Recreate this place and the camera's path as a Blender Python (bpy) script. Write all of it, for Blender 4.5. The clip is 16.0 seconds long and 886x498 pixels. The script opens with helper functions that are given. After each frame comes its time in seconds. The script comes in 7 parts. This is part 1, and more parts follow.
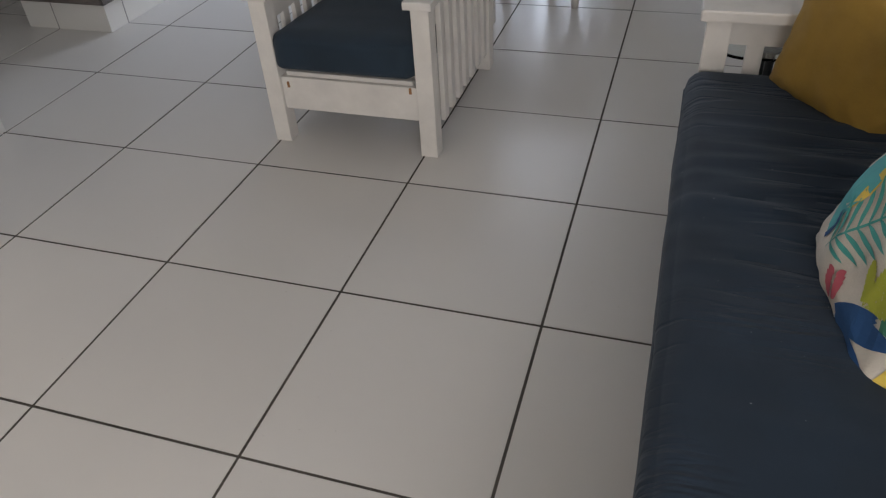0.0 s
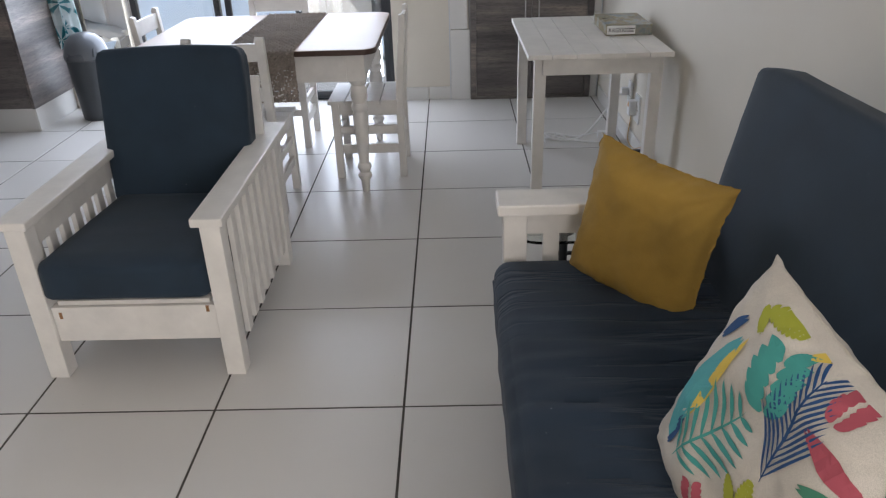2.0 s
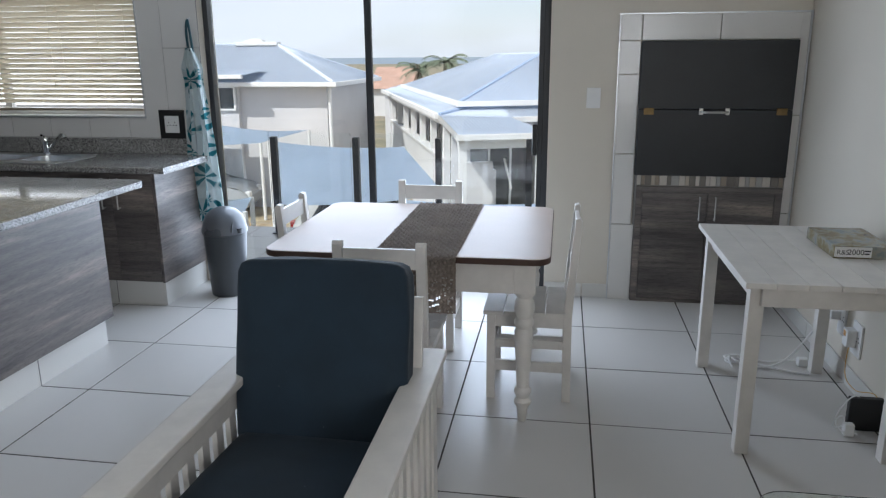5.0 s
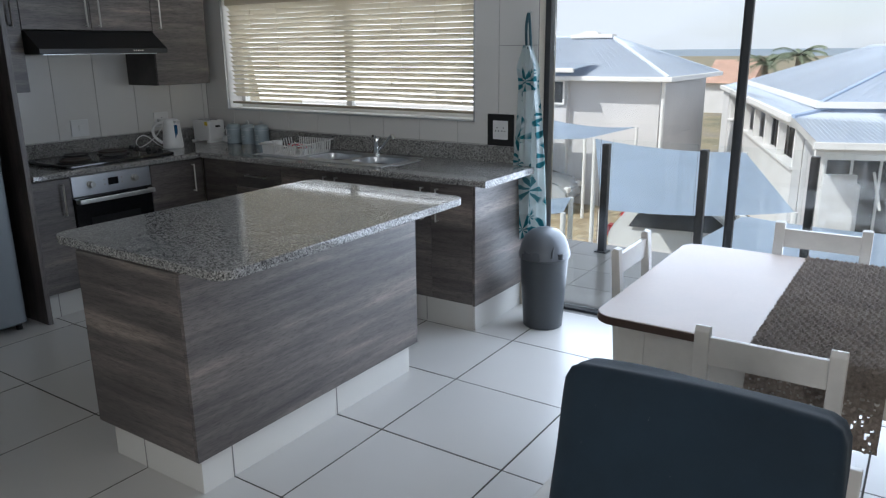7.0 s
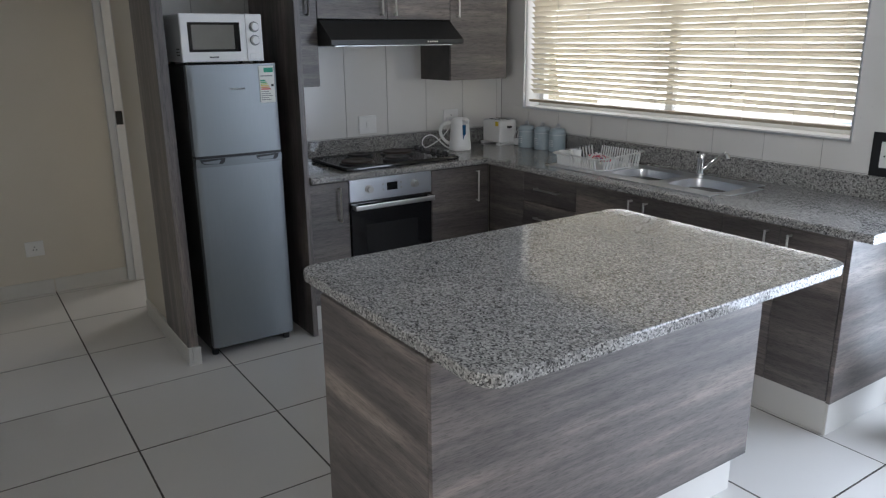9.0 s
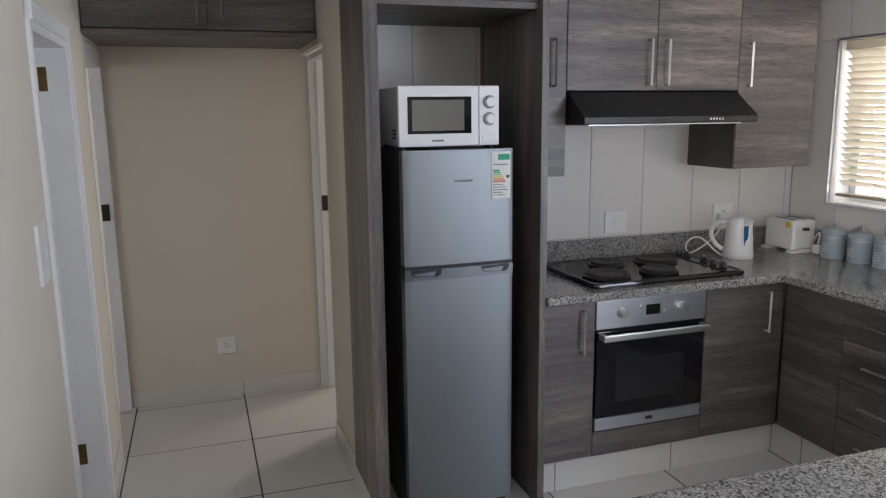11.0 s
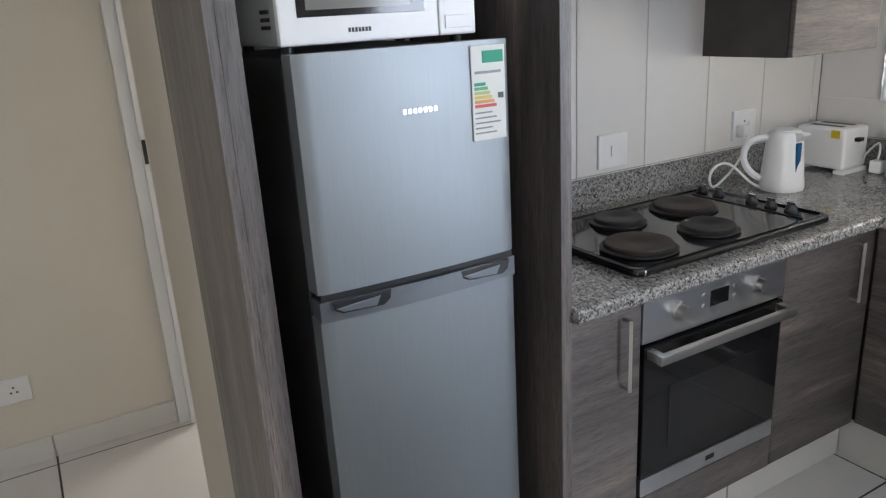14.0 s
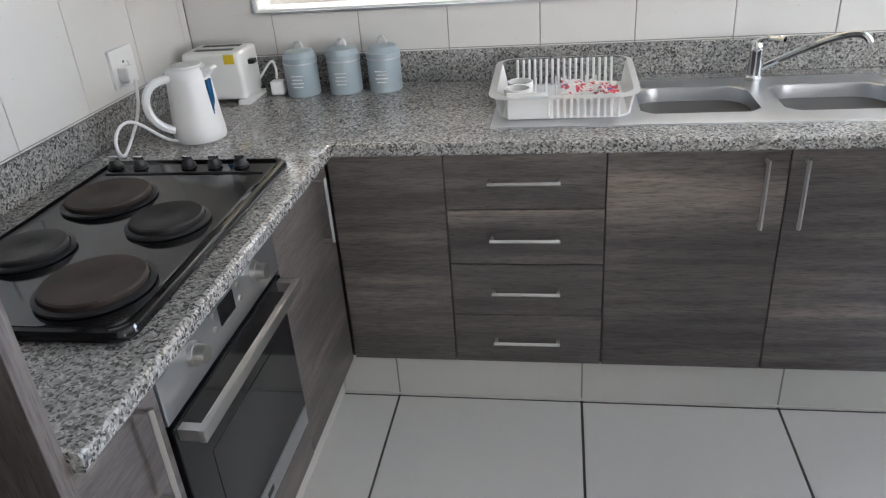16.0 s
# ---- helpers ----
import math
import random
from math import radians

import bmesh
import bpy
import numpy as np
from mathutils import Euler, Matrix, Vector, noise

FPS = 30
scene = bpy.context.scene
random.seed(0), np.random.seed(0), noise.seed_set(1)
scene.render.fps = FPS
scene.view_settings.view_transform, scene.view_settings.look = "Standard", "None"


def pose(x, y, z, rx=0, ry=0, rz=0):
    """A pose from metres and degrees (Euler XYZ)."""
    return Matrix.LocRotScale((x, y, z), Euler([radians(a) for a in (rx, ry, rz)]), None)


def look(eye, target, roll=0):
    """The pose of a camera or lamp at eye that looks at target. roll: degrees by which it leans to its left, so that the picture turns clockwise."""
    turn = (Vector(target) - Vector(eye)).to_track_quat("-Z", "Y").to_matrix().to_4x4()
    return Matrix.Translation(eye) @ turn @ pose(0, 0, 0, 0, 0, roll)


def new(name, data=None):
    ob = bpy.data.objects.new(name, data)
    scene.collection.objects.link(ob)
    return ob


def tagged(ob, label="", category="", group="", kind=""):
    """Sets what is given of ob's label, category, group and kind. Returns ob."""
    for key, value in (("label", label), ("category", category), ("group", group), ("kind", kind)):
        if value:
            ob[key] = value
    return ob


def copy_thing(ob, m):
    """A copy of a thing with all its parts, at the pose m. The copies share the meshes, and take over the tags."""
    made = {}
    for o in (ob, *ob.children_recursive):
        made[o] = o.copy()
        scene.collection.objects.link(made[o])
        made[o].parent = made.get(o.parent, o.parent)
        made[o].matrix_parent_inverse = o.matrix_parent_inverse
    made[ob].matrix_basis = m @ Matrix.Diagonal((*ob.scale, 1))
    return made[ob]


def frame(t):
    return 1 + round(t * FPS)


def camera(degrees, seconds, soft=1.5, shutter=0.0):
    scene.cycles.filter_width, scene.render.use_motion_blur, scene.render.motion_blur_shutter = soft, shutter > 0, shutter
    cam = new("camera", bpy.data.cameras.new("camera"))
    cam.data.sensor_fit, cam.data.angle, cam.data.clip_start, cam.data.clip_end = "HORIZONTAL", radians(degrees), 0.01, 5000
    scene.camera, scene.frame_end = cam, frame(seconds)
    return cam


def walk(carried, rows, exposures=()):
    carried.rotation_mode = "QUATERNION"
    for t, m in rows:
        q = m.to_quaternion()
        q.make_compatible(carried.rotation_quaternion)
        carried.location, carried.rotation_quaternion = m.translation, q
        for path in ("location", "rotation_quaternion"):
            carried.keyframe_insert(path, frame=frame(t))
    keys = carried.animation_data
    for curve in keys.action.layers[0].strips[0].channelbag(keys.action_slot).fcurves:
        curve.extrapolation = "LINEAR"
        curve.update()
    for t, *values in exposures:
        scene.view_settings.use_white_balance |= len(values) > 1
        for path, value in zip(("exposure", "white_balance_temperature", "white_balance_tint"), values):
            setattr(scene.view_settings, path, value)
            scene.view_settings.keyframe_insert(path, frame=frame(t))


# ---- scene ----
cam = camera(62.3, 16.0, 1.25)
PATH = [
    (0, (0.242, -2.042, 1.416), (-0.286, -0.557, 0.184), -3.9),
    (0.5, (0.209, -1.939, 1.381), (-0.059, -0.414, 0.115), -1.7),
    (1, (0.214, -1.899, 1.421), (0.084, -0.289, 0.241), -1.4),
    (1.5, (0.195, -1.871, 1.459), (0.119, -0.171, 0.409), -2.0),
    (2, (0.176, -1.835, 1.489), (0.14, -0.053, 0.582), -1.8),
    (2.5, (0.156, -1.799, 1.503), (0.151, 0.051, 0.743), -1.2),
    (3, (0.105, -1.717, 1.521), (0.103, 0.185, 0.902), -0.6),
    (3.5, (0.031, -1.619, 1.553), (-0.017, 0.309, 1.02), 0.2),
    (3.7, (0.01, -1.588, 1.564), (-0.069, 0.342, 1.048), 0.1),
    (6, (-0.31, -0.777, 1.565), (-0.919, 1.055, 1.043), -0.5),
    (6.5, (-0.394, -0.622, 1.567), (-1.225, 1.121, 1.047), -0.6),
    (7, (-0.559, -0.447, 1.602), (-1.634, 1.156, 1.077), -0.6),
    (7.5, (-0.699, -0.264, 1.609), (-1.979, 1.176, 1.073), -0.6),
    (8, (-0.822, -0.076, 1.61), (-2.257, 1.205, 1.064), -0.8),
    (8.2, (-0.9, -0.034, 1.611), (-2.376, 1.197, 1.057), -0.7),
    (10.3, (-1.9, 0.397, 1.624), (-3.672, 1.215, 1.186), -0.8),
    (10.5, (-2.0, 0.412, 1.624), (-3.801, 1.173, 1.205), -0.8),
    (11, (-2.291, 0.424, 1.652), (-4.158, 1.045, 1.29), -0.7),
    (11.5, (-2.501, 0.472, 1.662), (-4.422, 0.955, 1.385), -0.3),
    (12, (-2.718, 0.57, 1.692), (-4.671, 0.952, 1.488), 0.2),
    (12.5, (-2.936, 0.629, 1.692), (-4.89, 1.008, 1.5), 0.2),
    (13, (-3.221, 0.596, 1.659), (-5.13, 1.113, 1.36), -0.9),
    (13.5, (-3.461, 0.611, 1.616), (-5.279, 1.31, 1.165), -2.5),
    (14, (-3.698, 0.728, 1.571), (-5.359, 1.66, 0.96), -3.4),
    (14.5, (-3.867, 0.847, 1.56), (-5.299, 2.037, 0.829), -4.1),
    (15, (-4.018, 0.923, 1.548), (-5.145, 2.358, 0.73), -4.4),
    (15.5, (-4.184, 1.006, 1.55), (-4.942, 2.633, 0.669), -4.5),
    (16, (-4.271, 1.094, 1.551), (-4.586, 2.845, 0.636), -4.5),
]
walk(cam, [(t, look(eye, target, roll)) for t, eye, target, roll in PATH],
     [(0, -0.15, 6420, 13), (0.5, 0.42, 6380, 13), (1.0, 0.53, 6340, 12), (1.5, 0.52, 6360, 13), (2.0, 0.24, 6360, 13), (3.0, 0.05, 6280, 12), (6.0, -0.05, 5950, 8), (7.2, -0.02, 5980, 8), (8.0, 0.48, 6000, 8),
      (10.3, 0.7, 6400, 14), (11.0, 1.12, 6420, 14), (12.0, 1.42, 6420, 14), (13.0, 1.58, 6400, 13), (14.0, 1.6, 6320, 12), (15.5, 1.95, 6220, 11), (16.0, 2.05, 6200, 11)])

# ---- world, sun, lamps ----
w = bpy.data.worlds.new("sky")
scene.world = w
w.use_nodes = True
nt = w.node_tree
bg = nt.nodes["Background"]
sky = nt.nodes.new("ShaderNodeTexSky")
sky.sky_type, sky.sun_disc = "NISHITA", False
SUN_EL, SUN_AZ = radians(48), radians(215)
sky.sun_elevation, sky.sun_rotation = SUN_EL, SUN_AZ
tc = nt.nodes.new("ShaderNodeTexCoord")
mp = nt.nodes.new("ShaderNodeMapping")
mp.inputs["Scale"].default_value = (1.0, 1.0, 4.0)
cl = nt.nodes.new("ShaderNodeTexNoise")
cl.inputs["Scale"].default_value, cl.inputs["Detail"].default_value = 2.6, 8
cr = nt.nodes.new("ShaderNodeValToRGB")
cr.color_ramp.elements[0].position, cr.color_ramp.elements[1].position = 0.36, 0.62
cr.color_ramp.elements[0].color = (0.62, 0.62, 0.62, 1)
mx = nt.nodes.new("ShaderNodeMix")
mx.data_type = "RGBA"
mx.inputs[7].default_value = (6.9, 7.2, 7.6, 1)
nt.links.new(tc.outputs["Generated"], mp.inputs["Vector"])
nt.links.new(mp.outputs[0], cl.inputs["Vector"])
nt.links.new(cl.outputs["Fac"], cr.inputs["Fac"])
nt.links.new(cr.outputs["Color"], mx.inputs[0])
nt.links.new(sky.outputs[0], mx.inputs[6])
nt.links.new(mx.outputs[2], bg.inputs["Color"])
bg.inputs["Strength"].default_value = 0.135

sun = new("sun", bpy.data.lights.new("sun", "SUN"))
sun.data.energy, sun.data.angle, sun.data.color = 4.0, radians(0.8), (1.0, 0.95, 0.87)
sun_way = Vector((math.sin(SUN_AZ) * math.cos(SUN_EL), math.cos(SUN_AZ) * math.cos(SUN_EL), math.sin(SUN_EL)))
sun.matrix_world = look((-4, -4, 12), Vector((-4, -4, 12)) - sun_way)


def opening_lamp(name, eye, target, sx, sy, watts, color):
    ob = new(name, bpy.data.lights.new(name, "AREA"))
    ob.data.shape, ob.data.size, ob.data.size_y = "RECTANGLE", sx, sy
    ob.data.energy, ob.data.color = watts, color
    ob.matrix_world = look(eye, target)
    return ob


# daylight in the openings: sliding door, kitchen window, and unseen windows of rooms off the hall
opening_lamp("sliding_door_daylight", (-1.39, 3.605, 1.15), (-1.39, 0.0, 0.85), 2.1, 2.0, 63, (0.77, 0.86, 1.0))
opening_lamp("window_daylight", (-4.15, 3.78, 1.62), (-4.15, 0.0, 0.9), 2.2, 0.8, 10, (1.0, 0.98, 0.95))
# added fill from out of view, set in the wall gap made for it
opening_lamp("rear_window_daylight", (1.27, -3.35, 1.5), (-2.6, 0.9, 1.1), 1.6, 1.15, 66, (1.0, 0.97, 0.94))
opening_lamp("bedroom_window_daylight", (-7.4, 3.58, 1.5), (-6.3, 1.0, 0.9), 1.4, 1.1, 30, (1.0, 0.97, 0.92))
opening_lamp("bathroom_window_daylight", (-5.6, -1.84, 1.5), (-5.9, 0.5, 1.2), 1.6, 1.0, 9, (0.95, 0.98, 1.0))

# ---- materials ----


def nodes_of(name):
    m = bpy.data.materials.new(name)
    m.use_nodes = True
    t = m.node_tree
    return m, t, t.nodes["Principled BSDF"]


def texco(t, scale, kind="Object"):
    c, mpp = t.nodes.new("ShaderNodeTexCoord"), t.nodes.new("ShaderNodeMapping")
    mpp.inputs["Scale"].default_value = scale
    t.links.new(c.outputs[kind], mpp.inputs["Vector"])
    return mpp.outputs[0]


def noise_node(t, vec, scale, detail=4, rough=0.55):
    n = t.nodes.new("ShaderNodeTexNoise")
    n.inputs["Scale"].default_value, n.inputs["Detail"].default_value, n.inputs["Roughness"].default_value = scale, detail, rough
    t.links.new(vec, n.inputs["Vector"])
    return n.outputs["Fac"]


def ramp(t, fac, stops):
    r = t.nodes.new("ShaderNodeValToRGB")
    e = r.color_ramp.elements
    while len(e) < len(stops):
        e.new(0.5)
    for k, (p, c) in zip(e, stops):
        k.position, k.color = p, (*c, 1) if len(c) == 3 else c
    t.links.new(fac, r.inputs["Fac"])
    return r.outputs["Color"]


def mix(t, fac, a, b, mode="MIX"):
    m = t.nodes.new("ShaderNodeMix")
    m.data_type, m.blend_type = "RGBA", mode
    for sock, v in ((m.inputs[0], fac), (m.inputs[6], a), (m.inputs[7], b)):
        if isinstance(v, (int, float)):
            sock.default_value = v
        elif isinstance(v, tuple):
            sock.default_value = (*v, 1)
        else:
            t.links.new(v, sock)
    return m.outputs[2]


def bump(t, b, height, strength, dist=0.002):
    n = t.nodes.new("ShaderNodeBump")
    n.inputs["Strength"].default_value, n.inputs["Distance"].default_value = strength, dist
    t.links.new(height, n.inputs["Height"])
    t.links.new(n.outputs[0], b.inputs["Normal"])


def plain(name, color, rough=0.5, metal=0.0, vary=0.08, scale=3.0, grain=60.0, relief=0.15, spread=0.08, coat=0.0):
    """A surface of one colour with broad stains, fine grain and uneven gloss."""
    m, t, b = nodes_of(name)
    v = texco(t, (1, 1, 1))
    broad, fine = noise_node(t, v, scale, 5), noise_node(t, v, grain, 3)
    dark = tuple(c * (1 - 2 * vary) for c in color)
    light = tuple(min(1, c * (1 + vary)) for c in color)
    col = ramp(t, broad, [(0.3, dark), (0.62, color), (0.8, light)])
    col = mix(t, 0.5 * vary, col, ramp(t, fine, [(0.35, (0.3, 0.3, 0.3)), (0.65, (1, 1, 1))]), "MULTIPLY")
    t.links.new(col, b.inputs["Base Color"])
    mr = t.nodes.new("ShaderNodeMapRange")
    mr.inputs["To Min"].default_value, mr.inputs["To Max"].default_value = max(0, rough - spread), min(1, rough + spread)
    t.links.new(broad, mr.inputs["Value"])
    t.links.new(mr.outputs[0], b.inputs["Roughness"])
    b.inputs["Metallic"].default_value = metal
    b.inputs["Coat Weight"].default_value = coat
    if relief:
        bump(t, b, fine, relief, 0.001)
    return m


def laminate(name, stretch, tone=1.0):
    """Dark weathered-oak foil: long grain, paler streaks, fine pores."""
    m, t, b = nodes_of(name)
    info = t.nodes.new("ShaderNodeObjectInfo")
    add = t.nodes.new("ShaderNodeVectorMath")
    add.operation = "MULTIPLY_ADD"
    add.inputs[1].default_value = (3.0, 3.0, 0.05)
    t.links.new(info.outputs["Random"], add.inputs[0])
    c = t.nodes.new("ShaderNodeTexCoord")
    t.links.new(c.outputs["Object"], add.inputs[2])
    mpp = t.nodes.new("ShaderNodeMapping")
    mpp.inputs["Scale"].default_value = stretch
    t.links.new(add.outputs[0], mpp.inputs["Vector"])
    v = mpp.outputs[0]
    warp = noise_node(t, v, 0.6, 2)
    addw = t.nodes.new("ShaderNodeVectorMath")
    addw.operation = "MULTIPLY_ADD"
    addw.inputs[1].default_value = (0.45, 0.45, 0.45)
    t.links.new(warp, addw.inputs[0])
    t.links.new(v, addw.inputs[2])
    broad, mid, fine = noise_node(t, addw.outputs[0], 0.9, 3), noise_node(t, addw.outputs[0], 3.2, 6, 0.7), noise_node(t, v, 24, 4, 0.7)
    k = tone
    base = ramp(t, broad, [(0.28, (0.050 * k, 0.043 * k, 0.041 * k)), (0.44, (0.078 * k, 0.068 * k, 0.064 * k)), (0.56, (0.112 * k, 0.096 * k, 0.088 * k)), (0.68, (0.185 * k, 0.155 * k, 0.135 * k))])
    streak = ramp(t, mid, [(0.30, (0.50, 0.49, 0.49)), (0.50, (0.95, 0.95, 0.95)), (0.72, (1.38, 1.34, 1.29))])
    pores = ramp(t, fine, [(0.36, (0.36, 0.36, 0.36)), (0.52, (1.08, 1.08, 1.08))])
    col = mix(t, 0.9, base, streak, "MULTIPLY")
    col = mix(t, 0.7, col, pores, "MULTIPLY")
    t.links.new(col, b.inputs["Base Color"])
    b.inputs["Roughness"].default_value = 0.42
    b.inputs["Specular IOR Level"].default_value = 0.65
    bump(t, b, fine, 0.25, 0.0006)
    return m


def granite(name):
    m, t, b = nodes_of(name)
    v = texco(t, (1, 1, 1))
    vor = t.nodes.new("ShaderNodeTexVoronoi")
    vor.inputs["Scale"].default_value = 215
    warp = t.nodes.new("ShaderNodeTexNoise")
    warp.inputs["Scale"].default_value = 60
    va = t.nodes.new("ShaderNodeVectorMath")
    va.operation = "MULTIPLY_ADD"
    va.inputs[1].default_value = (0.012, 0.012, 0.012)
    t.links.new(v, warp.inputs["Vector"])
    t.links.new(warp.outputs["Color"], va.inputs[0])
    t.links.new(v, va.inputs[2])
    t.links.new(va.outputs[0], vor.inputs["Vector"])
    sep = t.nodes.new("ShaderNodeSeparateColor")
    t.links.new(vor.outputs["Color"], sep.inputs[0])
    flecks = ramp(t, sep.outputs[0], [(0.0, (0.065, 0.063, 0.061)), (0.15, (0.15, 0.147, 0.143)), (0.34, (0.26, 0.253, 0.243)), (0.62, (0.35, 0.342, 0.327)), (0.88, (0.45, 0.44, 0.42))])
    r = next(n for n in t.nodes if n.type == "VALTORGB")
    r.color_ramp.interpolation = "CONSTANT"
    broad = noise_node(t, v, 5, 4)
    col = mix(t, 0.5, flecks, ramp(t, broad, [(0.3, (0.75, 0.75, 0.75)), (0.7, (1, 1, 1))]), "MULTIPLY")
    t.links.new(col, b.inputs["Base Color"])
    b.inputs["Roughness"].default_value = 0.07
    b.inputs["Specular IOR Level"].default_value = 0.6
    return m


def ceramic(name, color, rough=0.22, piece=0.06):
    """Glazed tile: each piece a little different, faint clouding, soft gloss."""
    m, t, b = nodes_of(name)
    v = texco(t, (1, 1, 1))
    info = t.nodes.new("ShaderNodeObjectInfo")
    broad, fine = noise_node(t, v, 2.2, 5), noise_node(t, v, 45, 3)
    one = ramp(t, info.outputs["Random"], [(0, tuple(c * (1 - piece) for c in color)), (1, color)])
    col = mix(t, 0.35, one, ramp(t, broad, [(0.3, (0.93, 0.93, 0.93)), (0.65, (1, 1, 1))]), "MULTIPLY")
    speck = ramp(t, noise_node(t, v, 90, 2), [(0.235, (0.45, 0.43, 0.4)), (0.255, (1, 1, 1))])
    col = mix(t, 0.5, col, speck, "MULTIPLY")
    t.links.new(col, b.inputs["Base Color"])
    mr = t.nodes.new("ShaderNodeMapRange")
    mr.inputs["To Min"].default_value, mr.inputs["To Max"].default_value = rough - 0.02, rough + 0.04
    t.links.new(broad, mr.inputs["Value"])
    t.links.new(mr.outputs[0], b.inputs["Roughness"])
    bump(t, b, fine, 0.03, 0.0006)
    return m


def fabric(name, color, scale=900.0, crease=0.4):
    m, t, b = nodes_of(name)
    v = texco(t, (1, 1, 1))
    weave, broad = noise_node(t, v, scale, 2), noise_node(t, v, 6, 5)
    spots = noise_node(t, v, 120, 2)
    col = ramp(t, broad, [(0.3, tuple(c * 0.8 for c in color)), (0.7, tuple(c * 1.15 for c in color))])
    col = mix(t, 0.4, col, ramp(t, weave, [(0.35, (0.55, 0.55, 0.55)), (0.6, (1.1, 1.1, 1.1))]), "MULTIPLY")
    lint = ramp(t, spots, [(0.77, (0, 0, 0)), (0.80, (0.25, 0.25, 0.25))])
    col = mix(t, 1.0, col, lint, "ADD")
    t.links.new(col, b.inputs["Base Color"])
    b.inputs["Roughness"].default_value = 0.85
    b.inputs["Sheen Weight"].default_value = 0.06
    bump(t, b, weave, crease, 0.0008)
    return m


def brushed(name, color, rough=0.3, stretch=(2, 2, 150)):
    m, t, b = nodes_of(name)
    v = texco(t, stretch)
    g = noise_node(t, v, 4, 3)
    broad = noise_node(t, texco(t, (1, 1, 1)), 2.5, 4)
    t.links.new(mix(t, 0.25, color, ramp(t, g, [(0.3, (0.7, 0.7, 0.7)), (0.7, (1, 1, 1))]), "MULTIPLY"), b.inputs["Base Color"])
    mr = t.nodes.new("ShaderNodeMapRange")
    mr.inputs["To Min"].default_value, mr.inputs["To Max"].default_value = rough - 0.06, rough + 0.10
    t.links.new(broad, mr.inputs["Value"])
    t.links.new(mr.outputs[0], b.inputs["Roughness"])
    b.inputs["Metallic"].default_value = 1.0
    bump(t, b, g, 0.06, 0.0004)
    return m


def clear_glass(name, tint=(1, 1, 1), rough=0.0):
    m, t, b = nodes_of(name)
    b.inputs["Base Color"].default_value = (*tint, 1)
    b.inputs["Transmission Weight"].default_value = 1.0
    b.inputs["Roughness"].default_value = rough
    b.inputs["IOR"].default_value = 1.45
    return m


M_TILE = ceramic("floor_tile_glaze", (0.62, 0.60, 0.575), 0.28, 0.04)
M_GROUT = plain("dark_grout", (0.085, 0.075, 0.065), 0.9, vary=0.25, scale=6)
M_WTILE = ceramic("wall_tile_glaze", (0.70, 0.685, 0.66), 0.2, 0.03)
M_WGROUT = plain("grey_grout", (0.30, 0.29, 0.28), 0.9)
M_WALL = plain("cream_wall_paint", (0.67, 0.62, 0.535), 0.7, vary=0.03, scale=1.2, grain=220, relief=0.12)
M_CEIL = plain("ceiling_paint", (0.80, 0.79, 0.76), 0.85, vary=0.03)
M_SKIRT = ceramic("skirting_glaze", (0.66, 0.645, 0.61), 0.3)
M_LAMI = laminate("dark_oak_foil", (0.9, 0.9, 12), 1.4)
M_LAMV = laminate("dark_oak_foil_upright", (11, 11, 0.8), 1.4)
M_LAMD = plain("dark_carcass_foil", (0.060, 0.053, 0.048), 0.45, vary=0.2, scale=8)
M_GRAN = granite("speckled_granite")
M_NAVY = fabric("navy_canvas", (0.0108, 0.0265, 0.046))
M_COUCH = fabric("creased_navy_canvas", (0.008, 0.021, 0.040))
ct = M_COUCH.node_tree
cb0 = ct.nodes["Principled BSDF"]
fold = noise_node(ct, texco(ct, (1.6, 15, 1.6)), 1.0, 3, 0.5)
fr_ = ct.nodes.new("ShaderNodeValToRGB")
for k_, (p_, v_) in zip(fr_.color_ramp.elements, ((0.44, 1.0), (0.50, 0.0))):
    k_.position, k_.color = p_, (v_, v_, v_, 1)
e_ = fr_.color_ramp.elements.new(0.56)
e_.color = (1, 1, 1, 1)
ct.links.new(fold, fr_.inputs["Fac"])
where = noise_node(ct, texco(ct, (1, 1, 1)), 1.6, 2)
wr_ = ramp(ct, where, [(0.42, (0, 0, 0)), (0.62, (1, 1, 1))])
hgt = mix(ct, wr_, (1.0, 1.0, 1.0), fr_.outputs["Color"])
bp0 = ct.nodes.new("ShaderNodeBump")
bp0.inputs["Strength"].default_value, bp0.inputs["Distance"].default_value = 0.8, 0.012
ct.links.new(hgt, bp0.inputs["Height"])
ct.links.new(next(n for n in ct.nodes if n.type == "BUMP" and n != bp0).outputs[0], bp0.inputs["Normal"])
ct.links.new(bp0.outputs[0], cb0.inputs["Normal"])
M_MUST = fabric("mustard_cotton", (0.34, 0.205, 0.035), 700, 0.3)
M_WHITE = plain("white_wood_paint", (0.74, 0.71, 0.67), 0.38, vary=0.06, scale=9, grain=40, relief=0.25)
M_TTOP = plain("pale_table_board", (0.52, 0.41, 0.345), 0.45, vary=0.06, scale=2, relief=0.05)
M_EDGE = plain("dark_table_edge", (0.06, 0.03, 0.02), 0.4)
M_STEEL = brushed("brushed_steel", (0.60, 0.62, 0.65), 0.30)
M_FRIDGE = brushed("fridge_steel", (0.275, 0.297, 0.315), 0.5, (150, 150, 2))
M_BAR = brushed("satin_bar", (0.52, 0.51, 0.49), 0.32)
M_BLACK = plain("black_plastic", (0.012, 0.012, 0.013), 0.4, vary=0.1)
M_BLKGL = plain("black_enamel", (0.008, 0.008, 0.009), 0.08, vary=0.05, relief=0)
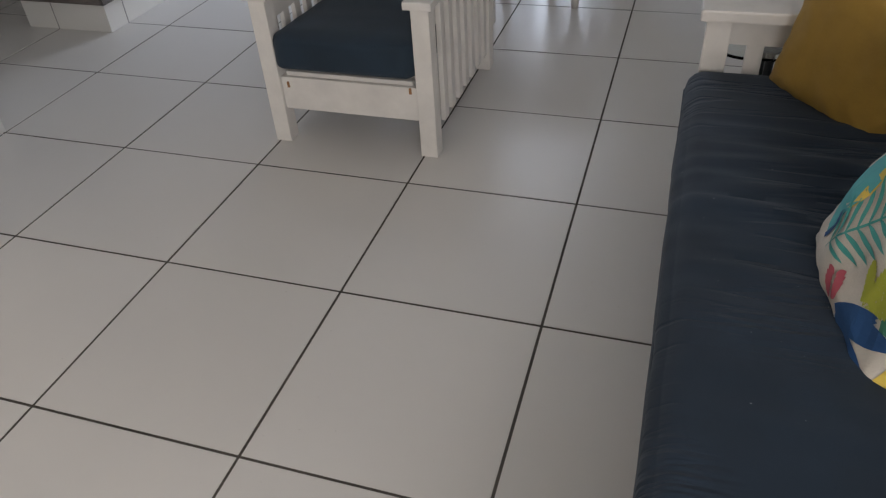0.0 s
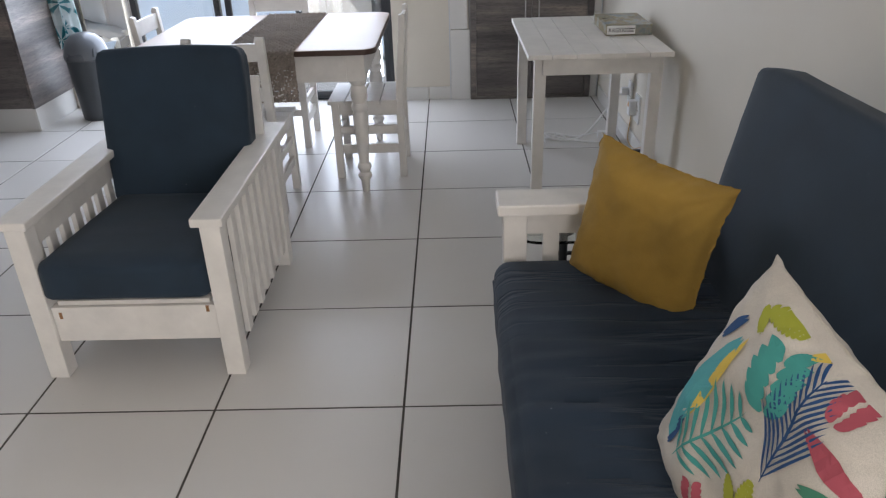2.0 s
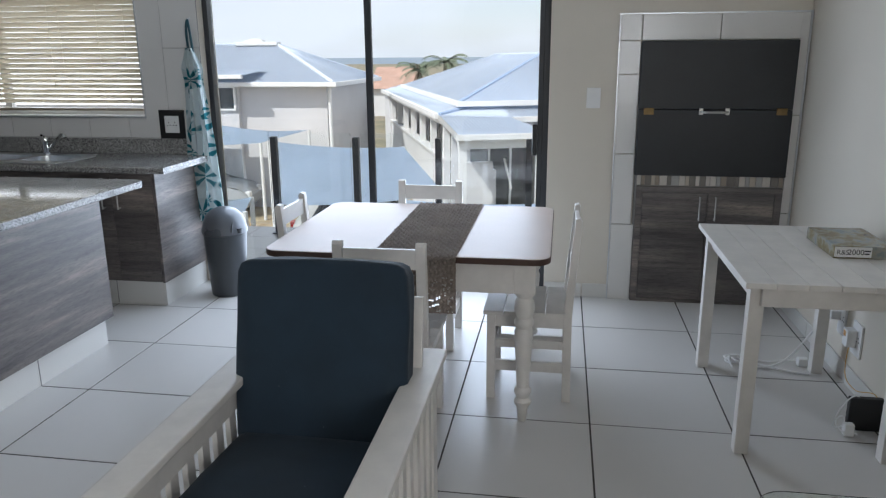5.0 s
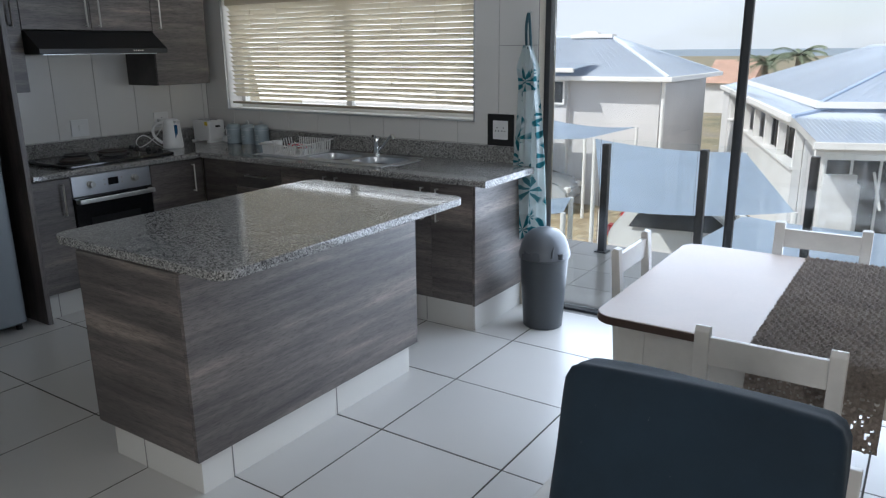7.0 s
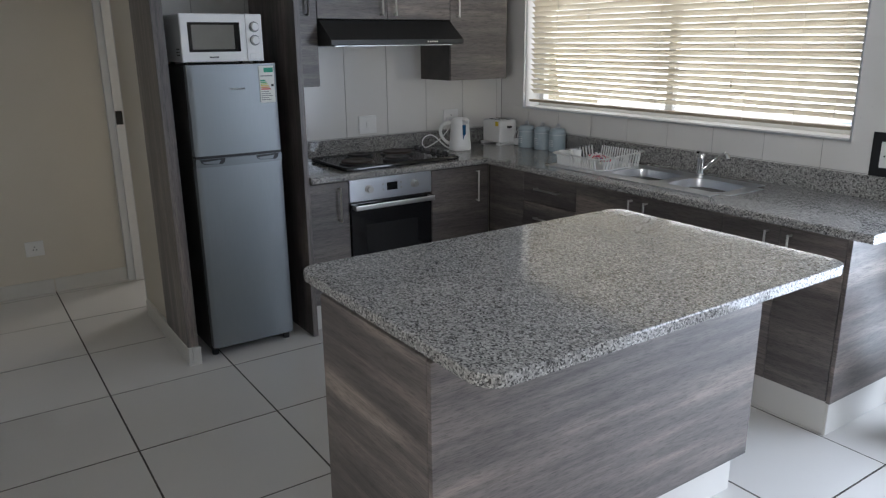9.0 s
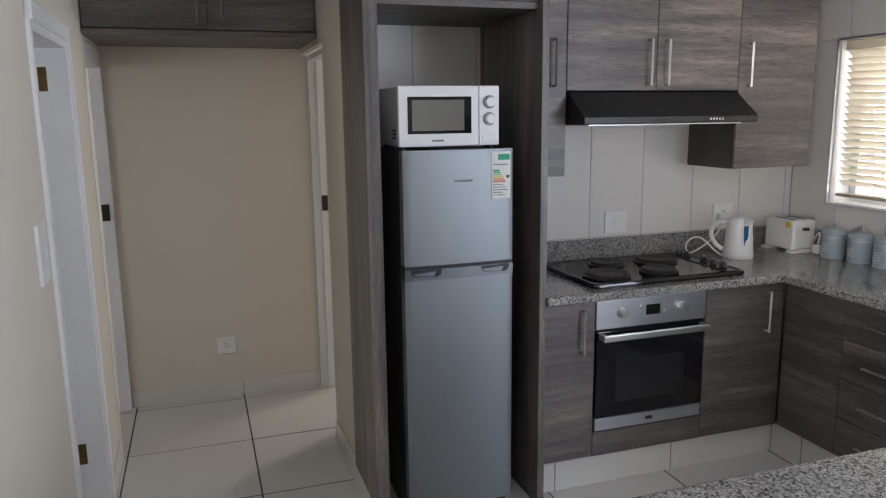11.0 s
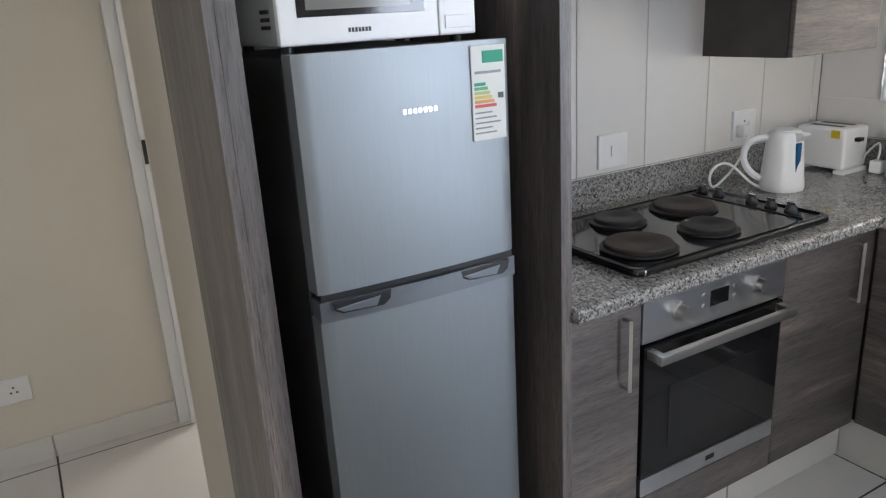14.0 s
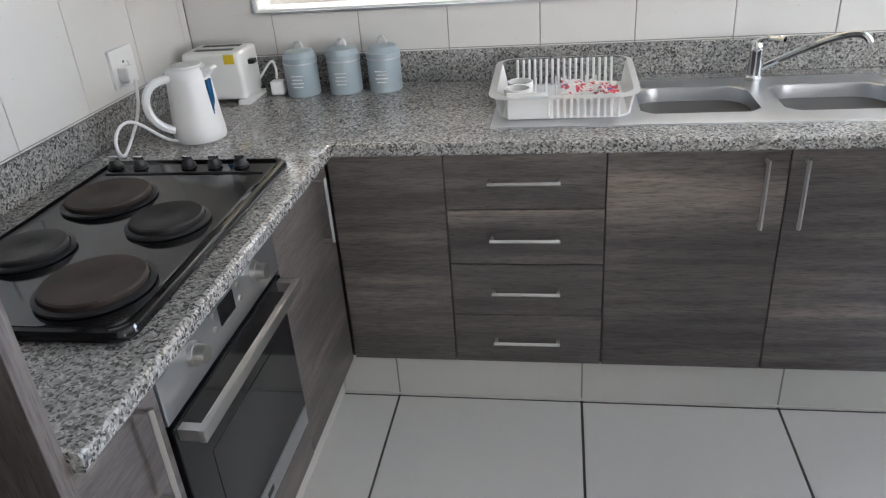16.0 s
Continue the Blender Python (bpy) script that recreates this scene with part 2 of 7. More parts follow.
M_FRAME = plain("charcoal_aluminium", (0.030, 0.033, 0.038), 0.4, vary=0.1)
M_WPLAS = plain("white_plastic", (0.78, 0.78, 0.77), 0.3, vary=0.03, relief=0.03)
M_DOOR = plain("white_door_paint", (0.78, 0.78, 0.78), 0.4, vary=0.03, relief=0.08)
M_GLASS = clear_glass("window_glass")
M_GLASSB = clear_glass("balustrade_glass", (0.96, 0.985, 0.985))

# ---- building helpers ----


def thing(name, at, label, category, group="", kind=""):
    ob = new(name)
    ob.location = at
    ob.empty_display_size = 0.1
    return tagged(ob, label, category, group, kind)


def origin(ob):
    o = Vector((0, 0, 0))
    while ob:
        o = o + Vector(ob.location)
        ob = ob.parent
    return o


def part(name, bm, material, parent=None, label="", smooth=False):
    """Links a bmesh, given in world places, as one mesh object under a thing or a part."""
    if parent:
        bmesh.ops.translate(bm, verts=bm.verts, vec=-origin(parent))
    me = bpy.data.meshes.new(name)
    bmesh.ops.recalc_face_normals(bm, faces=bm.faces)
    bm.to_mesh(me)
    bm.free()
    for mm in material if isinstance(material, (list, tuple)) else [material]:
        me.materials.append(mm)
    if smooth:
        me.shade_smooth()
        me.set_sharp_from_angle(angle=radians(40))
    ob = new(name, me)
    if parent:
        ob.parent = parent
    if label:
        ob["label"] = label
    return ob


def B(*boxes, bev=0.0, seg=2):
    """One bmesh of boxes (x0, x1, y0, y1, z0, z1), with rounded edges."""
    bm = bmesh.new()
    for x0, x1, y0, y1, z0, z1 in boxes:
        bmesh.ops.create_cube(bm, size=1, matrix=Matrix.Translation(((x0 + x1) / 2, (y0 + y1) / 2, (z0 + z1) / 2)) @ Matrix.Diagonal((x1 - x0, y1 - y0, z1 - z0, 1)))
    if bev:
        bmesh.ops.bevel(bm, geom=bm.edges[:], offset=bev, segments=seg, affect="EDGES", profile=0.6)
    return bm


def rod(bm, p0, p1, r0, r1=None, seg=12):
    p0, p1 = Vector(p0), Vector(p1)
    d = p1 - p0
    m = Matrix.Translation((p0 + p1) / 2) @ d.to_track_quat("Z", "Y").to_matrix().to_4x4()
    bmesh.ops.create_cone(bm, cap_ends=True, segments=seg, radius1=r0, radius2=r0 if r1 is None else r1, depth=d.length, matrix=m)
    return bm


def R(*args, **kw):
    return rod(bmesh.new(), *args, **kw)


def lathe(profile, at=(0, 0, 0), seg=24, bm=None):
    """A turned solid from (radius, height) pairs, closed at both ends."""
    bm = bm or bmesh.new()
    rings = []
    for r, z in profile:
        rings.append([bm.verts.new((at[0] + r * math.cos(2 * math.pi * i / seg), at[1] + r * math.sin(2 * math.pi * i / seg), at[2] + z)) for i in range(seg)])
    for a, b in zip(rings, rings[1:]):
        for i in range(seg):
            bm.faces.new((a[i], a[(i + 1) % seg], b[(i + 1) % seg], b[i]))
    bm.faces.new(rings[0][::-1]), bm.faces.new(rings[-1])
    return bm


def tube(points, r, seg=8):
    """A cable or bent bar along a smooth line through points."""
    cu = bpy.data.curves.new("c", "CURVE")
    cu.dimensions, cu.bevel_depth, cu.bevel_resolution, cu.resolution_u = "3D", r, max(1, seg // 4), 6
    sp = cu.splines.new("NURBS")
    sp.points.add(len(points) - 1)
    for p, c in zip(sp.points, points):
        p.co = (*c, 1)
    sp.use_endpoint_u, sp.order_u = True, min(4, len(points))
    ob = bpy.data.objects.new("c", cu)
    me = ob.to_mesh()
    bm = bmesh.new()
    bm.from_mesh(me)
    ob.to_mesh_clear()
    bpy.data.objects.remove(ob)
    bpy.data.curves.remove(cu)
    return bm


def slab(outline, z0, z1, bev=0.0, seg=2):
    """An upright prism over a plan outline."""
    bm = bmesh.new()
    f = bm.faces.new([bm.verts.new((x, y, z0)) for x, y in outline])
    ext = bmesh.ops.extrude_face_region(bm, geom=[f])
    bmesh.ops.translate(bm, verts=[v for v in ext["geom"] if isinstance(v, bmesh.types.BMVert)], vec=(0, 0, z1 - z0))
    if bev:
        bmesh.ops.bevel(bm, geom=[e for e in bm.edges if abs(e.verts[0].co.z - e.verts[1].co.z) < 1e-5], offset=bev, segments=seg, affect="EDGES", profile=0.5)
    return bm


def round_plan(x0, x1, y0, y1, r, n=6):
    pts = []
    for cx, cy, a in ((x1 - r, y1 - r, 0), (x0 + r, y1 - r, 90), (x0 + r, y0 + r, 180), (x1 - r, y0 + r, 270)):
        pts += [(cx + r * math.cos(radians(a + 90 * i / n)), cy + r * math.sin(radians(a + 90 * i / n))) for i in range(n + 1)]
    return pts


def prism(profile, axis, a, b, bev=0.0):
    """Sweep a profile of (u, v) along axis 'x' or 'y' from a to b; v is height."""
    bm = bmesh.new()
    vs = [bm.verts.new((a, u, v) if axis == "x" else (u, a, v)) for u, v in profile]
    f = bm.faces.new(vs)
    ext = bmesh.ops.extrude_face_region(bm, geom=[f])
    bmesh.ops.translate(bm, verts=[v for v in ext["geom"] if isinstance(v, bmesh.types.BMVert)], vec=(b - a, 0, 0) if axis == "x" else (0, b - a, 0))
    if bev:
        bmesh.ops.bevel(bm, geom=bm.edges[:], offset=bev, segments=2, affect="EDGES", profile=0.6)
    return bm


def cushion(x0, x1, y0, y1, z0, z1, r=0.035, puff=0.012, cuts=14, creases=0.0, seed=0):
    """A padded block: rounded edges, swollen faces, small creases."""
    bm = bmesh.new()
    bmesh.ops.create_cube(bm, size=2)
    bmesh.ops.subdivide_edges(bm, edges=bm.edges[:], cuts=cuts, use_grid_fill=True)
    hx, hy, hz = (x1 - x0) / 2, (y1 - y0) / 2, (z1 - z0) / 2
    c = Vector(((x0 + x1) / 2, (y0 + y1) / 2, (z0 + z1) / 2))
    for v in bm.verts:
        u = v.co.copy()
        p = Vector((u.x * hx, u.y * hy, u.z * hz))
        inner = Vector((max(-hx + r, min(hx - r, p.x)), max(-hy + r, min(hy - r, p.y)), max(-hz + r, min(hz - r, p.z))))
        d = p - inner
        q = inner + d.normalized() * r if d.length > 1e-6 else p
        sw = (1 - u.x ** 4) * (1 - u.y ** 4) if abs(u.z) > 0.99 else (1 - u.x ** 4) * (1 - u.z ** 4) if abs(u.y) > 0.99 else (1 - u.y ** 4) * (1 - u.z ** 4) if abs(u.x) > 0.99 else 0
        n = Vector((u.x if abs(u.x) > 0.99 else 0, u.y if abs(u.y) > 0.99 else 0, u.z if abs(u.z) > 0.99 else 0))
        q += n * puff * sw
        q += n * creases * noise.noise(Vector((q.x * 5 + seed, q.y * 22, q.z * 8)))
        v.co = c + q
    return bm

# ---- structure ----
XW, XE, YN, YS, ZC = -5.56, 1.25, 3.57, -4.6, 2.6
wall_n = part("wall_north", B(
    (-5.80, -5.30, YN, 3.80, 0, ZC), (-5.30, -3.0, YN, 3.80, 0, 1.165), (-5.30, -3.0, YN, 3.80, 2.0, ZC),
    (-3.0, -2.56, YN, 3.80, 0, ZC), (-2.56, -0.25, YN, 3.80, 2.2, ZC), (-0.25, 1.49, YN, 3.80, 0, ZC)), M_WALL)
tagged(wall_n, "cream painted end wall with a wide door opening", "wall", kind="structure")
# the gap from y -4.2 to -2.5 is added, out of view, for the fill lamp
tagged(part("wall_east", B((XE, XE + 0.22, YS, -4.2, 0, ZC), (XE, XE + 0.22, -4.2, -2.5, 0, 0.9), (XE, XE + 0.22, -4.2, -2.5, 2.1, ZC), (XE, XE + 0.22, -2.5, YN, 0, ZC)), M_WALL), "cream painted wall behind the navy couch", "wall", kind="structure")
wall_w = tagged(part("wall_west", B((XW - 0.22, XW, 1.062, YN, 0, ZC)), M_WALL), "kitchen wall behind the fridge and the stove", "wall", kind="structure")
tagged(part("wall_south", B((-2.6, XE + 0.22, YS - 0.2, YS, 0, ZC)), M_WALL), "plain cream wall closing the room", "wall", kind="structure")
# hall: left wall with two doorways, end wall, right wall with one doorway
tagged(part("wall_hall_left", B(
    (-2.42, -4.82, -0.15, -0.03, 0, ZC), (-4.82, -5.50, -0.15, -0.03, 2.0, ZC), (-5.50, -6.06, -0.15, -0.03, 0, ZC),
    (-6.06, -6.66, -0.15, -0.03, 2.0, ZC), (-6.66, -6.9, -0.086, -0.03, 0, ZC)), M_WALL), "cream hall wall with two doorways", "wall", kind="structure")
tagged(part("wall_hall_end", B((-6.9, -6.67, -0.03, 1.105, 0, ZC)), M_WALL), "cream end wall of the short hall", "wall", kind="structure")
tagged(part("wall_hall_right", B((-4.93, -5.90, 1.03, 1.062, 0, ZC), (-5.90, -6.67, 1.03, 1.062, 2.0, ZC)), M_WALL), "cream hall wall beside the fridge with a doorway", "wall", kind="structure")
tagged(part("wall_living_west", B((-2.60, -2.42, -0.62, -0.15, 0, ZC), (-2.60, -1.88, YS, -0.62, 0, ZC)), M_WALL), "plain cream wall closing the living room", "wall", kind="structure")
tagged(part("wall_bathroom", B((-7.2, -4.0, -2.0, -1.85, 0, ZC), (-4.15, -4.0, -1.85, -0.15, 0, ZC), (-7.2, -7.05, -1.85, -0.15, 0, ZC)), M_WALL), "plain walls of the rooms behind the hall doors", "wall", kind="structure")
tagged(part("wall_bedroom", B((-9.2, -5.78, 3.6, 3.75, 0, ZC), (-9.35, -9.2, 1.085, 3.75, 0, ZC), (-9.2, -6.9, 1.0, 1.085, 0, ZC)), M_WALL), "plain walls of the room beyond the hall", "wall", kind="structure")
ceil = part("ceiling", B((-9.4, XE + 0.22, YS - 0.2, 3.8, ZC, ZC + 0.15)), M_CEIL)
tagged(ceil, "plain white ceiling", "ceiling", kind="structure")
floor = part("floor", B((-9.4, XE + 0.22, YS - 0.2, 3.60, -0.15, -0.0012)), M_GROUT)
tagged(floor, "large pale glazed floor tiles with dark grout", "floor", kind="structure")


def bar_handle(parent, p0, p1, out, r=0.006):
    """A slim square bar pull on two stand-offs; out is the way it stands off."""
    p0, p1, out = Vector(p0), Vector(p1), Vector(out)
    bm = bmesh.new()
    d = (p1 - p0).normalized()
    rod(bm, p0 + out, p1 + out, r, seg=4)
    for p in (p0 + d * 0.006, p1 - d * 0.006):
        rod(bm, p - out * 0.05, p + out * 1.05, r * 0.9, seg=6)
    return part("handle", bm, M_BAR, parent, "brushed steel bar handle")


def front_x(parent, y0, y1, z0, z1, x, name="door", mat=None):
    """A front panel that faces +x, its face at x."""
    return part(name, B((x - 0.018, x, y0 + 0.0015, y1 - 0.0015, z0 + 0.0015, z1 - 0.0015), bev=0.0015, seg=1), mat or M_LAMI, parent)


def front_y(parent, x0, x1, z0, z1, y, name="door", mat=None):
    return part(name, B((x0 + 0.0015, x1 - 0.0015, y, y + 0.018, z0 + 0.0015, z1 - 0.0015), bev=0.0015, seg=1), mat or M_LAMI, parent)


def skirting(name, boxes, joints=0.6):
    ob = part(name, B(*boxes, bev=0.002, seg=1), M_SKIRT)
    return tagged(ob, "white glazed tile skirting along the floor", "skirting", kind="structure")


# ---- kitchen wall tiles backing ----
gn = part("trim_grout_north", B((-5.56, -2.56, YN - 0.0025, YN, 0.9, 1.165), (-5.56, -5.30, YN - 0.0025, YN, 1.165, 2.0), (-3.0, -2.56, YN - 0.0025, YN, 1.165, 2.0), (-5.56, -2.56, YN - 0.0025, YN, 2.0, ZC)), M_WGROUT)
tagged(gn, "glazed white kitchen wall tiles round the window", "wall tiles", kind="structure")
gw = part("trim_grout_west", B((XW, XW + 0.0025, 1.066, YN - 0.003, 0.9, ZC)), M_WGROUT)
tagged(gw, "tall glazed white tiles behind the stove", "wall tiles", kind="structure")

# ---- base units along the window wall ----
FY, FX, ZT = 2.975, -4.93, 0.875


def base_unit(x0, x1, label, fronts):
    u = thing("base_cabinet", ((x0 + x1) / 2, 3.27, 0.165), label, "cabinet", "kitchen base cabinets")
    part("body", B((x0, x1, FY + 0.02, YN - 0.004, 0.165, ZT)), M_LAMD, u)
    for kind, a, b, z0, z1, h in fronts:
        d = front_y(u, a, b, z0, z1, FY, "drawer" if kind == "drawer" else "door")
        if kind == "drawer":
            c = (a + b) / 2
            bar_handle(d, (c - 0.1, FY, (z0 + z1) / 2), (c + 0.1, FY, (z0 + z1) / 2), (0, -0.028, 0))
        elif h is not None:
            bar_handle(d, (h, FY, z1 - 0.225), (h, FY, z1 - 0.03), (0, -0.028, 0))
    return u


zb, zt = 0.168, 0.868
base_unit(-4.955, -4.592, "plain dark oak corner base cabinet under granite", [("door", -4.925, -4.592, zb, zt, None)])
dz = (zt - zb) / 4
base_unit(-4.592, -4.147, "dark oak base cabinet with four drawers", [("drawer", -4.592, -4.147, zb + i * dz, zb + (i + 1) * dz, None) for i in range(4)])
base_unit(-4.147, -3.215, "dark oak double-door cabinet under the sink", [("door", -4.147, -3.684, zb, zt, -3.745), ("door", -3.684, -3.215, zb, zt, -3.648)])
base_unit(-3.215, -2.655, "dark oak double-door cabinet beside the end panel", [("door", -3.215, -2.937, zb, zt, -2.99), ("door", -2.937, -2.655, zb, zt, -2.886)])
tagged(part("cabinet_panel", B((-2.653, -2.635, FY, YN - 0.004, 0.165, ZT), bev=0.001, seg=1), M_LAMI), "dark oak end panel of the kitchen run", "panel")
pl = part("trim_plinth", B((-4.99, -2.665, 3.012, 3.022, 0, 0.163), (-2.665, -2.655, 3.012, YN - 0.005, 0, 0.163), (-5.0, -4.99, 1.735, 3.012, 0, 0.163), bev=0.002, seg=1), M_SKIRT)
tagged(pl, "white tiled plinth under the kitchen cabinets", "plinth", kind="structure")
for xj in (-4.8, -4.2, -3.6, -3.0):
    part("joint", B((xj - 0.0025, xj + 0.0025, 3.0105, 3.0125, 0, 0.163)), M_WGROUT, pl)
for yj in (1.83, 2.43):
    part("joint", B((-4.9905, -4.9885, yj - 0.0025, yj + 0.0025, 0, 0.163)), M_WGROUT, pl)
tagged(part("trim_ledge", B((-4.985, -2.667, 3.0055, 3.0115, 0, 0.006), bev=0.001, seg=1), M_SKIRT), "thin grouted fillet at the plinth foot", "trim", kind="structure")

# base units along the stove wall
def base_unit_x(y0, y1, label, h):
    u = thing("base_cabinet", (-5.2, (y0 + y1) / 2, 0.165), label, "cabinet", "kitchen base cabinets")
    part("body", B((XW + 0.004, FX - 0.02, y0, y1, 0.165, ZT)), M_LAMD, u)
    d = front_x(u, y0, y1, zb, zt, FX)
    bar_handle(d, (FX, h, zt - 0.225), (FX, h, zt - 0.03), (0.028, 0, 0))
    return u


base_unit_x(1.737, 1.977, "narrow dark oak base cabinet beside the oven", 1.915)
base_unit_x(2.537, 2.972, "dark oak base cabinet in the corner", 2.872)

# oven
ov = thing("oven", (-5.2, 2.237, 0.165), "built-in oven with steel panel and black glass door", "oven")
part("body", B((XW + 0.01, FX - 0.02, 1.96, 2.515, 0.265, 0.868)), M_BLACK, ov)
pan = part("control_panel", B((FX - 0.02, FX + 0.002, 1.962, 2.513, 0.742, 0.868), bev=0.002), M_STEEL, ov, "brushed steel control panel")
for yk in (2.085, 2.39):
    bm = bmesh.new()
    rod(bm, (FX, yk, 0.808), (FX + 0.012, yk, 0.808), 0.024, seg=24)
    rod(bm, (FX + 0.012, yk, 0.808), (FX + 0.032, yk, 0.808), 0.019, 0.017, seg=24)
    part("knob", bm, M_BAR, pan, "steel oven knob", True)
part("display", B((FX + 0.002, FX + 0.004, 2.205, 2.275, 0.787, 0.832)), M_BLKGL, pan, "black clock window")
for yk, zk in ((2.18, 0.795), (2.18, 0.825), (2.30, 0.795), (2.30, 0.825)):
    part("button", R((FX + 0.002, yk, zk), (FX + 0.006, yk, zk), 0.006), M_BAR, pan)
od = part("oven_door", B((FX - 0.018, FX + 0.006, 1.966, 2.509, 0.345, 0.732), bev=0.003), M_BLKGL, ov, "black glass oven door")
part("inner_window", B((FX + 0.006, FX + 0.0072, 2.06, 2.41, 0.41, 0.60)), plain("smoked_glass", (0.018, 0.018, 0.019), 0.05, relief=0), od)
bm = B((FX + 0.042, FX + 0.058, 1.972, 2.503, 0.700, 0.728), bev=0.004)
for yk in (1.985, 2.49):
    bmesh.ops.create_cube(bm, size=1, matrix=Matrix.Translation((FX + 0.024, yk, 0.714)) @ Matrix.Diagonal((0.04, 0.02, 0.024, 1)))
part("handle", bm, M_BAR, od, "flat steel oven handle")
part("bottom_strip", B((FX - 0.018, FX + 0.005, 1.966, 2.509, 0.285, 0.34), bev=0.002), M_STEEL, ov, "brushed steel strip")
part("emblem", B((FX + 0.005, FX + 0.006, 2.22, 2.255, 0.305, 0.32)), M_BLACK, ov)
part("infill_panel", B((FX - 0.018, FX, 1.958, 2.516, zb, 0.278), bev=0.001, seg=1), M_LAMI, ov, "dark oak panel below the oven")
ov.location.y += 0.019

# worktop in granite, one L
wt = thing("worktop", (-5.0, 3.2, 0.877), "speckled grey granite worktop in an L", "worktop")
SINKS = ((-4.06, -3.72), (-3.68, -3.34))
bm = bmesh.new()
# the run is laid in pieces so that the bowls stay open
for x0, x1, y0, y1 in ((-4.895, -4.06, 2.925, YN - 0.004), (-4.06, -3.72, 2.925, 3.10), (-4.06, -3.72, 3.38, YN - 0.004), (-3.72, -3.68, 2.925, YN - 0.004),
                       (-3.68, -3.34, 2.925, 3.10), (-3.68, -3.34, 3.38, YN - 0.004), (-3.34, -2.535, 2.925, YN - 0.004), (XW + 0.003, -4.895, 1.735, YN - 0.004)):
    part("slab", B((x0, x1, y0, y1, 0.877, 0.915)), M_GRAN, wt)
part("nosing", prism([(2.925, 0.877), (2.925, 0.915), (2.918, 0.913), (2.914, 0.907), (2.914, 0.885), (2.918, 0.879)], "x", -4.888, -2.535), M_GRAN, wt)
part("nosing", prism([(-4.895, 0.877), (-4.895, 0.915), (-4.888, 0.913), (-4.884, 0.907), (-4.884, 0.885), (-4.888, 0.879)], "y", 1.735, 2.918), M_GRAN, wt)
part("upstand", B((-5.54, -2.535, YN - 0.022, YN - 0.005, 0.915, 1.018), bev=0.002, seg=1), M_GRAN, wt, "granite upstand")
part("upstand", B((XW + 0.004, XW + 0.020, 1.735, YN - 0.005, 0.915, 1.018), bev=0.002, seg=1), M_GRAN, wt, "granite upstand")

# sink
sk = thing("sink", (-3.9, 3.24, 0.915), "double-bowl stainless steel sink with drainer", "sink")
bm = bmesh.new()
for x0, x1, y0, y1 in ((-4.46, -4.05, 3.02, 3.46), (-4.05, -3.33, 3.02, 3.11), (-4.05, -3.33, 3.37, 3.46), (-3.73, -3.67, 3.11, 3.37), (-3.35, -3.28, 3.11, 3.37)):
    bmesh.ops.create_cube(bm, size=1, matrix=Matrix.Translation(((x0 + x1) / 2, (y0 + y1) / 2, 0.917)) @ Matrix.Diagonal((x1 - x0, y1 - y0, 0.004, 1)))
part("deck", bm, M_STEEL, sk)
for x0, x1 in SINKS:
    bm = bmesh.new()
    rings = []
    for k, (ins, z) in enumerate(((0.0, 0.919), (0.006, 0.915), (0.012, 0.85), (0.02, 0.79), (0.05, 0.765), (0.12, 0.76))):
        pts = round_plan(x0 + ins - 0.004, x1 - ins + 0.004, 3.10 + ins - 0.002, 3.38 - ins + 0.002, max(0.012, 0.09 - ins * 0.6), 6)
        rings.append([bm.verts.new((x, y, z)) for x, y in pts])
    for a, b in zip(rings, rings[1:]):
        for i in range(len(a)):
            bm.faces.new((a[i], a[(i + 1) % len(a)], b[(i + 1) % len(a)], b[i]))
    bm.faces.new(rings[-1])
    part("bowl", bm, M_STEEL, sk, "", True)
    # corner fillets between the square cut-out and the rounded bowl
    oc = round_plan(x0 - 0.004, x1 + 0.004, 3.098, 3.382, 0.09, 6)
    sq = [(x1 + 0.02, 3.395), (x0 - 0.02, 3.395), (x0 - 0.02, 3.085), (x1 + 0.02, 3.085)]
    for q in range(4):
        arc = oc[q * 7:q * 7 + 7]
        bm = bmesh.new()
        bm.faces.new([bm.verts.new((x, y, 0.9195)) for x, y in arc] + [bm.verts.new((*sq[q], 0.9195))])
        part("rim_corner", bm, M_STEEL, sk)
tp = thing("mixer_tap", (-3.69, 3.43, 0.919), "chrome single-lever mixer tap behind the sink", "tap")
M_CHROME = plain("chrome", (0.75, 0.76, 0.77), 0.08, 1.0, vary=0.03, relief=0)
part("body", lathe([(0.026, 0), (0.026, 0.01), (0.021, 0.015), (0.020, 0.085), (0.022, 0.095), (0.018, 0.115), (0.005, 0.12)], (-3.69, 3.43, 0.919)), M_CHROME, tp, "", True)
part("spout", tube([(-3.67, 3.43, 0.955), (-3.62, 3.41, 0.985), (-3.54, 3.36, 1.04), (-3.47, 3.31, 1.075), (-3.44, 3.29, 1.075), (-3.43, 3.285, 1.05)], 0.010), M_CHROME, tp, "", True)
part("lever", tube([(-3.69, 3.43, 1.03), (-3.685, 3.41, 1.05), (-3.66, 3.36, 1.06), (-3.64, 3.33, 1.058)], 0.008), M_CHROME, tp, "", True)

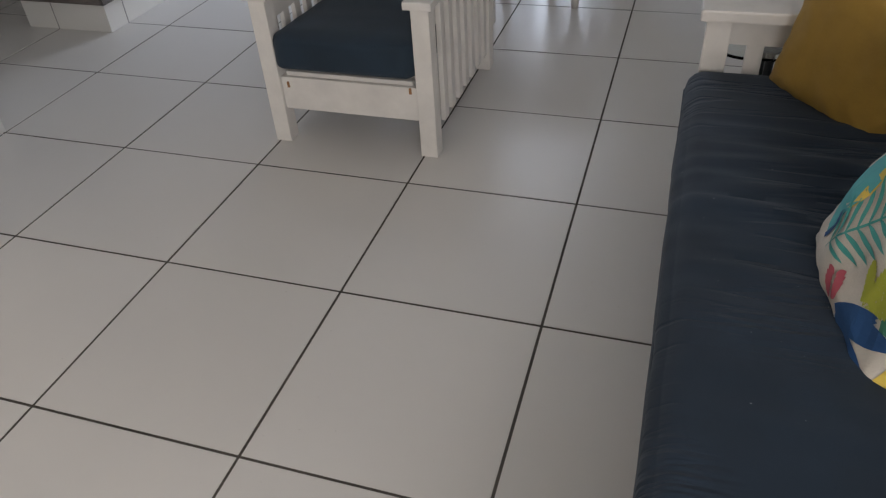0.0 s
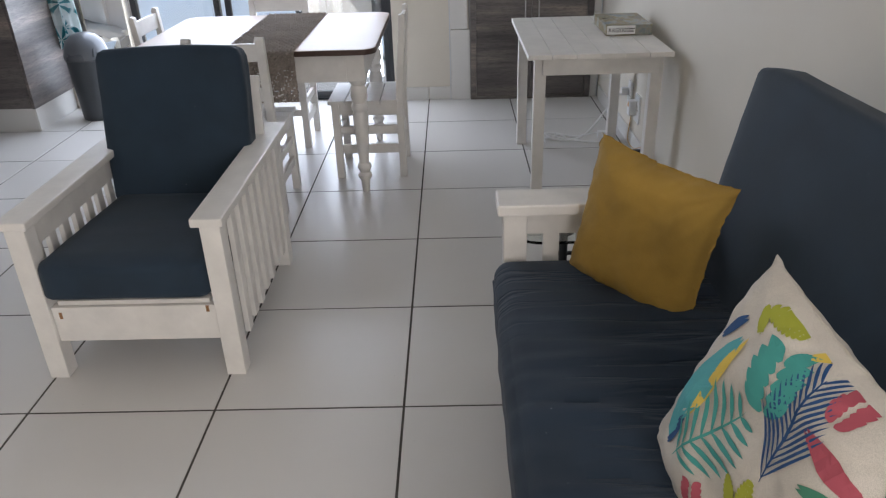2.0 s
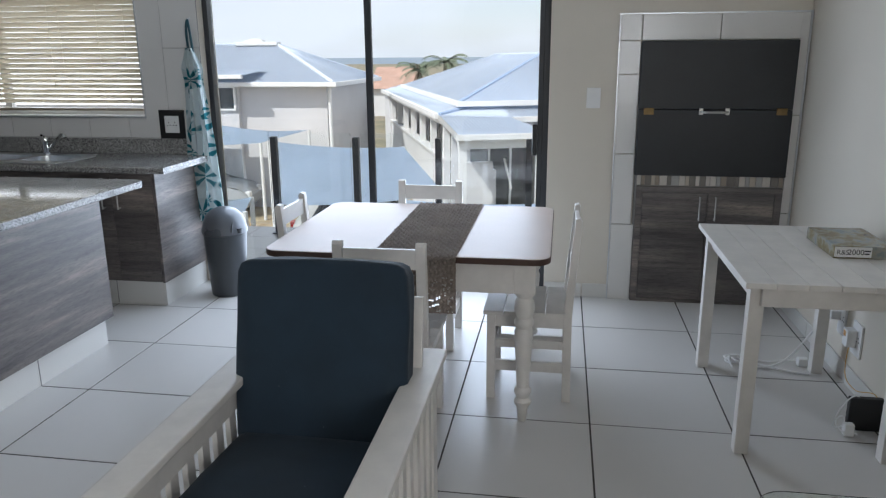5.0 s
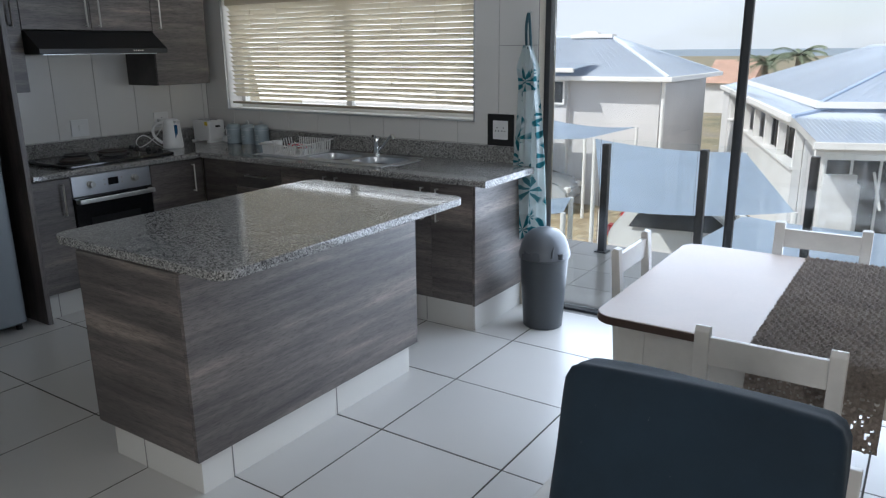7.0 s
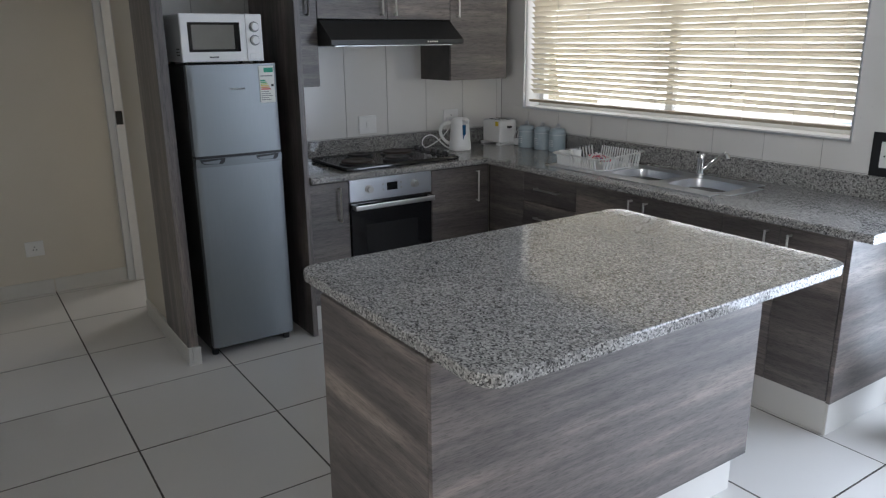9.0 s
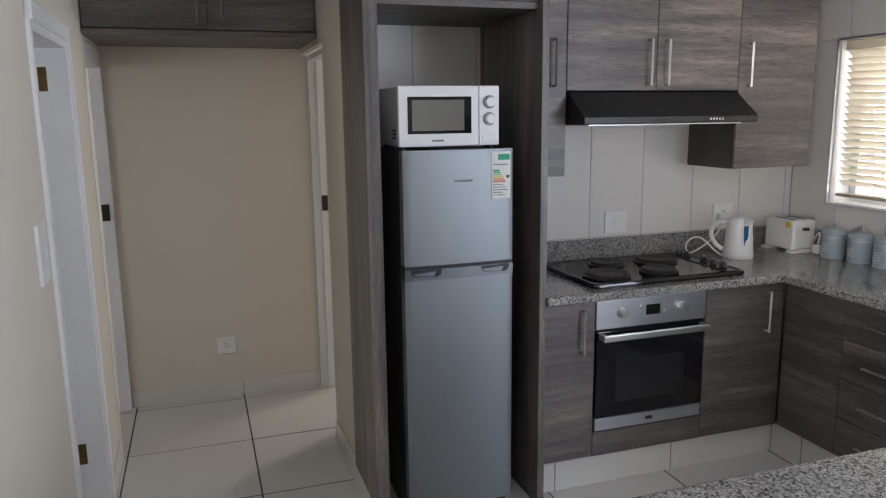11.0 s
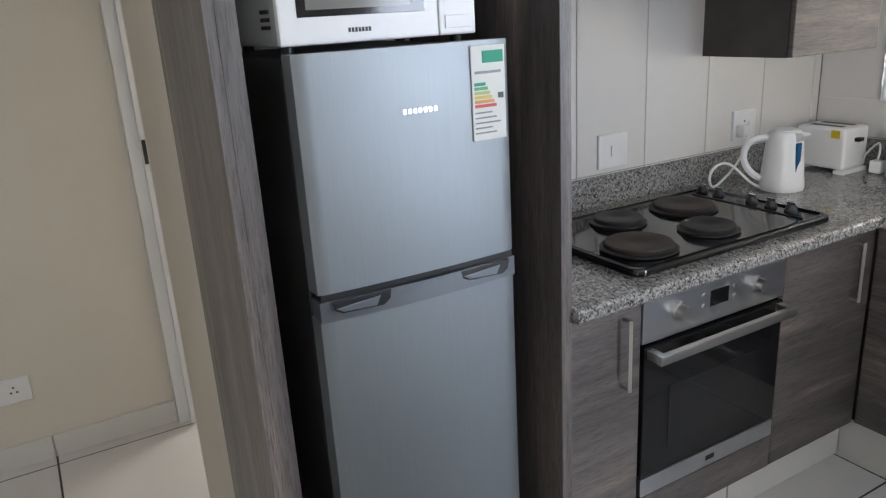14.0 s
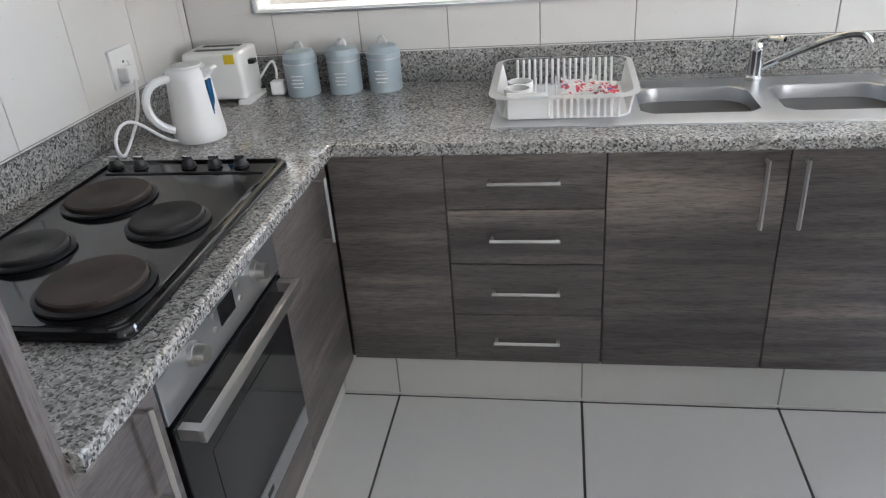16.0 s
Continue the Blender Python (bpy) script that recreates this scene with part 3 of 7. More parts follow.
# hob
hb = thing("hob", (-5.25, 2.44, 0.915), "black enamel electric hob with four solid plates", "hob")
HX0, HX1, HY0, HY1 = -5.435, -4.945, 1.972, 2.766
bm = bmesh.new()
rings = []
for ins, z, r in ((0.006, 0.915, 0.03), (0.0, 0.920, 0.034), (0.0, 0.930, 0.034), (0.004, 0.937, 0.032), (0.012, 0.939, 0.03), (0.020, 0.934, 0.026), (0.030, 0.932, 0.022)):
    rings.append([bm.verts.new((x, y, z)) for x, y in round_plan(HX0 + ins, HX1 - ins, HY0 + ins, HY1 - ins, r, 5)])
for a, b in zip(rings, rings[1:]):
    for q in range(len(a)):
        bm.faces.new((a[q], a[(q + 1) % len(a)], b[(q + 1) % len(a)], b[q]))
bm.faces.new(rings[-1])
part("tray", bm, M_BLKGL, hb, "glossy black enamel tray with a rolled rim", True)
part("control_strip", B((-5.40, -4.985, 2.672, 2.680, 0.931, 0.936), bev=0.001, seg=1), M_BLACK, hb, "thin raised dividing line")
M_IRON = plain("rusty_cast_iron", (0.05, 0.033, 0.026), 0.6, vary=0.35, scale=14, grain=120, relief=0.3)
M_IRON2 = plain("dark_cast_iron", (0.022, 0.020, 0.019), 0.55, vary=0.3, scale=14, grain=120, relief=0.3)
for x, y, r, mm in ((-5.090, 2.121, 0.094, M_IRON), (-5.086, 2.390, 0.076, M_IRON2), (-5.311, 2.252, 0.074, M_IRON2), (-5.292, 2.512, 0.094, M_IRON)):
    hp = part("hot_plate", lathe([(r * 0.98, 0.0), (r, 0.004), (r, 0.012), (r * 0.96, 0.015), (r * 0.34, 0.0135), (r * 0.30, 0.0115), (0.002, 0.0115)], (x, y, 0.938), 40), mm, hb, "rust-browned cast iron plate", True)
    part("ring", lathe([(r + 0.012, -0.004), (r + 0.012, 0.001), (r + 0.003, 0.004), (r, 0.0)], (x, y, 0.938), 40), M_BLACK, hp, "", True)
for x in (-5.398, -5.330, -5.198, -5.128, -5.058):
    kb = part("knob", lathe([(0.019, 0), (0.019, 0.008), (0.015, 0.012), (0.013, 0.024), (0.002, 0.026)], (x, 2.722, 0.931), 20), M_BLACK, hb, "black plastic knob", True)
    part("pointer", B((x - 0.013, x + 0.013, 2.719, 2.725, 0.955, 0.963), bev=0.002), M_CHROME, kb)

# ---- wall units over the stove ----
UX = -5.2
def wall_unit(y0, y1, z0, fronts, label):
    u = thing("wall_cabinet", (-5.38, (y0 + y1) / 2, z0), label, "cabinet", "kitchen wall cabinets")
    part("body", B((XW + 0.004, UX - 0.02, y0 + 0.001, y1 - 0.001, z0, 2.42)), M_LAMD, u)
    for a, b, h in fronts:
        d = front_x(u, a, b, z0, 2.42, UX)
        bar_handle(d, (UX, h, z0 + 0.02), (UX, h, z0 + 0.225), (0.028, 0, 0))
    return u


ZU = 1.745
wall_unit(1.735, 1.964, 1.375, [(1.735, 1.964, 1.90)], "tall narrow dark oak wall cabinet beside the fridge").children[1].children[0].location = (0, 0, 0.365)
wall_unit(1.965, 2.866, ZU, [(1.965, 2.416, 2.375), (2.416, 2.866, 2.465)], "dark oak double wall cabinet above the hood")
wall_unit(2.867, 3.32, 1.375, [(2.867, 3.32, 2.92)], "dark oak wall cabinet near the window").children[1].children[0].location = (0, 0, 0.365)

hd = thing("cooker_hood", (-5.3, 2.41, 1.60), "slim black cooker hood under the wall cabinets", "cooker hood")
bm = bmesh.new()
prof = [(XW + 0.005, 1.600), (-5.06, 1.600), (-5.048, 1.606), (-5.048, 1.630), (-5.195, 1.738), (XW + 0.005, 1.738)]
vs = [bm.verts.new((u, 1.972, v)) for u, v in prof]
f = bm.faces.new(vs)
ext = bmesh.ops.extrude_face_region(bm, geom=[f])
bmesh.ops.translate(bm, verts=[v for v in ext["geom"] if isinstance(v, bmesh.types.BMVert)], vec=(0, 0.888, 0))
part("body", bm, M_BLACK, hd)
for i in range(5):
    part("button", R((-5.049, 2.60 + i * 0.016, 1.618), (-5.044, 2.60 + i * 0.016, 1.618), 0.0045), M_CHROME, hd, "small steel push button")
part("grease_filter", B((-5.50, -5.10, 2.02, 2.81, 1.595, 1.600)), M_STEEL, hd, "metal grease filter")

# ---- fridge niche ----
nl = tagged(part("wall_panel", B((-5.34, -4.922, 1.010, 1.029, 0.10, 2.59), (-4.929, -4.922, 1.029, 1.064, 0.10, 2.59), bev=0.001, seg=1), M_LAMV), "upright dark oak panel on the end of the hall wall", "panel")
tagged(part("niche_panel", B((XW + 0.004, -4.905, 1.703, 1.733, 0, 2.42), bev=0.001, seg=1), M_LAMV), "upright dark oak panel between fridge and stove", "panel")
tcab = thing("top_cabinet", (-5.2, 1.395, 2.042), "dark oak cabinet above the fridge niche", "cabinet")
part("body", B((XW + 0.004, -4.955, 1.066, 1.702, 2.042, 2.58)), M_LAMD, tcab)
part("bottom_rail", B((-4.955, -4.94, 1.066, 1.702, 2.042, 2.066)), M_LAMI, tcab)
for a, b, h in ((1.066, 1.39, 1.35), (1.39, 1.702, 1.432)):
    d = front_x(tcab, a, b, 2.068, 2.58, -4.937)
    bar_handle(d, (-4.937, h, 2.085), (-4.937, h, 2.295), (0.028, 0, 0))

fr = thing("fridge", (-5.22, 1.372, 0.0), "tall silver fridge-freezer with black sides", "fridge")
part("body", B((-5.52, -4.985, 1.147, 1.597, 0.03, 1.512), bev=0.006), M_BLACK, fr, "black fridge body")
def fridge_door(z0, z1, name):
    bow = [(-4.944 + 0.008 * (1 - ((y - 1.374) / 0.224) ** 2) + 0.006 * min(1, (0.226 - abs(y - 1.374)) / 0.012), y) for y in [1.150 + 0.028 * q / 2 for q in range(33)]]
    bm = slab([(-4.983, 1.148)] + bow + [(-4.983, 1.600)], z0, z1)
    return part(name, bm, M_FRIDGE, fr, "brushed silver door", True)
fd = fridge_door(1.078, 1.518, "freezer_door")
fridge_door(0.055, 1.024, "fridge_door")
M_GREY = plain("grey_plastic", (0.20, 0.21, 0.22), 0.35)
M_GRIP = brushed("grip_steel", (0.20, 0.215, 0.23), 0.4, (2, 150, 2))
bow = [(-4.936 + 0.012 * (1 - ((y - 1.374) / 0.226) ** 2), y) for y in [1.150 + 0.028 * q for q in range(17)]]
gr = part("grip_strip", slab([(-4.98, 1.150)] + bow + [(-4.98, 1.598)], 1.022, 1.064), M_GRIP, fr, "grey curved grip strip", True)
# shadow between the doors, put in as a black strip filling the gap
part("gap_shadow_line", B((-4.97, -4.938, 1.155, 1.593, 1.064, 1.078)), M_BLACK, gr, "black strip as shadow between the doors")
# no hollow is cut: its darkness is a raised black shape
for ya, yb in ((1.172, 1.296), (1.456, 1.578)):
    ym = (ya + yb) / 2
    xo = -4.936 + 0.012 * (1 - ((ym - 1.374) / 0.226) ** 2)
    hw = part("grip_hollow", prism([(ya, 1.062), (ya + 0.004, 1.046), (ya + 0.018, 1.038), (yb - 0.018, 1.034), (yb - 0.004, 1.044), (yb, 1.0635)], "x", xo - 0.02, xo + 0.0035, 0.001), M_BLACK, gr, "black shape for the dark of a finger hollow")
    part("grip_lip", prism([(ya + 0.006, 1.050), (ya + 0.02, 1.041), (yb - 0.034, 1.037), (yb - 0.024, 1.056)], "x", xo + 0.002, xo + 0.0045, 0.0008), M_GRIP, hw, "brighter inner lip")
part("foot", lathe([(0.018, 0), (0.018, 0.03)], (-5.0, 1.575, 0)), M_BLACK, fr)
part("foot", lathe([(0.018, 0), (0.018, 0.03)], (-5.0, 1.17, 0)), M_BLACK, fr)
part("foot", lathe([(0.018, 0), (0.018, 0.03)], (-5.48, 1.575, 0)), M_BLACK, fr)
part("foot", lathe([(0.018, 0), (0.018, 0.03)], (-5.48, 1.17, 0)), M_BLACK, fr)
part("nameplate", B(*[(-4.9312, -4.9293, 1.352 + i * 0.011, 1.358 + i * 0.011, 1.396, 1.404) for i in range(7)]), M_CHROME, fd, "small chrome lettering bars")
M_PAPER = plain("label_paper", (0.75, 0.76, 0.72), 0.6, vary=0.03)
lb = part("energy_label", B((-4.9325, -4.9290, 1.505, 1.583, 1.325, 1.508)), M_PAPER, fd, "white energy rating label")
for i, (c, w2) in enumerate((((0.02, 0.33, 0.20), 0.026), ((0.12, 0.45, 0.22), 0.031), ((0.5, 0.6, 0.2), 0.036), ((0.75, 0.6, 0.15), 0.041), ((0.75, 0.35, 0.12), 0.046), ((0.7, 0.12, 0.12), 0.051))):
    part("rating_bar", B((-4.929, -4.9283, 1.510, 1.510 + w2, 1.432 - i * 0.0085, 1.438 - i * 0.0085)), plain("bar_%d" % i, c, 0.6), lb)
part("label_header", B((-4.929, -4.9283, 1.530, 1.579, 1.475, 1.498)), plain("label_green", (0.03, 0.36, 0.22), 0.6), lb)
part("rating_arrow", B((-4.929, -4.9283, 1.565, 1.578, 1.405, 1.416)), M_BLACK, lb)
part("print_line", B((-4.929, -4.9283, 1.512, 1.573, 1.455, 1.460)), M_GREY, lb)
for i in range(5):
    part("print_line", B((-4.929, -4.9283, 1.51, 1.55 + 0.02 * (i % 3) / 2, 1.378 - i * 0.010, 1.381 - i * 0.010)), M_GREY, lb)

mw = thing("microwave", (-5.2, 1.36, 1.52), "white microwave oven standing on the fridge", "microwave")
part("body", B((-5.32, -5.018, 1.157, 1.562, 1.530, 1.757), bev=0.006), plain("silver_casing", (0.45, 0.46, 0.47), 0.4, 0.3), mw, "silver side casing")
md = part("door", B((-5.018, -4.998, 1.155, 1.478, 1.530, 1.759), bev=0.004), M_WPLAS, mw, "white microwave door")
win = part("window", B((-4.998, -4.9965, 1.190, 1.447, 1.578, 1.718), bev=0.0005, seg=1), M_BLKGL, md, "black window border")
part("glass", B((-4.9965, -4.9955, 1.207, 1.417, 1.590, 1.706)), plain("mesh_glass", (0.19, 0.185, 0.165), 0.12), win, "greyish see-through mesh")
part("lettering", B(*[(-4.998, -4.9972, 1.286 + i * 0.0068, 1.291 + i * 0.0068, 1.548, 1.556) for i in range(7)]), M_BLACK, md)
mp2 = part("control_panel", B((-5.018, -4.999, 1.480, 1.564, 1.530, 1.759), bev=0.004), M_WPLAS, mw, "white control panel")
for zk in (1.697, 1.632):
    part("dial", R((-4.999, 1.522, zk), (-4.976, 1.522, zk), 0.021, 0.018, seg=24), M_WPLAS, mp2, "round white dial", True)
    part("dial_ring", R((-4.999, 1.522, zk), (-4.9965, 1.522, zk), 0.026, seg=24), M_GREY, mp2, "", True)
part("open_button", B((-4.999, -4.996, 1.492, 1.552, 1.543, 1.568), bev=0.001, seg=1), M_WPLAS, mp2)
part("vent_hole", B(*[(-5.10 + 0.014 * i, -5.092 + 0.014 * i, 1.1545, 1.157, 1.56 + 0.014 * j, 1.567 + 0.014 * j) for i in range(4) for j in range(3)]), M_BLACK, mw)
for x, y in ((-5.29, 1.18), (-5.29, 1.54), (-5.04, 1.18), (-5.04, 1.54)):
    part("foot", lathe([(0.012, 0), (0.012, 0.016)], (x, y, 1.516)), M_BLACK, mw)

# ---- island ----
isl = thing("kitchen_island", (-2.93, 1.7, 0), "dark oak kitchen island with a granite top", "kitchen island")
part("body", B((-3.235, -2.635, 1.035, 2.365, 0.16, 0.877)), M_LAMD, isl)
part("long_panel", B((-2.635, -2.617, 1.018, 2.380, 0.160, 0.877), bev=0.001, seg=1), M_LAMI, isl, "dark oak side panel")
part("end_panel", B((-3.235, -2.637, 1.018, 1.035, 0.160, 0.877), bev=0.001, seg=1), M_LAMI, isl)
part("end_panel", B((-3.235, -2.637, 2.365, 2.380, 0.160, 0.877), bev=0.001, seg=1), M_LAMI, isl)
for a, b in ((1.035, 1.70), (1.70, 2.365)):
    d = part("door", B((-3.253, -3.236, a + 0.002, b - 0.002, 0.165, 0.872), bev=0.001, seg=1), M_LAMI, isl)
part("top", slab(round_plan(-3.425, -2.405, 1.025, 2.515, 0.07, 8), 0.879, 0.915, 0.005), M_GRAN, isl, "polished speckled granite top with rounded corners")
part("plinth", B((-3.20, -2.655, 1.055, 2.355, 0, 0.159), bev=0.002, seg=1), M_SKIRT, isl, "white tiled plinth")
for yj in (1.2, 1.8):
    part("joint", B((-2.6555, -2.6535, yj - 0.0025, yj + 0.0025, 0, 0.159)), M_WGROUT, isl)
part("joint", B((-3.0025, -2.9975, 1.0535, 1.0555, 0, 0.159)), M_WGROUT, isl)

# ---- sockets and switches ----


def plate(name, c, axis, w, h, label, holes="socket", frame_mat=None, extra=0.0):
    """A cover plate on a wall; axis 'x+', 'x-', 'y-', 'y+' is the way it faces."""
    t = thing(name, c, label, "switch" if holes == "switch" else "socket")
    sgn = 1 if axis[1] == "+" else -1
    def bx(u0, u1, z0, z1, d0, d1, bev=0.0):
        d0, d1 = sorted((sgn * d0, sgn * d1))
        if axis[0] == "x":
            return B((c[0] + d0, c[0] + d1, c[1] + u0, c[1] + u1, c[2] + z0, c[2] + z1), bev=bev)
        return B((c[0] + u0, c[0] + u1, c[1] + d0, c[1] + d1, c[2] + z0, c[2] + z1), bev=bev)
    if frame_mat:
        part("frame", bx(-w / 2 - extra, w / 2 + extra, -h / 2 - extra, h / 2 + extra, 0, 0.008, 0.002), frame_mat, t, "dark surround")
    p = part("cover", bx(-w / 2, w / 2, -h / 2, h / 2, 0, 0.011, 0.003), M_WPLAS, t)
    if holes == "switch":
        part("rocker", bx(-0.011, 0.011, -0.018, 0.018, 0.011, 0.016, 0.002), M_WPLAS, p)
    else:
        n = 2 if holes == "double" else 1
        for k in range(n):
            u = (k - (n - 1) / 2) * 0.045
            for du, dzz in ((0, 0.014), (-0.010, -0.006), (0.010, -0.006)):
                part("pin_hole", bx(u + du - 0.0035, u + du + 0.0035, dzz - 0.0035, dzz + 0.0035, 0.0105, 0.0114), M_BLACK, p)
            if n == 1:
                part("rocker", bx(0.022, 0.034, -0.012, 0.012, 0.011, 0.014, 0.001), M_WPLAS, p)
    return t


TX = XW + 0.006
plate("isolator_switch", (TX, 2.444, 1.098), "x+", 0.128, 0.115, "white cooker isolator switch on the tiles", "switch")
kp = plate("wall_socket", (TX, 3.105, 1.105), "x+", 0.125, 0.11, "white wall socket with the kettle plug in it")
part("plug", B((TX + 0.011, TX + 0.045, 3.06, 3.105, 1.065, 1.11), bev=0.006), M_WPLAS, kp, "white three-pin plug")
plate("wall_socket", (-2.806, YN - 0.006, 1.117), "y-", 0.105, 0.115, "white double socket in a black surround", "double", M_BLACK, 0.04)
plate("light_switch", (0.024, YN, 1.30), "y-", 0.085, 0.125, "white light switch beside the sliding door", "switch")
plate("light_switch", (-4.675, -0.03, 1.263), "y+", 0.115, 0.18, "tall white light switch by the hall door", "switch")
plate("wall_socket", (-6.67, 0.515, 0.318), "x+", 0.11, 0.10, "white wall socket low on the hall wall")
s1 = plate("wall_socket", (XE, 2.53, 0.285), "x-", 0.09, 0.16, "white double wall socket with a white plug", "double")
part("plug", B((XE - 0.055, XE - 0.011, 2.54, 2.58, 0.275, 0.32), bev=0.006), M_WPLAS, s1, "white plug")
s2 = plate("wall_socket", (XE, 2.33, 0.255), "x-", 0.11, 0.16, "white wall socket with a white box plugged in", "double")
part("adapter", B((XE - 0.055, XE - 0.011, 2.32, 2.38, 0.215, 0.30), bev=0.006), M_WPLAS, s2, "white plug-in adapter")
part("sticker", B((XE - 0.0565, XE - 0.055, 2.34, 2.365, 0.265, 0.29)), plain("orange_sticker", (0.75, 0.35, 0.05), 0.5), s2)

# ---- hall doors and cupboard ----
lo = thing("loft_cupboard", (-6.3, 0.515, 2.03), "dark oak cupboard high across the hall", "cabinet")
part("body", B((-6.66, -6.062, -0.026, 1.026, 2.05, 2.59)), M_LAMD, lo)
part("bottom_board", B((-6.66, -6.04, -0.028, 1.028, 2.028, 2.052), bev=0.001, seg=1), M_LAMI, lo)
for a, b, h in ((-0.026, 0.517, 0.462), (0.517, 1.026, 0.572)):
    d = front_x(lo, a, b, 2.056, 2.59, -6.042)
    bar_handle(d, (-6.042, h + 0.012, 2.08), (-6.042, h + 0.012, 2.277), (0.028, 0, 0))


def door_frame(name, x0, x1, y, out, label):
    """White timber lining and architrave round a doorway in a wall along x; out is the side seen."""
    bm = B((x1 - 0.0, x1 + 0.035, y - 0.13, y + 0.012, 0, 1.95), (x0 - 0.035, x0, y - 0.13, y + 0.012, 0, 1.95), (x1 + 0.035, x0 - 0.035, y - 0.13, y + 0.012, 1.915, 2.0))
    for a, b, z0, z1 in ((x1 - 0.05, x1 + 0.012, 0, 2.0), (x1 + 0.012, x0 - 0.012, 1.945, 2.0)):
        bmesh.ops.create_cube(bm, size=1, matrix=Matrix.Translation(((a + b) / 2, y + out * 0.010, (z0 + z1) / 2)) @ Matrix.Diagonal((b - a, 0.02, z1 - z0, 1)))
    return tagged(part(name, bm, M_DOOR), label, "door frame", kind="structure")


f1 = door_frame("trim_doorframe", -4.82, -5.50, -0.03, 1, "white painted door frame with brass hinges")
bm = B((-6.668, -6.64, -0.088, -0.026, 0, 1.95), (-6.06, -6.03, -0.16, -0.027, 0, 1.95), (-6.64, -6.06, -0.16, -0.026, 1.915, 2.0))
tagged(part("trim_doorframe", bm, M_DOOR), "white painted door frame with a dark latch plate", "door frame", kind="structure")
bm = B((-6.72, -6.60, 1.106, 1.16, 0, 1.99), (-6.669, -6.63, 1.064, 1.106, 0, 1.99), (-5.935, -5.901, 1.032, 1.12, 0, 1.96), (-6.60, -5.901, 1.064, 1.12, 1.96, 1.99))
tagged(part("trim_doorframe", bm, M_DOOR), "white painted door frame beside the hall end", "door frame", kind="structure")
tagged(part("latch_plate", B((-6.60, -6.592, 1.108, 1.15, 1.10, 1.19)), M_BLACK), "dark metal latch plate on the door frame", "latch")
tagged(part("latch_plate", B((-6.640, -6.632, -0.084, -0.045, 1.10, 1.19)), M_BLACK), "dark metal latch plate on the door frame", "latch")
# open panelled door, hinged at the far jamb
d1 = thing("door_1", (-5.462, -0.150, 0.0), "white panelled interior door standing open", "door", kind="structure")
bm = B((0.0, 0.60, -0.02, 0.02, 0.008, 1.905), bev=0.002, seg=1)
leaf = part("leaf", bm, M_DOOR)
leaf.parent = d1
for a, b, z0, z1 in ((0.08, 0.27, 0.16, 0.80), (0.33, 0.52, 0.16, 0.80), (0.08, 0.27, 0.95, 1.40), (0.33, 0.52, 0.95, 1.40), (0.08, 0.27, 1.52, 1.84), (0.33, 0.52, 1.52, 1.84)):
    p = part("door_panel", B((a, b, -0.026, 0.026, z0, z1), bev=0.012, seg=2), M_DOOR)
    p.parent = d1
d1.rotation_euler = (0, 0, radians(-62))
M_BRASS = plain("brass", (0.22, 0.15, 0.07), 0.45, 1.0, vary=0.15, scale=20)
for zc in (1.80, 0.28):
    bm = B((-5.466, -5.4635, -0.128, -0.092, zc - 0.045, zc + 0.045))
    rod(bm, (-5.456, -0.140, zc - 0.052), (-5.456, -0.140, zc + 0.052), 0.006)
    for q in (-0.03, 0.0, 0.03):
        rod(bm, (-5.4635, -0.105, zc + q), (-5.4615, -0.105, zc + q), 0.005)
    tagged(part("hinge", bm, M_BRASS), "brass butt hinge on the white door frame", "hinge", "door hinges")

# skirting tiles
skirting("baseboard_hall_end", ((-6.668, -6.658, -0.02, 0.597, 0, 0.095), (-6.668, -6.658, 0.603, 1.062, 0, 0.095)))
skirting("baseboard_hall_right", ((-5.845, -4.915, 1.009, 1.028, 0, 0.098), (-4.928, -4.910, 1.0285, 1.072, 0, 0.098)))
skirting("baseboard_hall_left", ((-6.0, -5.56, -0.029, -0.018, 0, 0.095), (-4.80, -3.003, -0.029, -0.018, 0, 0.095), (-2.997, -2.43, -0.029, -0.018, 0, 0.095)))
skirting("baseboard_west", ((-2.418, -2.406, -0.597, 0.012, 0, 0.095), (-2.405, -1.88, -0.618, -0.606, 0, 0.095), (-1.878, -1.866, -4.5, -0.62, 0, 0.095)))
skirting("baseboard_north", ((-0.245, -0.003, YN - 0.011, YN - 0.001, 0, 0.095), (0.003, 0.165, YN - 0.011, YN - 0.001, 0, 0.095)))
skirting("baseboard_east", tuple((XE - 0.011, XE - 0.001, -4.2 + 0.6 * k + 0.003, -3.6 + 0.6 * k - 0.003, 0, 0.095) for k in range(12)) + ((XE - 0.011, XE - 0.001, 3.003, 3.5, 0, 0.095),))

# ---- kitchen window and blind ----
wn = thing("window_1", (-4.15, 3.68, 1.165), "wide kitchen window behind a cream venetian blind", "window", kind="structure")
part("window_frame", B((-5.30, -3.0, 3.70, 3.745, 1.165, 1.215), (-5.30, -3.0, 3.70, 3.745, 1.95, 2.0), (-5.30, -5.25, 3.70, 3.745, 1.215, 1.95), (-3.05, -3.0, 3.70, 3.745, 1.215, 1.95), (-4.175, -4.125, 3.70, 3.745, 1.215, 1.95)), M_WPLAS, wn, "white window frame")
for a, b in ((-5.25, -4.175), (-4.125, -3.05)):
    g = part("pane", B((a, b, 3.72, 3.725, 1.215, 1.95)), M_GLASS, wn)
    g.visible_shadow = False
part("window_sill", B((-5.299, -3.001, 3.574, 3.70, 1.1655, 1.172), bev=0.001, seg=1), M_WPLAS, wn, "white tiled sill")
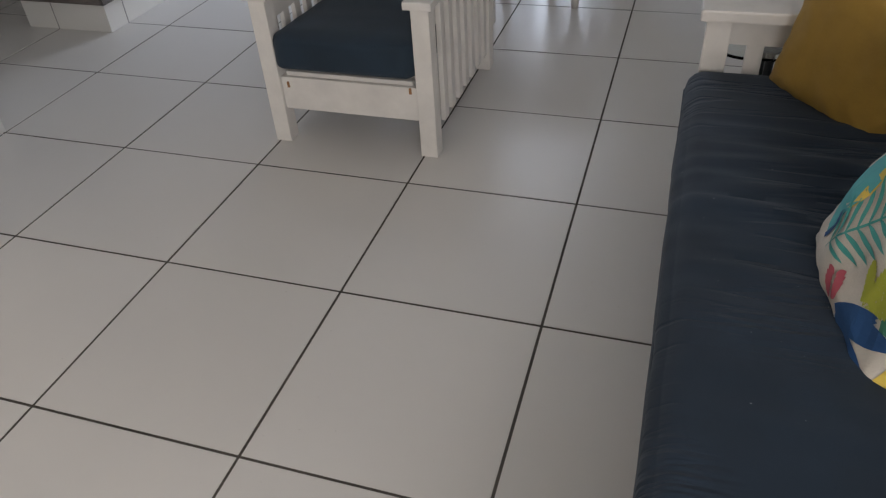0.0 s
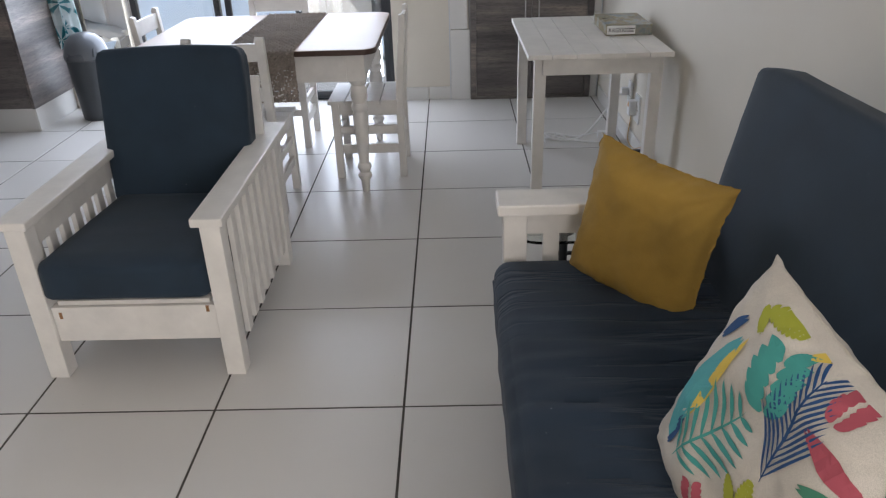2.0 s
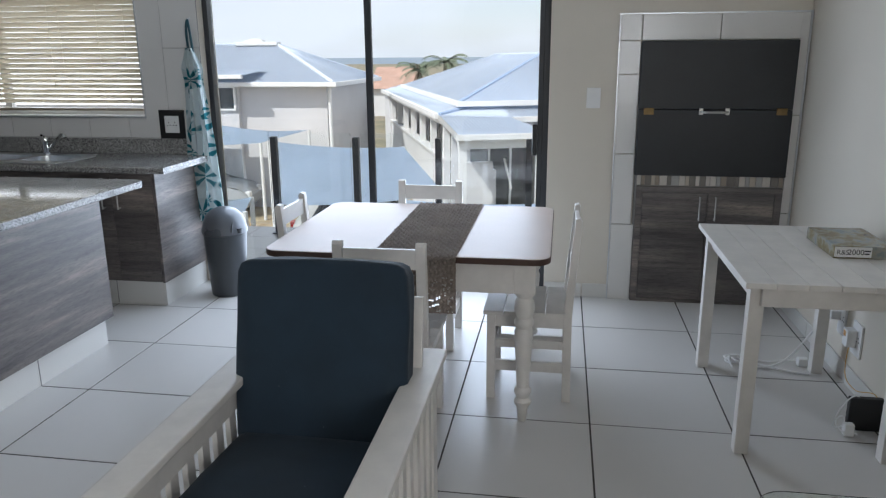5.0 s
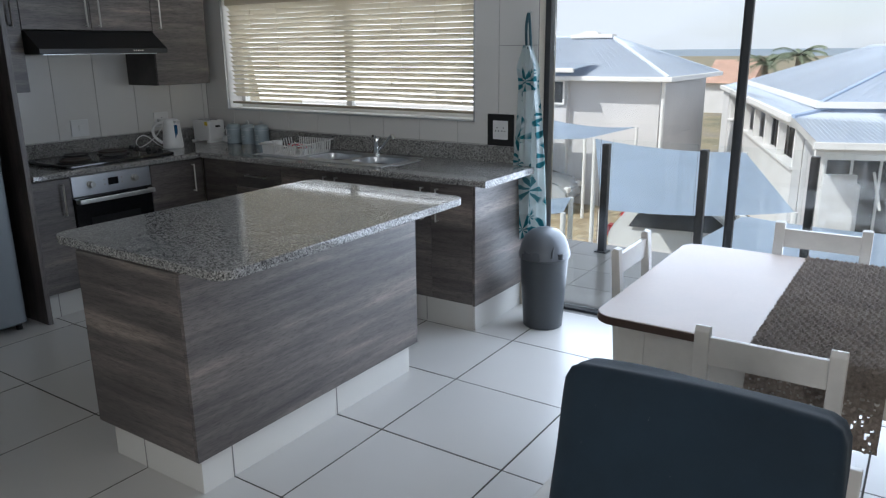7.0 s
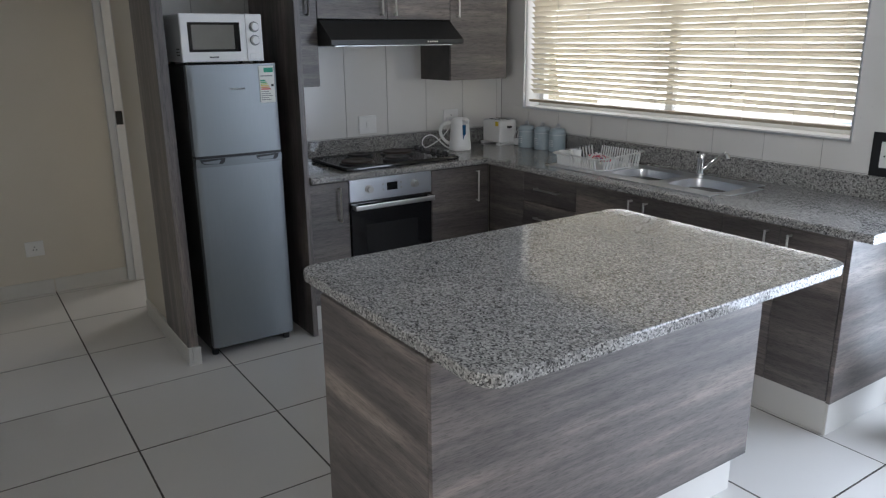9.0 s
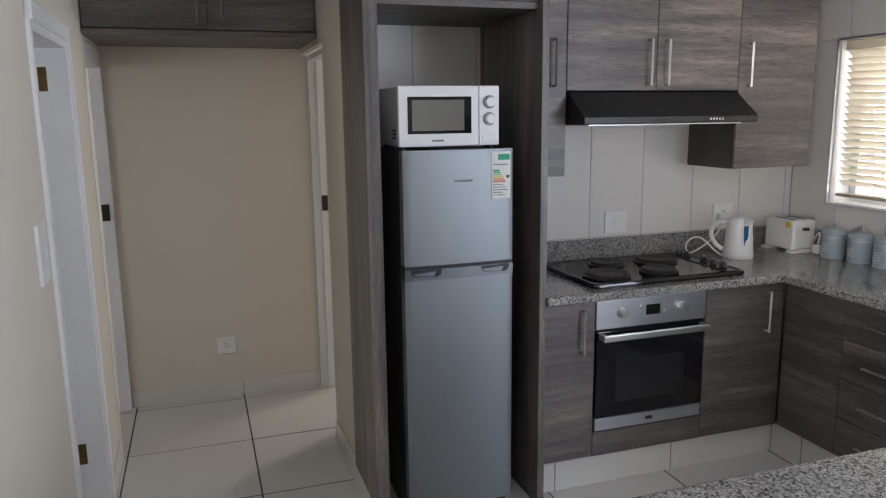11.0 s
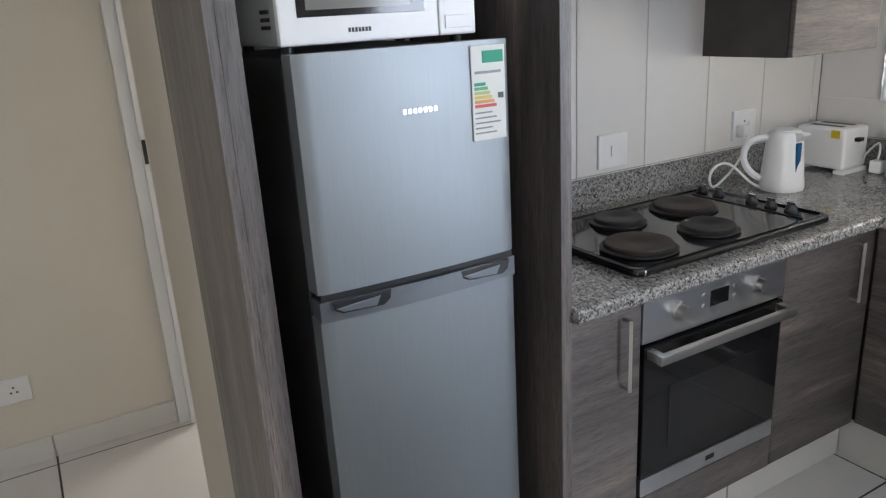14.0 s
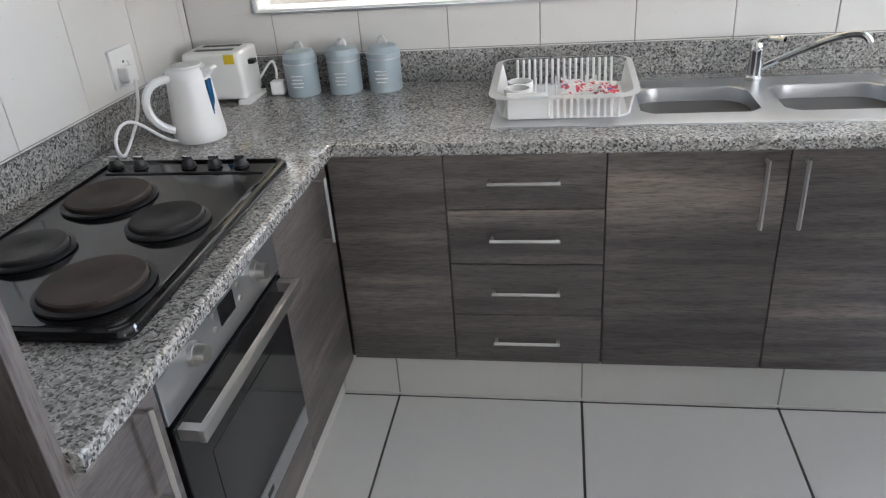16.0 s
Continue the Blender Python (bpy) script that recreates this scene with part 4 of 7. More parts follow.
part("reveal", B((-5.299, -5.293, 3.574, 3.70, 1.172, 1.999), (-3.007, -3.001, 3.574, 3.70, 1.172, 1.999), (-5.293, -3.007, 3.574, 3.70, 1.993, 1.999)), M_WPLAS, wn, "white reveal")
part("edge_trim", B((-5.306, -5.299, 3.555, 3.575, 1.158, 2.006), (-3.001, -2.994, 3.555, 3.575, 1.158, 2.006), (-5.299, -3.001, 3.555, 3.575, 1.158, 1.166), (-5.299, -3.001, 3.555, 3.575, 1.998, 2.006)), M_STEEL, wn, "metal tile trim")
bl = thing("venetian_blind", (-4.15, 3.61, 2.0), "cream venetian blind, lowered and partly tilted", "blind")
M_SLAT, t_, b_ = nodes_of("cream_slat")
b_.inputs["Base Color"].default_value = (0.74, 0.70, 0.60, 1)
b_.inputs["Roughness"].default_value = 0.4
b_.inputs["Transmission Weight"].default_value = 0.0
tr = t_.nodes.new("ShaderNodeBsdfTranslucent")
tr.inputs["Color"].default_value = (0.78, 0.73, 0.62, 1)
ms = t_.nodes.new("ShaderNodeMixShader")
ms.inputs[0].default_value = 0.45
t_.links.new(b_.outputs[0], ms.inputs[1])
t_.links.new(tr.outputs[0], ms.inputs[2])
t_.links.new(ms.outputs[0], t_.nodes["Material Output"].inputs["Surface"])
part("head_rail", B((-5.28, -3.02, 3.585, 3.635, 1.945, 1.99), bev=0.003), M_SLAT, bl, "cream head rail")
NS = 20
for i in range(NS):
    z = 1.925 - i * 0.0345
    tilt = -radians(40 if i < 14 else 37)
    bm = bmesh.new()
    nx = 24
    cols = []
    for k in range(nx + 1):
        x = -5.275 + 2.25 * k / nx
        sag = 0.0010 * math.sin(k * 0.9 + i * 1.7) * (0.3 + 0.05 * i) + (0.012 * (i / NS) * (0.5 - k / nx))
        row = []
        for u, cup in ((-0.025, 0.0), (-0.012, 0.005), (0.012, 0.006), (0.025, 0.001)):
            row.append(bm.verts.new((x, 3.61 + u * math.cos(tilt), z + sag + u * math.sin(tilt) + cup)))
        cols.append(row)
    for a, b in zip(cols, cols[1:]):
        for j in range(3):
            bm.faces.new((a[j], b[j], b[j + 1], a[j + 1]))
    bmesh.ops.solidify(bm, geom=bm.faces[:], thickness=0.0022)
    part("slat", bm, M_SLAT, bl, "", True)
part("bottom_rail", B((-5.275, -3.025, 3.588, 3.632, 1.205, 1.222), bev=0.004), plain("tan_rail", (0.42, 0.36, 0.27), 0.5), bl, "tan bottom rail")
for x in (-5.0, -4.72, -4.15, -3.58, -3.30):
    bm = R((x, 3.583, 1.21), (x, 3.583, 1.95), 0.0012, seg=5)
    rod(bm, (x, 3.637, 1.21), (x, 3.637, 1.95), 0.0012, seg=5)
    part("ladder_cord", bm, M_SLAT, bl)
for x, z in ((-3.66, 1.40), (-3.10, 1.29)):
    bm = R((x, 3.578, z), (x, 3.578, 1.95), 0.0012, seg=5)
    part("pull_cord", lathe([(0.004, -0.03), (0.006, -0.02), (0.003, 0.0)], (x, 3.578, z), 8, bm), M_SLAT, bl)

# ---- sliding door ----
sd = thing("door_2", (-1.39, 3.68, 0), "wide charcoal aluminium sliding glass door", "sliding door", kind="structure")
part("door_frame", B((-2.56, -2.525, 3.645, 3.725, 0, 2.2), (-0.288, -0.25, 3.645, 3.725, 0, 2.2), (-2.525, -0.288, 3.645, 3.725, 2.14, 2.2), (-2.525, -0.288, 3.645, 3.725, -0.002, 0.014), bev=0.002, seg=1), M_FRAME, sd)
part("mullion", B((-1.462, -1.432, 3.69, 3.722, 0.014, 2.14), bev=0.002, seg=1), M_FRAME, sd)
g = part("pane", B((-2.524, -1.463, 3.704, 3.710, 0.014, 2.14)), M_GLASS, sd)
g.visible_shadow = False
sa, sb, sy = -1.440, -0.288, 3.666
sh = part("sash", B((sa, sa + 0.032, sy - 0.018, sy + 0.018, 0.016, 2.139), (sb - 0.032, sb, sy - 0.018, sy + 0.018, 0.016, 2.139), (sa + 0.032, sb - 0.032, sy - 0.018, sy + 0.018, 0.016, 0.060), (sa + 0.032, sb - 0.032, sy - 0.018, sy + 0.018, 2.08, 2.139), bev=0.002, seg=1), M_FRAME, sd)
g = part("pane", B((sa + 0.032, sb - 0.032, sy - 0.003, sy + 0.003, 0.060, 2.08)), M_GLASS, sh)
g.visible_shadow = False
part("handle", B((-0.350, -0.320, 3.606, 3.648, 0.93, 1.13), bev=0.006), M_BLACK, sd, "black lock handle")

# ---- braai (built-in grill) ----
br = thing("built_in_grill", (0.74, 3.55, 0), "built-in grill with black steel flap in a tiled surround", "fireplace")
part("recess_plate", B((0.30, 1.185, 3.552, 3.566, 0.0, 1.64)), M_WGROUT, br)
M_FLAP = plain("black_sheet_steel", (0.018, 0.020, 0.023), 0.42, 0.2, vary=0.25, scale=2.0, grain=90, relief=0.05)
fl = part("flap", B((0.293, 1.182, 3.505, 3.540, 1.237, 1.636), (0.293, 1.182, 3.500, 3.540, 0.832, 1.235), bev=0.003, seg=1), M_FLAP, br, "matt black folding steel flap")
part("handle", tube([(0.655, 3.50, 1.222), (0.66, 3.462, 1.222), (0.735, 3.458, 1.222), (0.81, 3.462, 1.222), (0.815, 3.50, 1.222)], 0.007), M_BAR, fl, "polished steel handle", True)
part("handle_base", B((0.648, 0.672, 3.495, 3.5, 1.205, 1.245), (0.800, 0.824, 3.495, 3.5, 1.205, 1.245)), M_BAR, fl)
for xh in (0.355, 1.12):
    part("flap_hinge", B((xh - 0.03, xh + 0.03, 3.494, 3.501, 1.205, 1.245), bev=0.002), M_BRASS, fl, "brassy flap hinge")
cb = part("cupboard", B((0.312, 0.352, 3.53, 3.552, 0.0, 0.757), (1.143, 1.184, 3.53, 3.552, 0.0, 0.757), (0.352, 1.143, 3.53, 3.552, 0.72, 0.757), (0.352, 1.143, 3.53, 3.552, 0.0, 0.02)), M_LAMI, br, "dark oak cupboard frame")
for a, b, h in ((0.354, 0.746, 0.70), (0.750, 1.141, 0.795)):
    d = part("cupboard_door", B((a, b, 3.535, 3.551, 0.022, 0.718), bev=0.001, seg=1), M_LAMI, br)
    bar_handle(d, (h, 3.535, 0.55), (h, 3.535, 0.70), (0, -0.025, 0), 0.005)
random.seed(4)
mos = [plain("mosaic_%d" % i, c, 0.35) for i, c in enumerate(((0.50, 0.44, 0.36), (0.20, 0.18, 0.16), (0.62, 0.58, 0.52), (0.33, 0.28, 0.22), (0.42, 0.41, 0.40)))]
xm = 0.315
while xm < 1.17:
    wdt = random.choice((0.022, 0.034, 0.044))
    part("mosaic_tile", B((xm, min(xm + wdt, 1.183), 3.542, 3.551, 0.765, 0.828), bev=0.001, seg=1), random.choice(mos), br)
    xm += wdt + 0.003
for x0, x1, z0, z1 in ((0.168, 0.308, 0.0, 0.505), (0.168, 0.291, 0.510, 0.955), (0.168, 0.291, 0.960, 1.440), (0.168, 0.291, 1.445, 1.638), (0.168, 0.291, 1.643, 1.79), (0.296, 0.742, 1.643, 1.79), (0.747, 1.19, 1.643, 1.79), (1.189, 1.236, 0.0, 0.6), (1.189, 1.236, 0.605, 1.2), (1.189, 1.236, 1.205, 1.79)):
    part("surround_tile", B((x0, x1, 3.545, 3.566, z0, z1), bev=0.002, seg=1), M_WTILE, br)
part("edge_trim", B((1.2365, 1.2445, 3.535, 3.566, 0.0, 1.80), (0.16, 1.236, 3.548, 3.566, 1.792, 1.80), (0.160, 0.1665, 3.548, 3.566, 0, 1.792)), M_STEEL, br, "metal tile trim")

# ---- bed glimpsed through the hall doorway ----
bd = thing("bed", (-8.1, 1.9, 0), "bed with white linen and a teal throw", "bed")
part("base", B((-9.1, -7.25, 1.2, 2.7, 0.06, 0.34), bev=0.01), M_BLACK, bd, "dark bed base")
part("mattress", cushion(-9.1, -7.25, 1.2, 2.7, 0.34, 0.58, 0.05, 0.01, 12, 0.004, 2), M_WPLAS, bd, "white linen", True)
part("throw", cushion(-8.0, -7.22, 1.17, 2.73, 0.40, 0.615, 0.05, 0.01, 12, 0.006, 6), plain("teal_throw", (0.10, 0.28, 0.30), 0.9), bd, "teal throw", True)
part("pillow", cushion(-9.0, -8.6, 1.3, 1.9, 0.56, 0.74, 0.07, 0.03, 10, 0.01, 4), M_WPLAS, bd, "white pillow", True)
for x in (-9.0, -7.35):
    for y in (1.28, 2.62):
        part("foot", lathe([(0.03, 0), (0.03, 0.065)], (x, y, 0)), M_BLACK, bd)

# ---- armchair ----


def tilted(bm, pivot, axis, deg):
    bmesh.ops.rotate(bm, verts=bm.verts, cent=pivot, matrix=Matrix.Rotation(radians(deg), 3, axis))
    return bm


ac = thing("armchair", (-0.88, 0.6, 0), "white slatted wooden armchair with navy cushions", "armchair")
for x0, x1, arm0, arm1, out in ((-1.215, -1.150, -1.232, -1.130, -1), (-0.610, -0.545, -0.630, -0.528, 1)):
    xc = (x0 + x1) / 2
    part("front_leg", B((x0, x1, 0.185, 0.25, 0, 0.560), bev=0.004), M_WHITE, ac)
    part("back_leg", B((x0, x1, 0.965, 1.035, 0, 0.560), bev=0.004), M_WHITE, ac)
    part("armrest", B((arm0, arm1, 0.165, 1.155, 0.560, 0.588), bev=0.006), M_WHITE, ac, "worn white armrest")
    part("side_rail", B((xc - 0.016, xc + 0.014, 0.25, 0.965, 0.465, 0.560), bev=0.003), M_WHITE, ac)
    part("side_rail", B((xc - 0.016, xc + 0.014, 0.25, 0.965, 0.14, 0.22), bev=0.003), M_WHITE, ac)
    for k in range(7):
        y = 0.295 + k * 0.094
        xa, xb = sorted((xc + out * 0.017, xc + out * 0.036))
        part("slat", B((xa, xb, y, y + 0.045, 0.10 + 0.006 * (k % 2), 0.552), bev=0.002, seg=1), M_WHITE, ac)
part("front_rail", B((-1.150, -0.610, 0.198, 0.232, 0.140, 0.270), bev=0.004), M_WHITE, ac)
part("seat_rail", B((-1.13, -0.63, 0.21, 0.24, 0.271, 0.288), bev=0.003), M_WHITE, ac)
part("back_rail", B((-1.150, -0.610, 0.985, 1.015, 0.20, 0.30), bev=0.003), M_WHITE, ac)
for k in range(6):
    part("seat_slat", B((-1.14, -0.62, 0.26 + k * 0.12, 0.32 + k * 0.12, 0.270, 0.287), bev=0.002, seg=1), M_WHITE, ac)
part("dowel", B((-1.128, -1.118, 0.1965, 0.1985, 0.228, 0.252), (-0.642, -0.632, 0.1965, 0.1985, 0.245, 0.268)), plain("bare_wood", (0.30, 0.15, 0.06), 0.6), ac, "bare wood plug")
seat = cushion(-1.148, -0.608, 0.165, 0.84, 0.290, 0.428, 0.03, 0.012, 16, 0.004, 1)
tilted(seat, (-0.88, 0.5, 0.36), "X", -3)
part("seat_cushion", seat, M_NAVY, ac, "navy canvas seat cushion", True)
backc = cushion(-1.155, -0.615, 0.80, 0.93, 0.36, 0.948, 0.03, 0.010, 16, 0.004, 5)
tilted(backc, (-0.88, 0.86, 0.40), "X", -11)
part("back_cushion", backc, M_NAVY, ac, "navy canvas back cushion", True)
fr2 = B((-1.14, -1.09, 0.945, 0.97, 0.25, 0.83), (-0.625, -0.585, 0.945, 0.97, 0.25, 0.83), (-1.09, -0.625, 0.945, 0.97, 0.77, 0.83), (-1.09, -0.625, 0.945, 0.97, 0.45, 0.50), bev=0.003)
tilted(fr2, (-0.88, 0.90, 0.40), "X", -11)
part("back_frame", fr2, M_WHITE, ac)

# ---- couch along the wall ----
so = thing("couch", (0.75, -0.9, 0), "long navy couch with a white slatted wooden frame", "couch")
for y0, y1 in ((0.115, 0.185), (-1.985, -1.915)):
    part("front_leg", B((0.305, 0.375, y0, y1, 0, 0.61), bev=0.004), M_WHITE, so)
    part("back_leg", B((0.91, 0.975, y0, y1, 0, 0.61), bev=0.004), M_WHITE, so)
    part("armrest", B((0.285, 0.980, y0 - 0.03, y1 + 0.025, 0.61, 0.645), bev=0.006), M_WHITE, so, "white armrest board")
    part("side_rail", B((0.375, 0.91, y0 + 0.02, y1 - 0.02, 0.53, 0.61), bev=0.003), M_WHITE, so)
    part("side_rail", B((0.375, 0.91, y0 + 0.02, y1 - 0.02, 0.14, 0.22), bev=0.003), M_WHITE, so)
    for k in range(5):
        x = 0.425 + k * 0.098
        part("slat", B((x, x + 0.048, y0 + 0.022, y1 - 0.03, 0.21, 0.54), bev=0.002, seg=1), M_WHITE, so)
part("front_rail", B((0.32, 0.352, -1.915, 0.115, 0.16, 0.27), bev=0.004), M_WHITE, so)
part("back_rail", B((1.12, 1.15, -1.915, 0.115, 0.16, 0.27), bev=0.004), M_WHITE, so)
for k in range(9):
    part("seat_slat", B((0.352, 1.12, -1.85 + k * 0.23, -1.79 + k * 0.23, 0.25, 0.27), bev=0.002, seg=1), M_WHITE, so)
bm = cushion(0.275, 0.96, -1.91, 0.108, 0.290, 0.472, 0.05, 0.008, 110, 0.0, 3)
for v in bm.verts:
    p = v.co
    if p.z > 0.43:
        near = math.exp(-((p.y + 0.62) / 0.42) ** 2)
        fx = max(0.0, 1 - abs(p.x - 0.62) / 0.42)
        p.z += (0.020 * noise.noise(Vector((p.x * 2.5, p.y * 22 + p.x * 3, 0.3))) + 0.010 * noise.noise(Vector((p.x * 4, p.y * 48, 1.3)))) * near * (0.25 + fx)
    p += Vector((0.004, 0, 0)) * noise.noise(Vector((p.x * 4, p.y * 9, p.z * 9)))
bmesh.ops.smooth_vert(bm, verts=bm.verts, factor=0.15, use_axis_x=True, use_axis_y=True, use_axis_z=True)
sc = part("seat_cushion", bm, M_COUCH, so, "navy canvas seat mattress with creases", True)
part("piping", tube([(0.274, -1.87, 0.415), (0.272, -1.2, 0.413), (0.271, -0.6, 0.415), (0.274, 0.06, 0.413)], 0.005), M_NAVY, sc, "", True)
bm = cushion(0.850, 0.985, -1.91, 0.115, 0.405, 1.035, 0.04, 0.010, 24, 0.004, 9)
tilted(bm, (0.90, -0.9, 0.42), "Y", 10.5)
part("back_cushion", bm, M_NAVY, so, "navy canvas back mattress", True)
bm = B(*[(1.04, 1.065, -1.85 + 0.3 * k, -1.79 + 0.3 * k, 0.27, 0.84) for k in range(7)], bev=0.002, seg=1)
tilted(bm, (1.02, -0.9, 0.27), "Y", 10.5)
part("back_slat", bm, M_WHITE, so)
so.location.x += 0.012


def pleats(u, v, seed):
    """Gathers that run in from the cushion's corners, and the seam's puckers."""
    d = 0.0
    for cu, cv, k in ((1, 1, 1.0), (-1, 1, 0.5), (1, -1, 0.7), (-1, -1, 0.4)):
        a, b = u - cu, v - cv
        r = math.hypot(a, b)
        d += k * math.sin(math.atan2(b, a) * 15 + seed + 3 * r) * math.exp(-r / 0.40) * min(1, r / 0.18)
    rim = max(abs(u), abs(v))
    d += 0.5 * max(0.0, (rim - 0.72) / 0.28) * math.sin((u - v) * 21 + seed + 3 * noise.noise(Vector((u * 4, v * 4, seed))))
    return 1 + 0.15 * d


def pillow(name, mat, size, thick, at, rot, label, seed, ruffle=0.0):
    """A square scatter cushion: pinched corners, soft belly, seam edge."""
    bm = bmesh.new()
    n = 56
    rows = {}
    for side in (1, -1):
        for i in range(n + 1):
            for j in range(n + 1):
                u, v = 2 * i / n - 1, 2 * j / n - 1
                edge = i in (0, n) or j in (0, n)
                if edge and side == -1:
                    rows[(side, i, j)] = rows[(1, i, j)]
                    continue
                pin = 1 - 0.09 * (1 - v * v) * u * u
                pin2 = 1 - 0.09 * (1 - u * u) * v * v
                h = thick / 2 * ((1 - u ** 4) * (1 - v ** 4)) ** 0.55 if not edge else 0.0
                w_ = noise.noise(Vector((u * 2.2 + seed, v * 2.2, side)))
                w2 = noise.noise(Vector((u * 6 + seed, v * 6, side * 3)))
                h *= (1 + 0.18 * w_ + 0.04 * w2) * pleats(u, v, seed)
                rz = ruffle * noise.noise(Vector((u * 9, v * 9, seed))) if edge else 0
                rows[(side, i, j)] = bm.verts.new((u * size / 2 * pin, v * size / 2 * pin2, side * h + rz))
    for side in (1, -1):
        for i in range(n):
            for j in range(n):
                q = [rows[(side, i, j)], rows[(side, i + 1, j)], rows[(side, i + 1, j + 1)], rows[(side, i, j + 1)]]
                bm.faces.new(q if side == 1 else q[::-1])
    # stitched flange round the edge
    ring = [(i, 0) for i in range(n)] + [(n, j) for j in range(n)] + [(n - i, n) for i in range(n)] + [(0, n - j) for j in range(n)]
    outer = []
    for k, (i, j) in enumerate(ring):
        p = rows[(1, i, j)].co
        way = Vector((p.x, p.y, 0)).normalized()
        outer.append(bm.verts.new(p + way * (0.006 + 0.003 * noise.noise(Vector((k * 0.35, seed, 0)))) + Vector((0, 0, ruffle * 0.3 * noise.noise(Vector((k * 0.4, 0, seed)))))))
    for k in range(len(ring)):
        q = (k + 1) % len(ring)
        bm.faces.new((rows[(1, *ring[k])], outer[k], outer[q], rows[(1, *ring[q])]))
    me = bpy.data.meshes.new(name)
    bm.to_mesh(me)
    bm.free()
    me.materials.append(mat)
    me.shade_smooth()
    ob = new(name, me)
    ob.matrix_basis = pose(*at, *rot)
    return tagged(ob, label, "cushion")


# printed cotton: cream ground with scattered tropical leaves, as small raised prints
M_PRINT = fabric("cream_print_cotton", (0.62, 0.57, 0.50), 700, 0.25)
CU1 = pillow("scatter_cushion", M_MUST, 0.415, 0.15, (0.676, -0.073, 0.626), (81.0, 6.1, -50.3), "mustard yellow cotton cushion leaning on the couch", 2.0, 0.02)
CSIZE = 0.470
CU2 = pillow("scatter_cushion", M_PRINT, CSIZE, 0.17, (0.695, -0.899, 0.621), (71.5, 7.9, -82.1), "cream cushion printed with bright tropical leaves", 7.0, 0.008)
# leaf prints laid on the cushion's front face
LEAF = [plain("print_" + n, c, 0.85, relief=0.1) for n, c in (("teal", (0.06, 0.34, 0.30)), ("navy", (0.015, 0.07, 0.20)), ("red", (0.44, 0.085, 0.115)), ("lime", (0.38, 0.40, 0.04)), ("aqua", (0.10, 0.42, 0.45)), ("yellow", (0.75, 0.55, 0.10)), ("green", (0.06, 0.24, 0.15)))]


def cushion_height(u, v, size, thick, seed):
    h = thick / 2 * max(0.0, (1 - u ** 4) * (1 - v ** 4)) ** 0.55
    return h * (1 + 0.18 * noise.noise(Vector((u * 2.2 + seed, v * 2.2, 1))) + 0.04 * noise.noise(Vector((u * 6 + seed, v * 6, 3)))) * pleats(u, v, seed)


def leaf_print(u0, v0, ang, length, kind, mat):
    """One printed leaf on the cushion face, as fronds or a broad blade."""
    bm = bmesh.new()
    ca, sa = math.cos(ang), math.sin(ang)

    def put(a, b):
        u, v = u0 + a * ca - b * sa, v0 + a * sa + b * ca
        u, v = max(-0.96, min(0.96, u)), max(-0.96, min(0.96, v))
        pin, pin2 = 1 - 0.09 * (1 - v * v) * u * u, 1 - 0.09 * (1 - u * u) * v * v
        return bm.verts.new((u * CSIZE / 2 * pin, v * CSIZE / 2 * pin2, cushion_height(u, v, CSIZE, 0.17, 7.0) + 0.0022))

    def blade(a0, b0, a1, b1, wd, n=8):
        da, db = a1 - a0, b1 - b0
        ln = math.hypot(da, db)
        na, nb = -db / ln, da / ln
        prev = None
        for i in range(n + 1):
            s = i / n
            w = wd * math.sin(math.pi * min(1, 0.06 + 0.94 * s)) ** 0.8
            ca_, cb_ = a0 + da * s, b0 + db * s
            cur = (put(ca_ + na * w, cb_ + nb * w), put(ca_, cb_), put(ca_ - na * w, cb_ - nb * w))
            if prev:
                bm.faces.new((prev[0], prev[1], cur[1], cur[0]))
                bm.faces.new((prev[1], prev[2], cur[2], cur[1]))
            prev = cur
    if kind == "palm":
        blade(0, 0, length, 0, 0.013)
        for i in range(12):
            a = length * (0.04 + 0.076 * i)
            r = length * (0.62 - 0.035 * i)
            for sd_ in (1, -1):
                blade(a, 0, a + r * 0.80, sd_ * r * 0.52, 0.0115)
    elif kind in ("frond", "slim"):
        blade(0, 0, length, 0, 0.012)
        k = 9
        for i in range(1, k):
            s = i / k
            r = length * (0.44 if kind == "frond" else 0.2) * math.sin(math.pi * (0.15 + 0.8 * s))
            for sd_ in (1, -1):
                blade(s * length, 0, s * length + r * 0.55, sd_ * r * 0.9, 0.022 if kind == "frond" else 0.024)
    elif kind == "broad":
        for sd_ in (1, -1):
            for i in range(5):
                s = 0.05 + i * 0.17
                blade(s * length, sd_ * 0.016, s * length + 0.26 * length, sd_ * (0.34 + 0.16 * math.sin(math.pi * s)) * length * (1 - 0.35 * s), 0.095 * length + 0.008)
    elif kind == "leaf":
        for sd_ in (1, -1):
            blade(0, sd_ * 0.016, length, sd_ * 0.016, max(0.03, length * 0.11))
    else:
        blade(0, 0, length, 0, 0.05)
    ob = part("leaf_print", bm, mat, None, "")
    ob.parent = CU2
    return ob


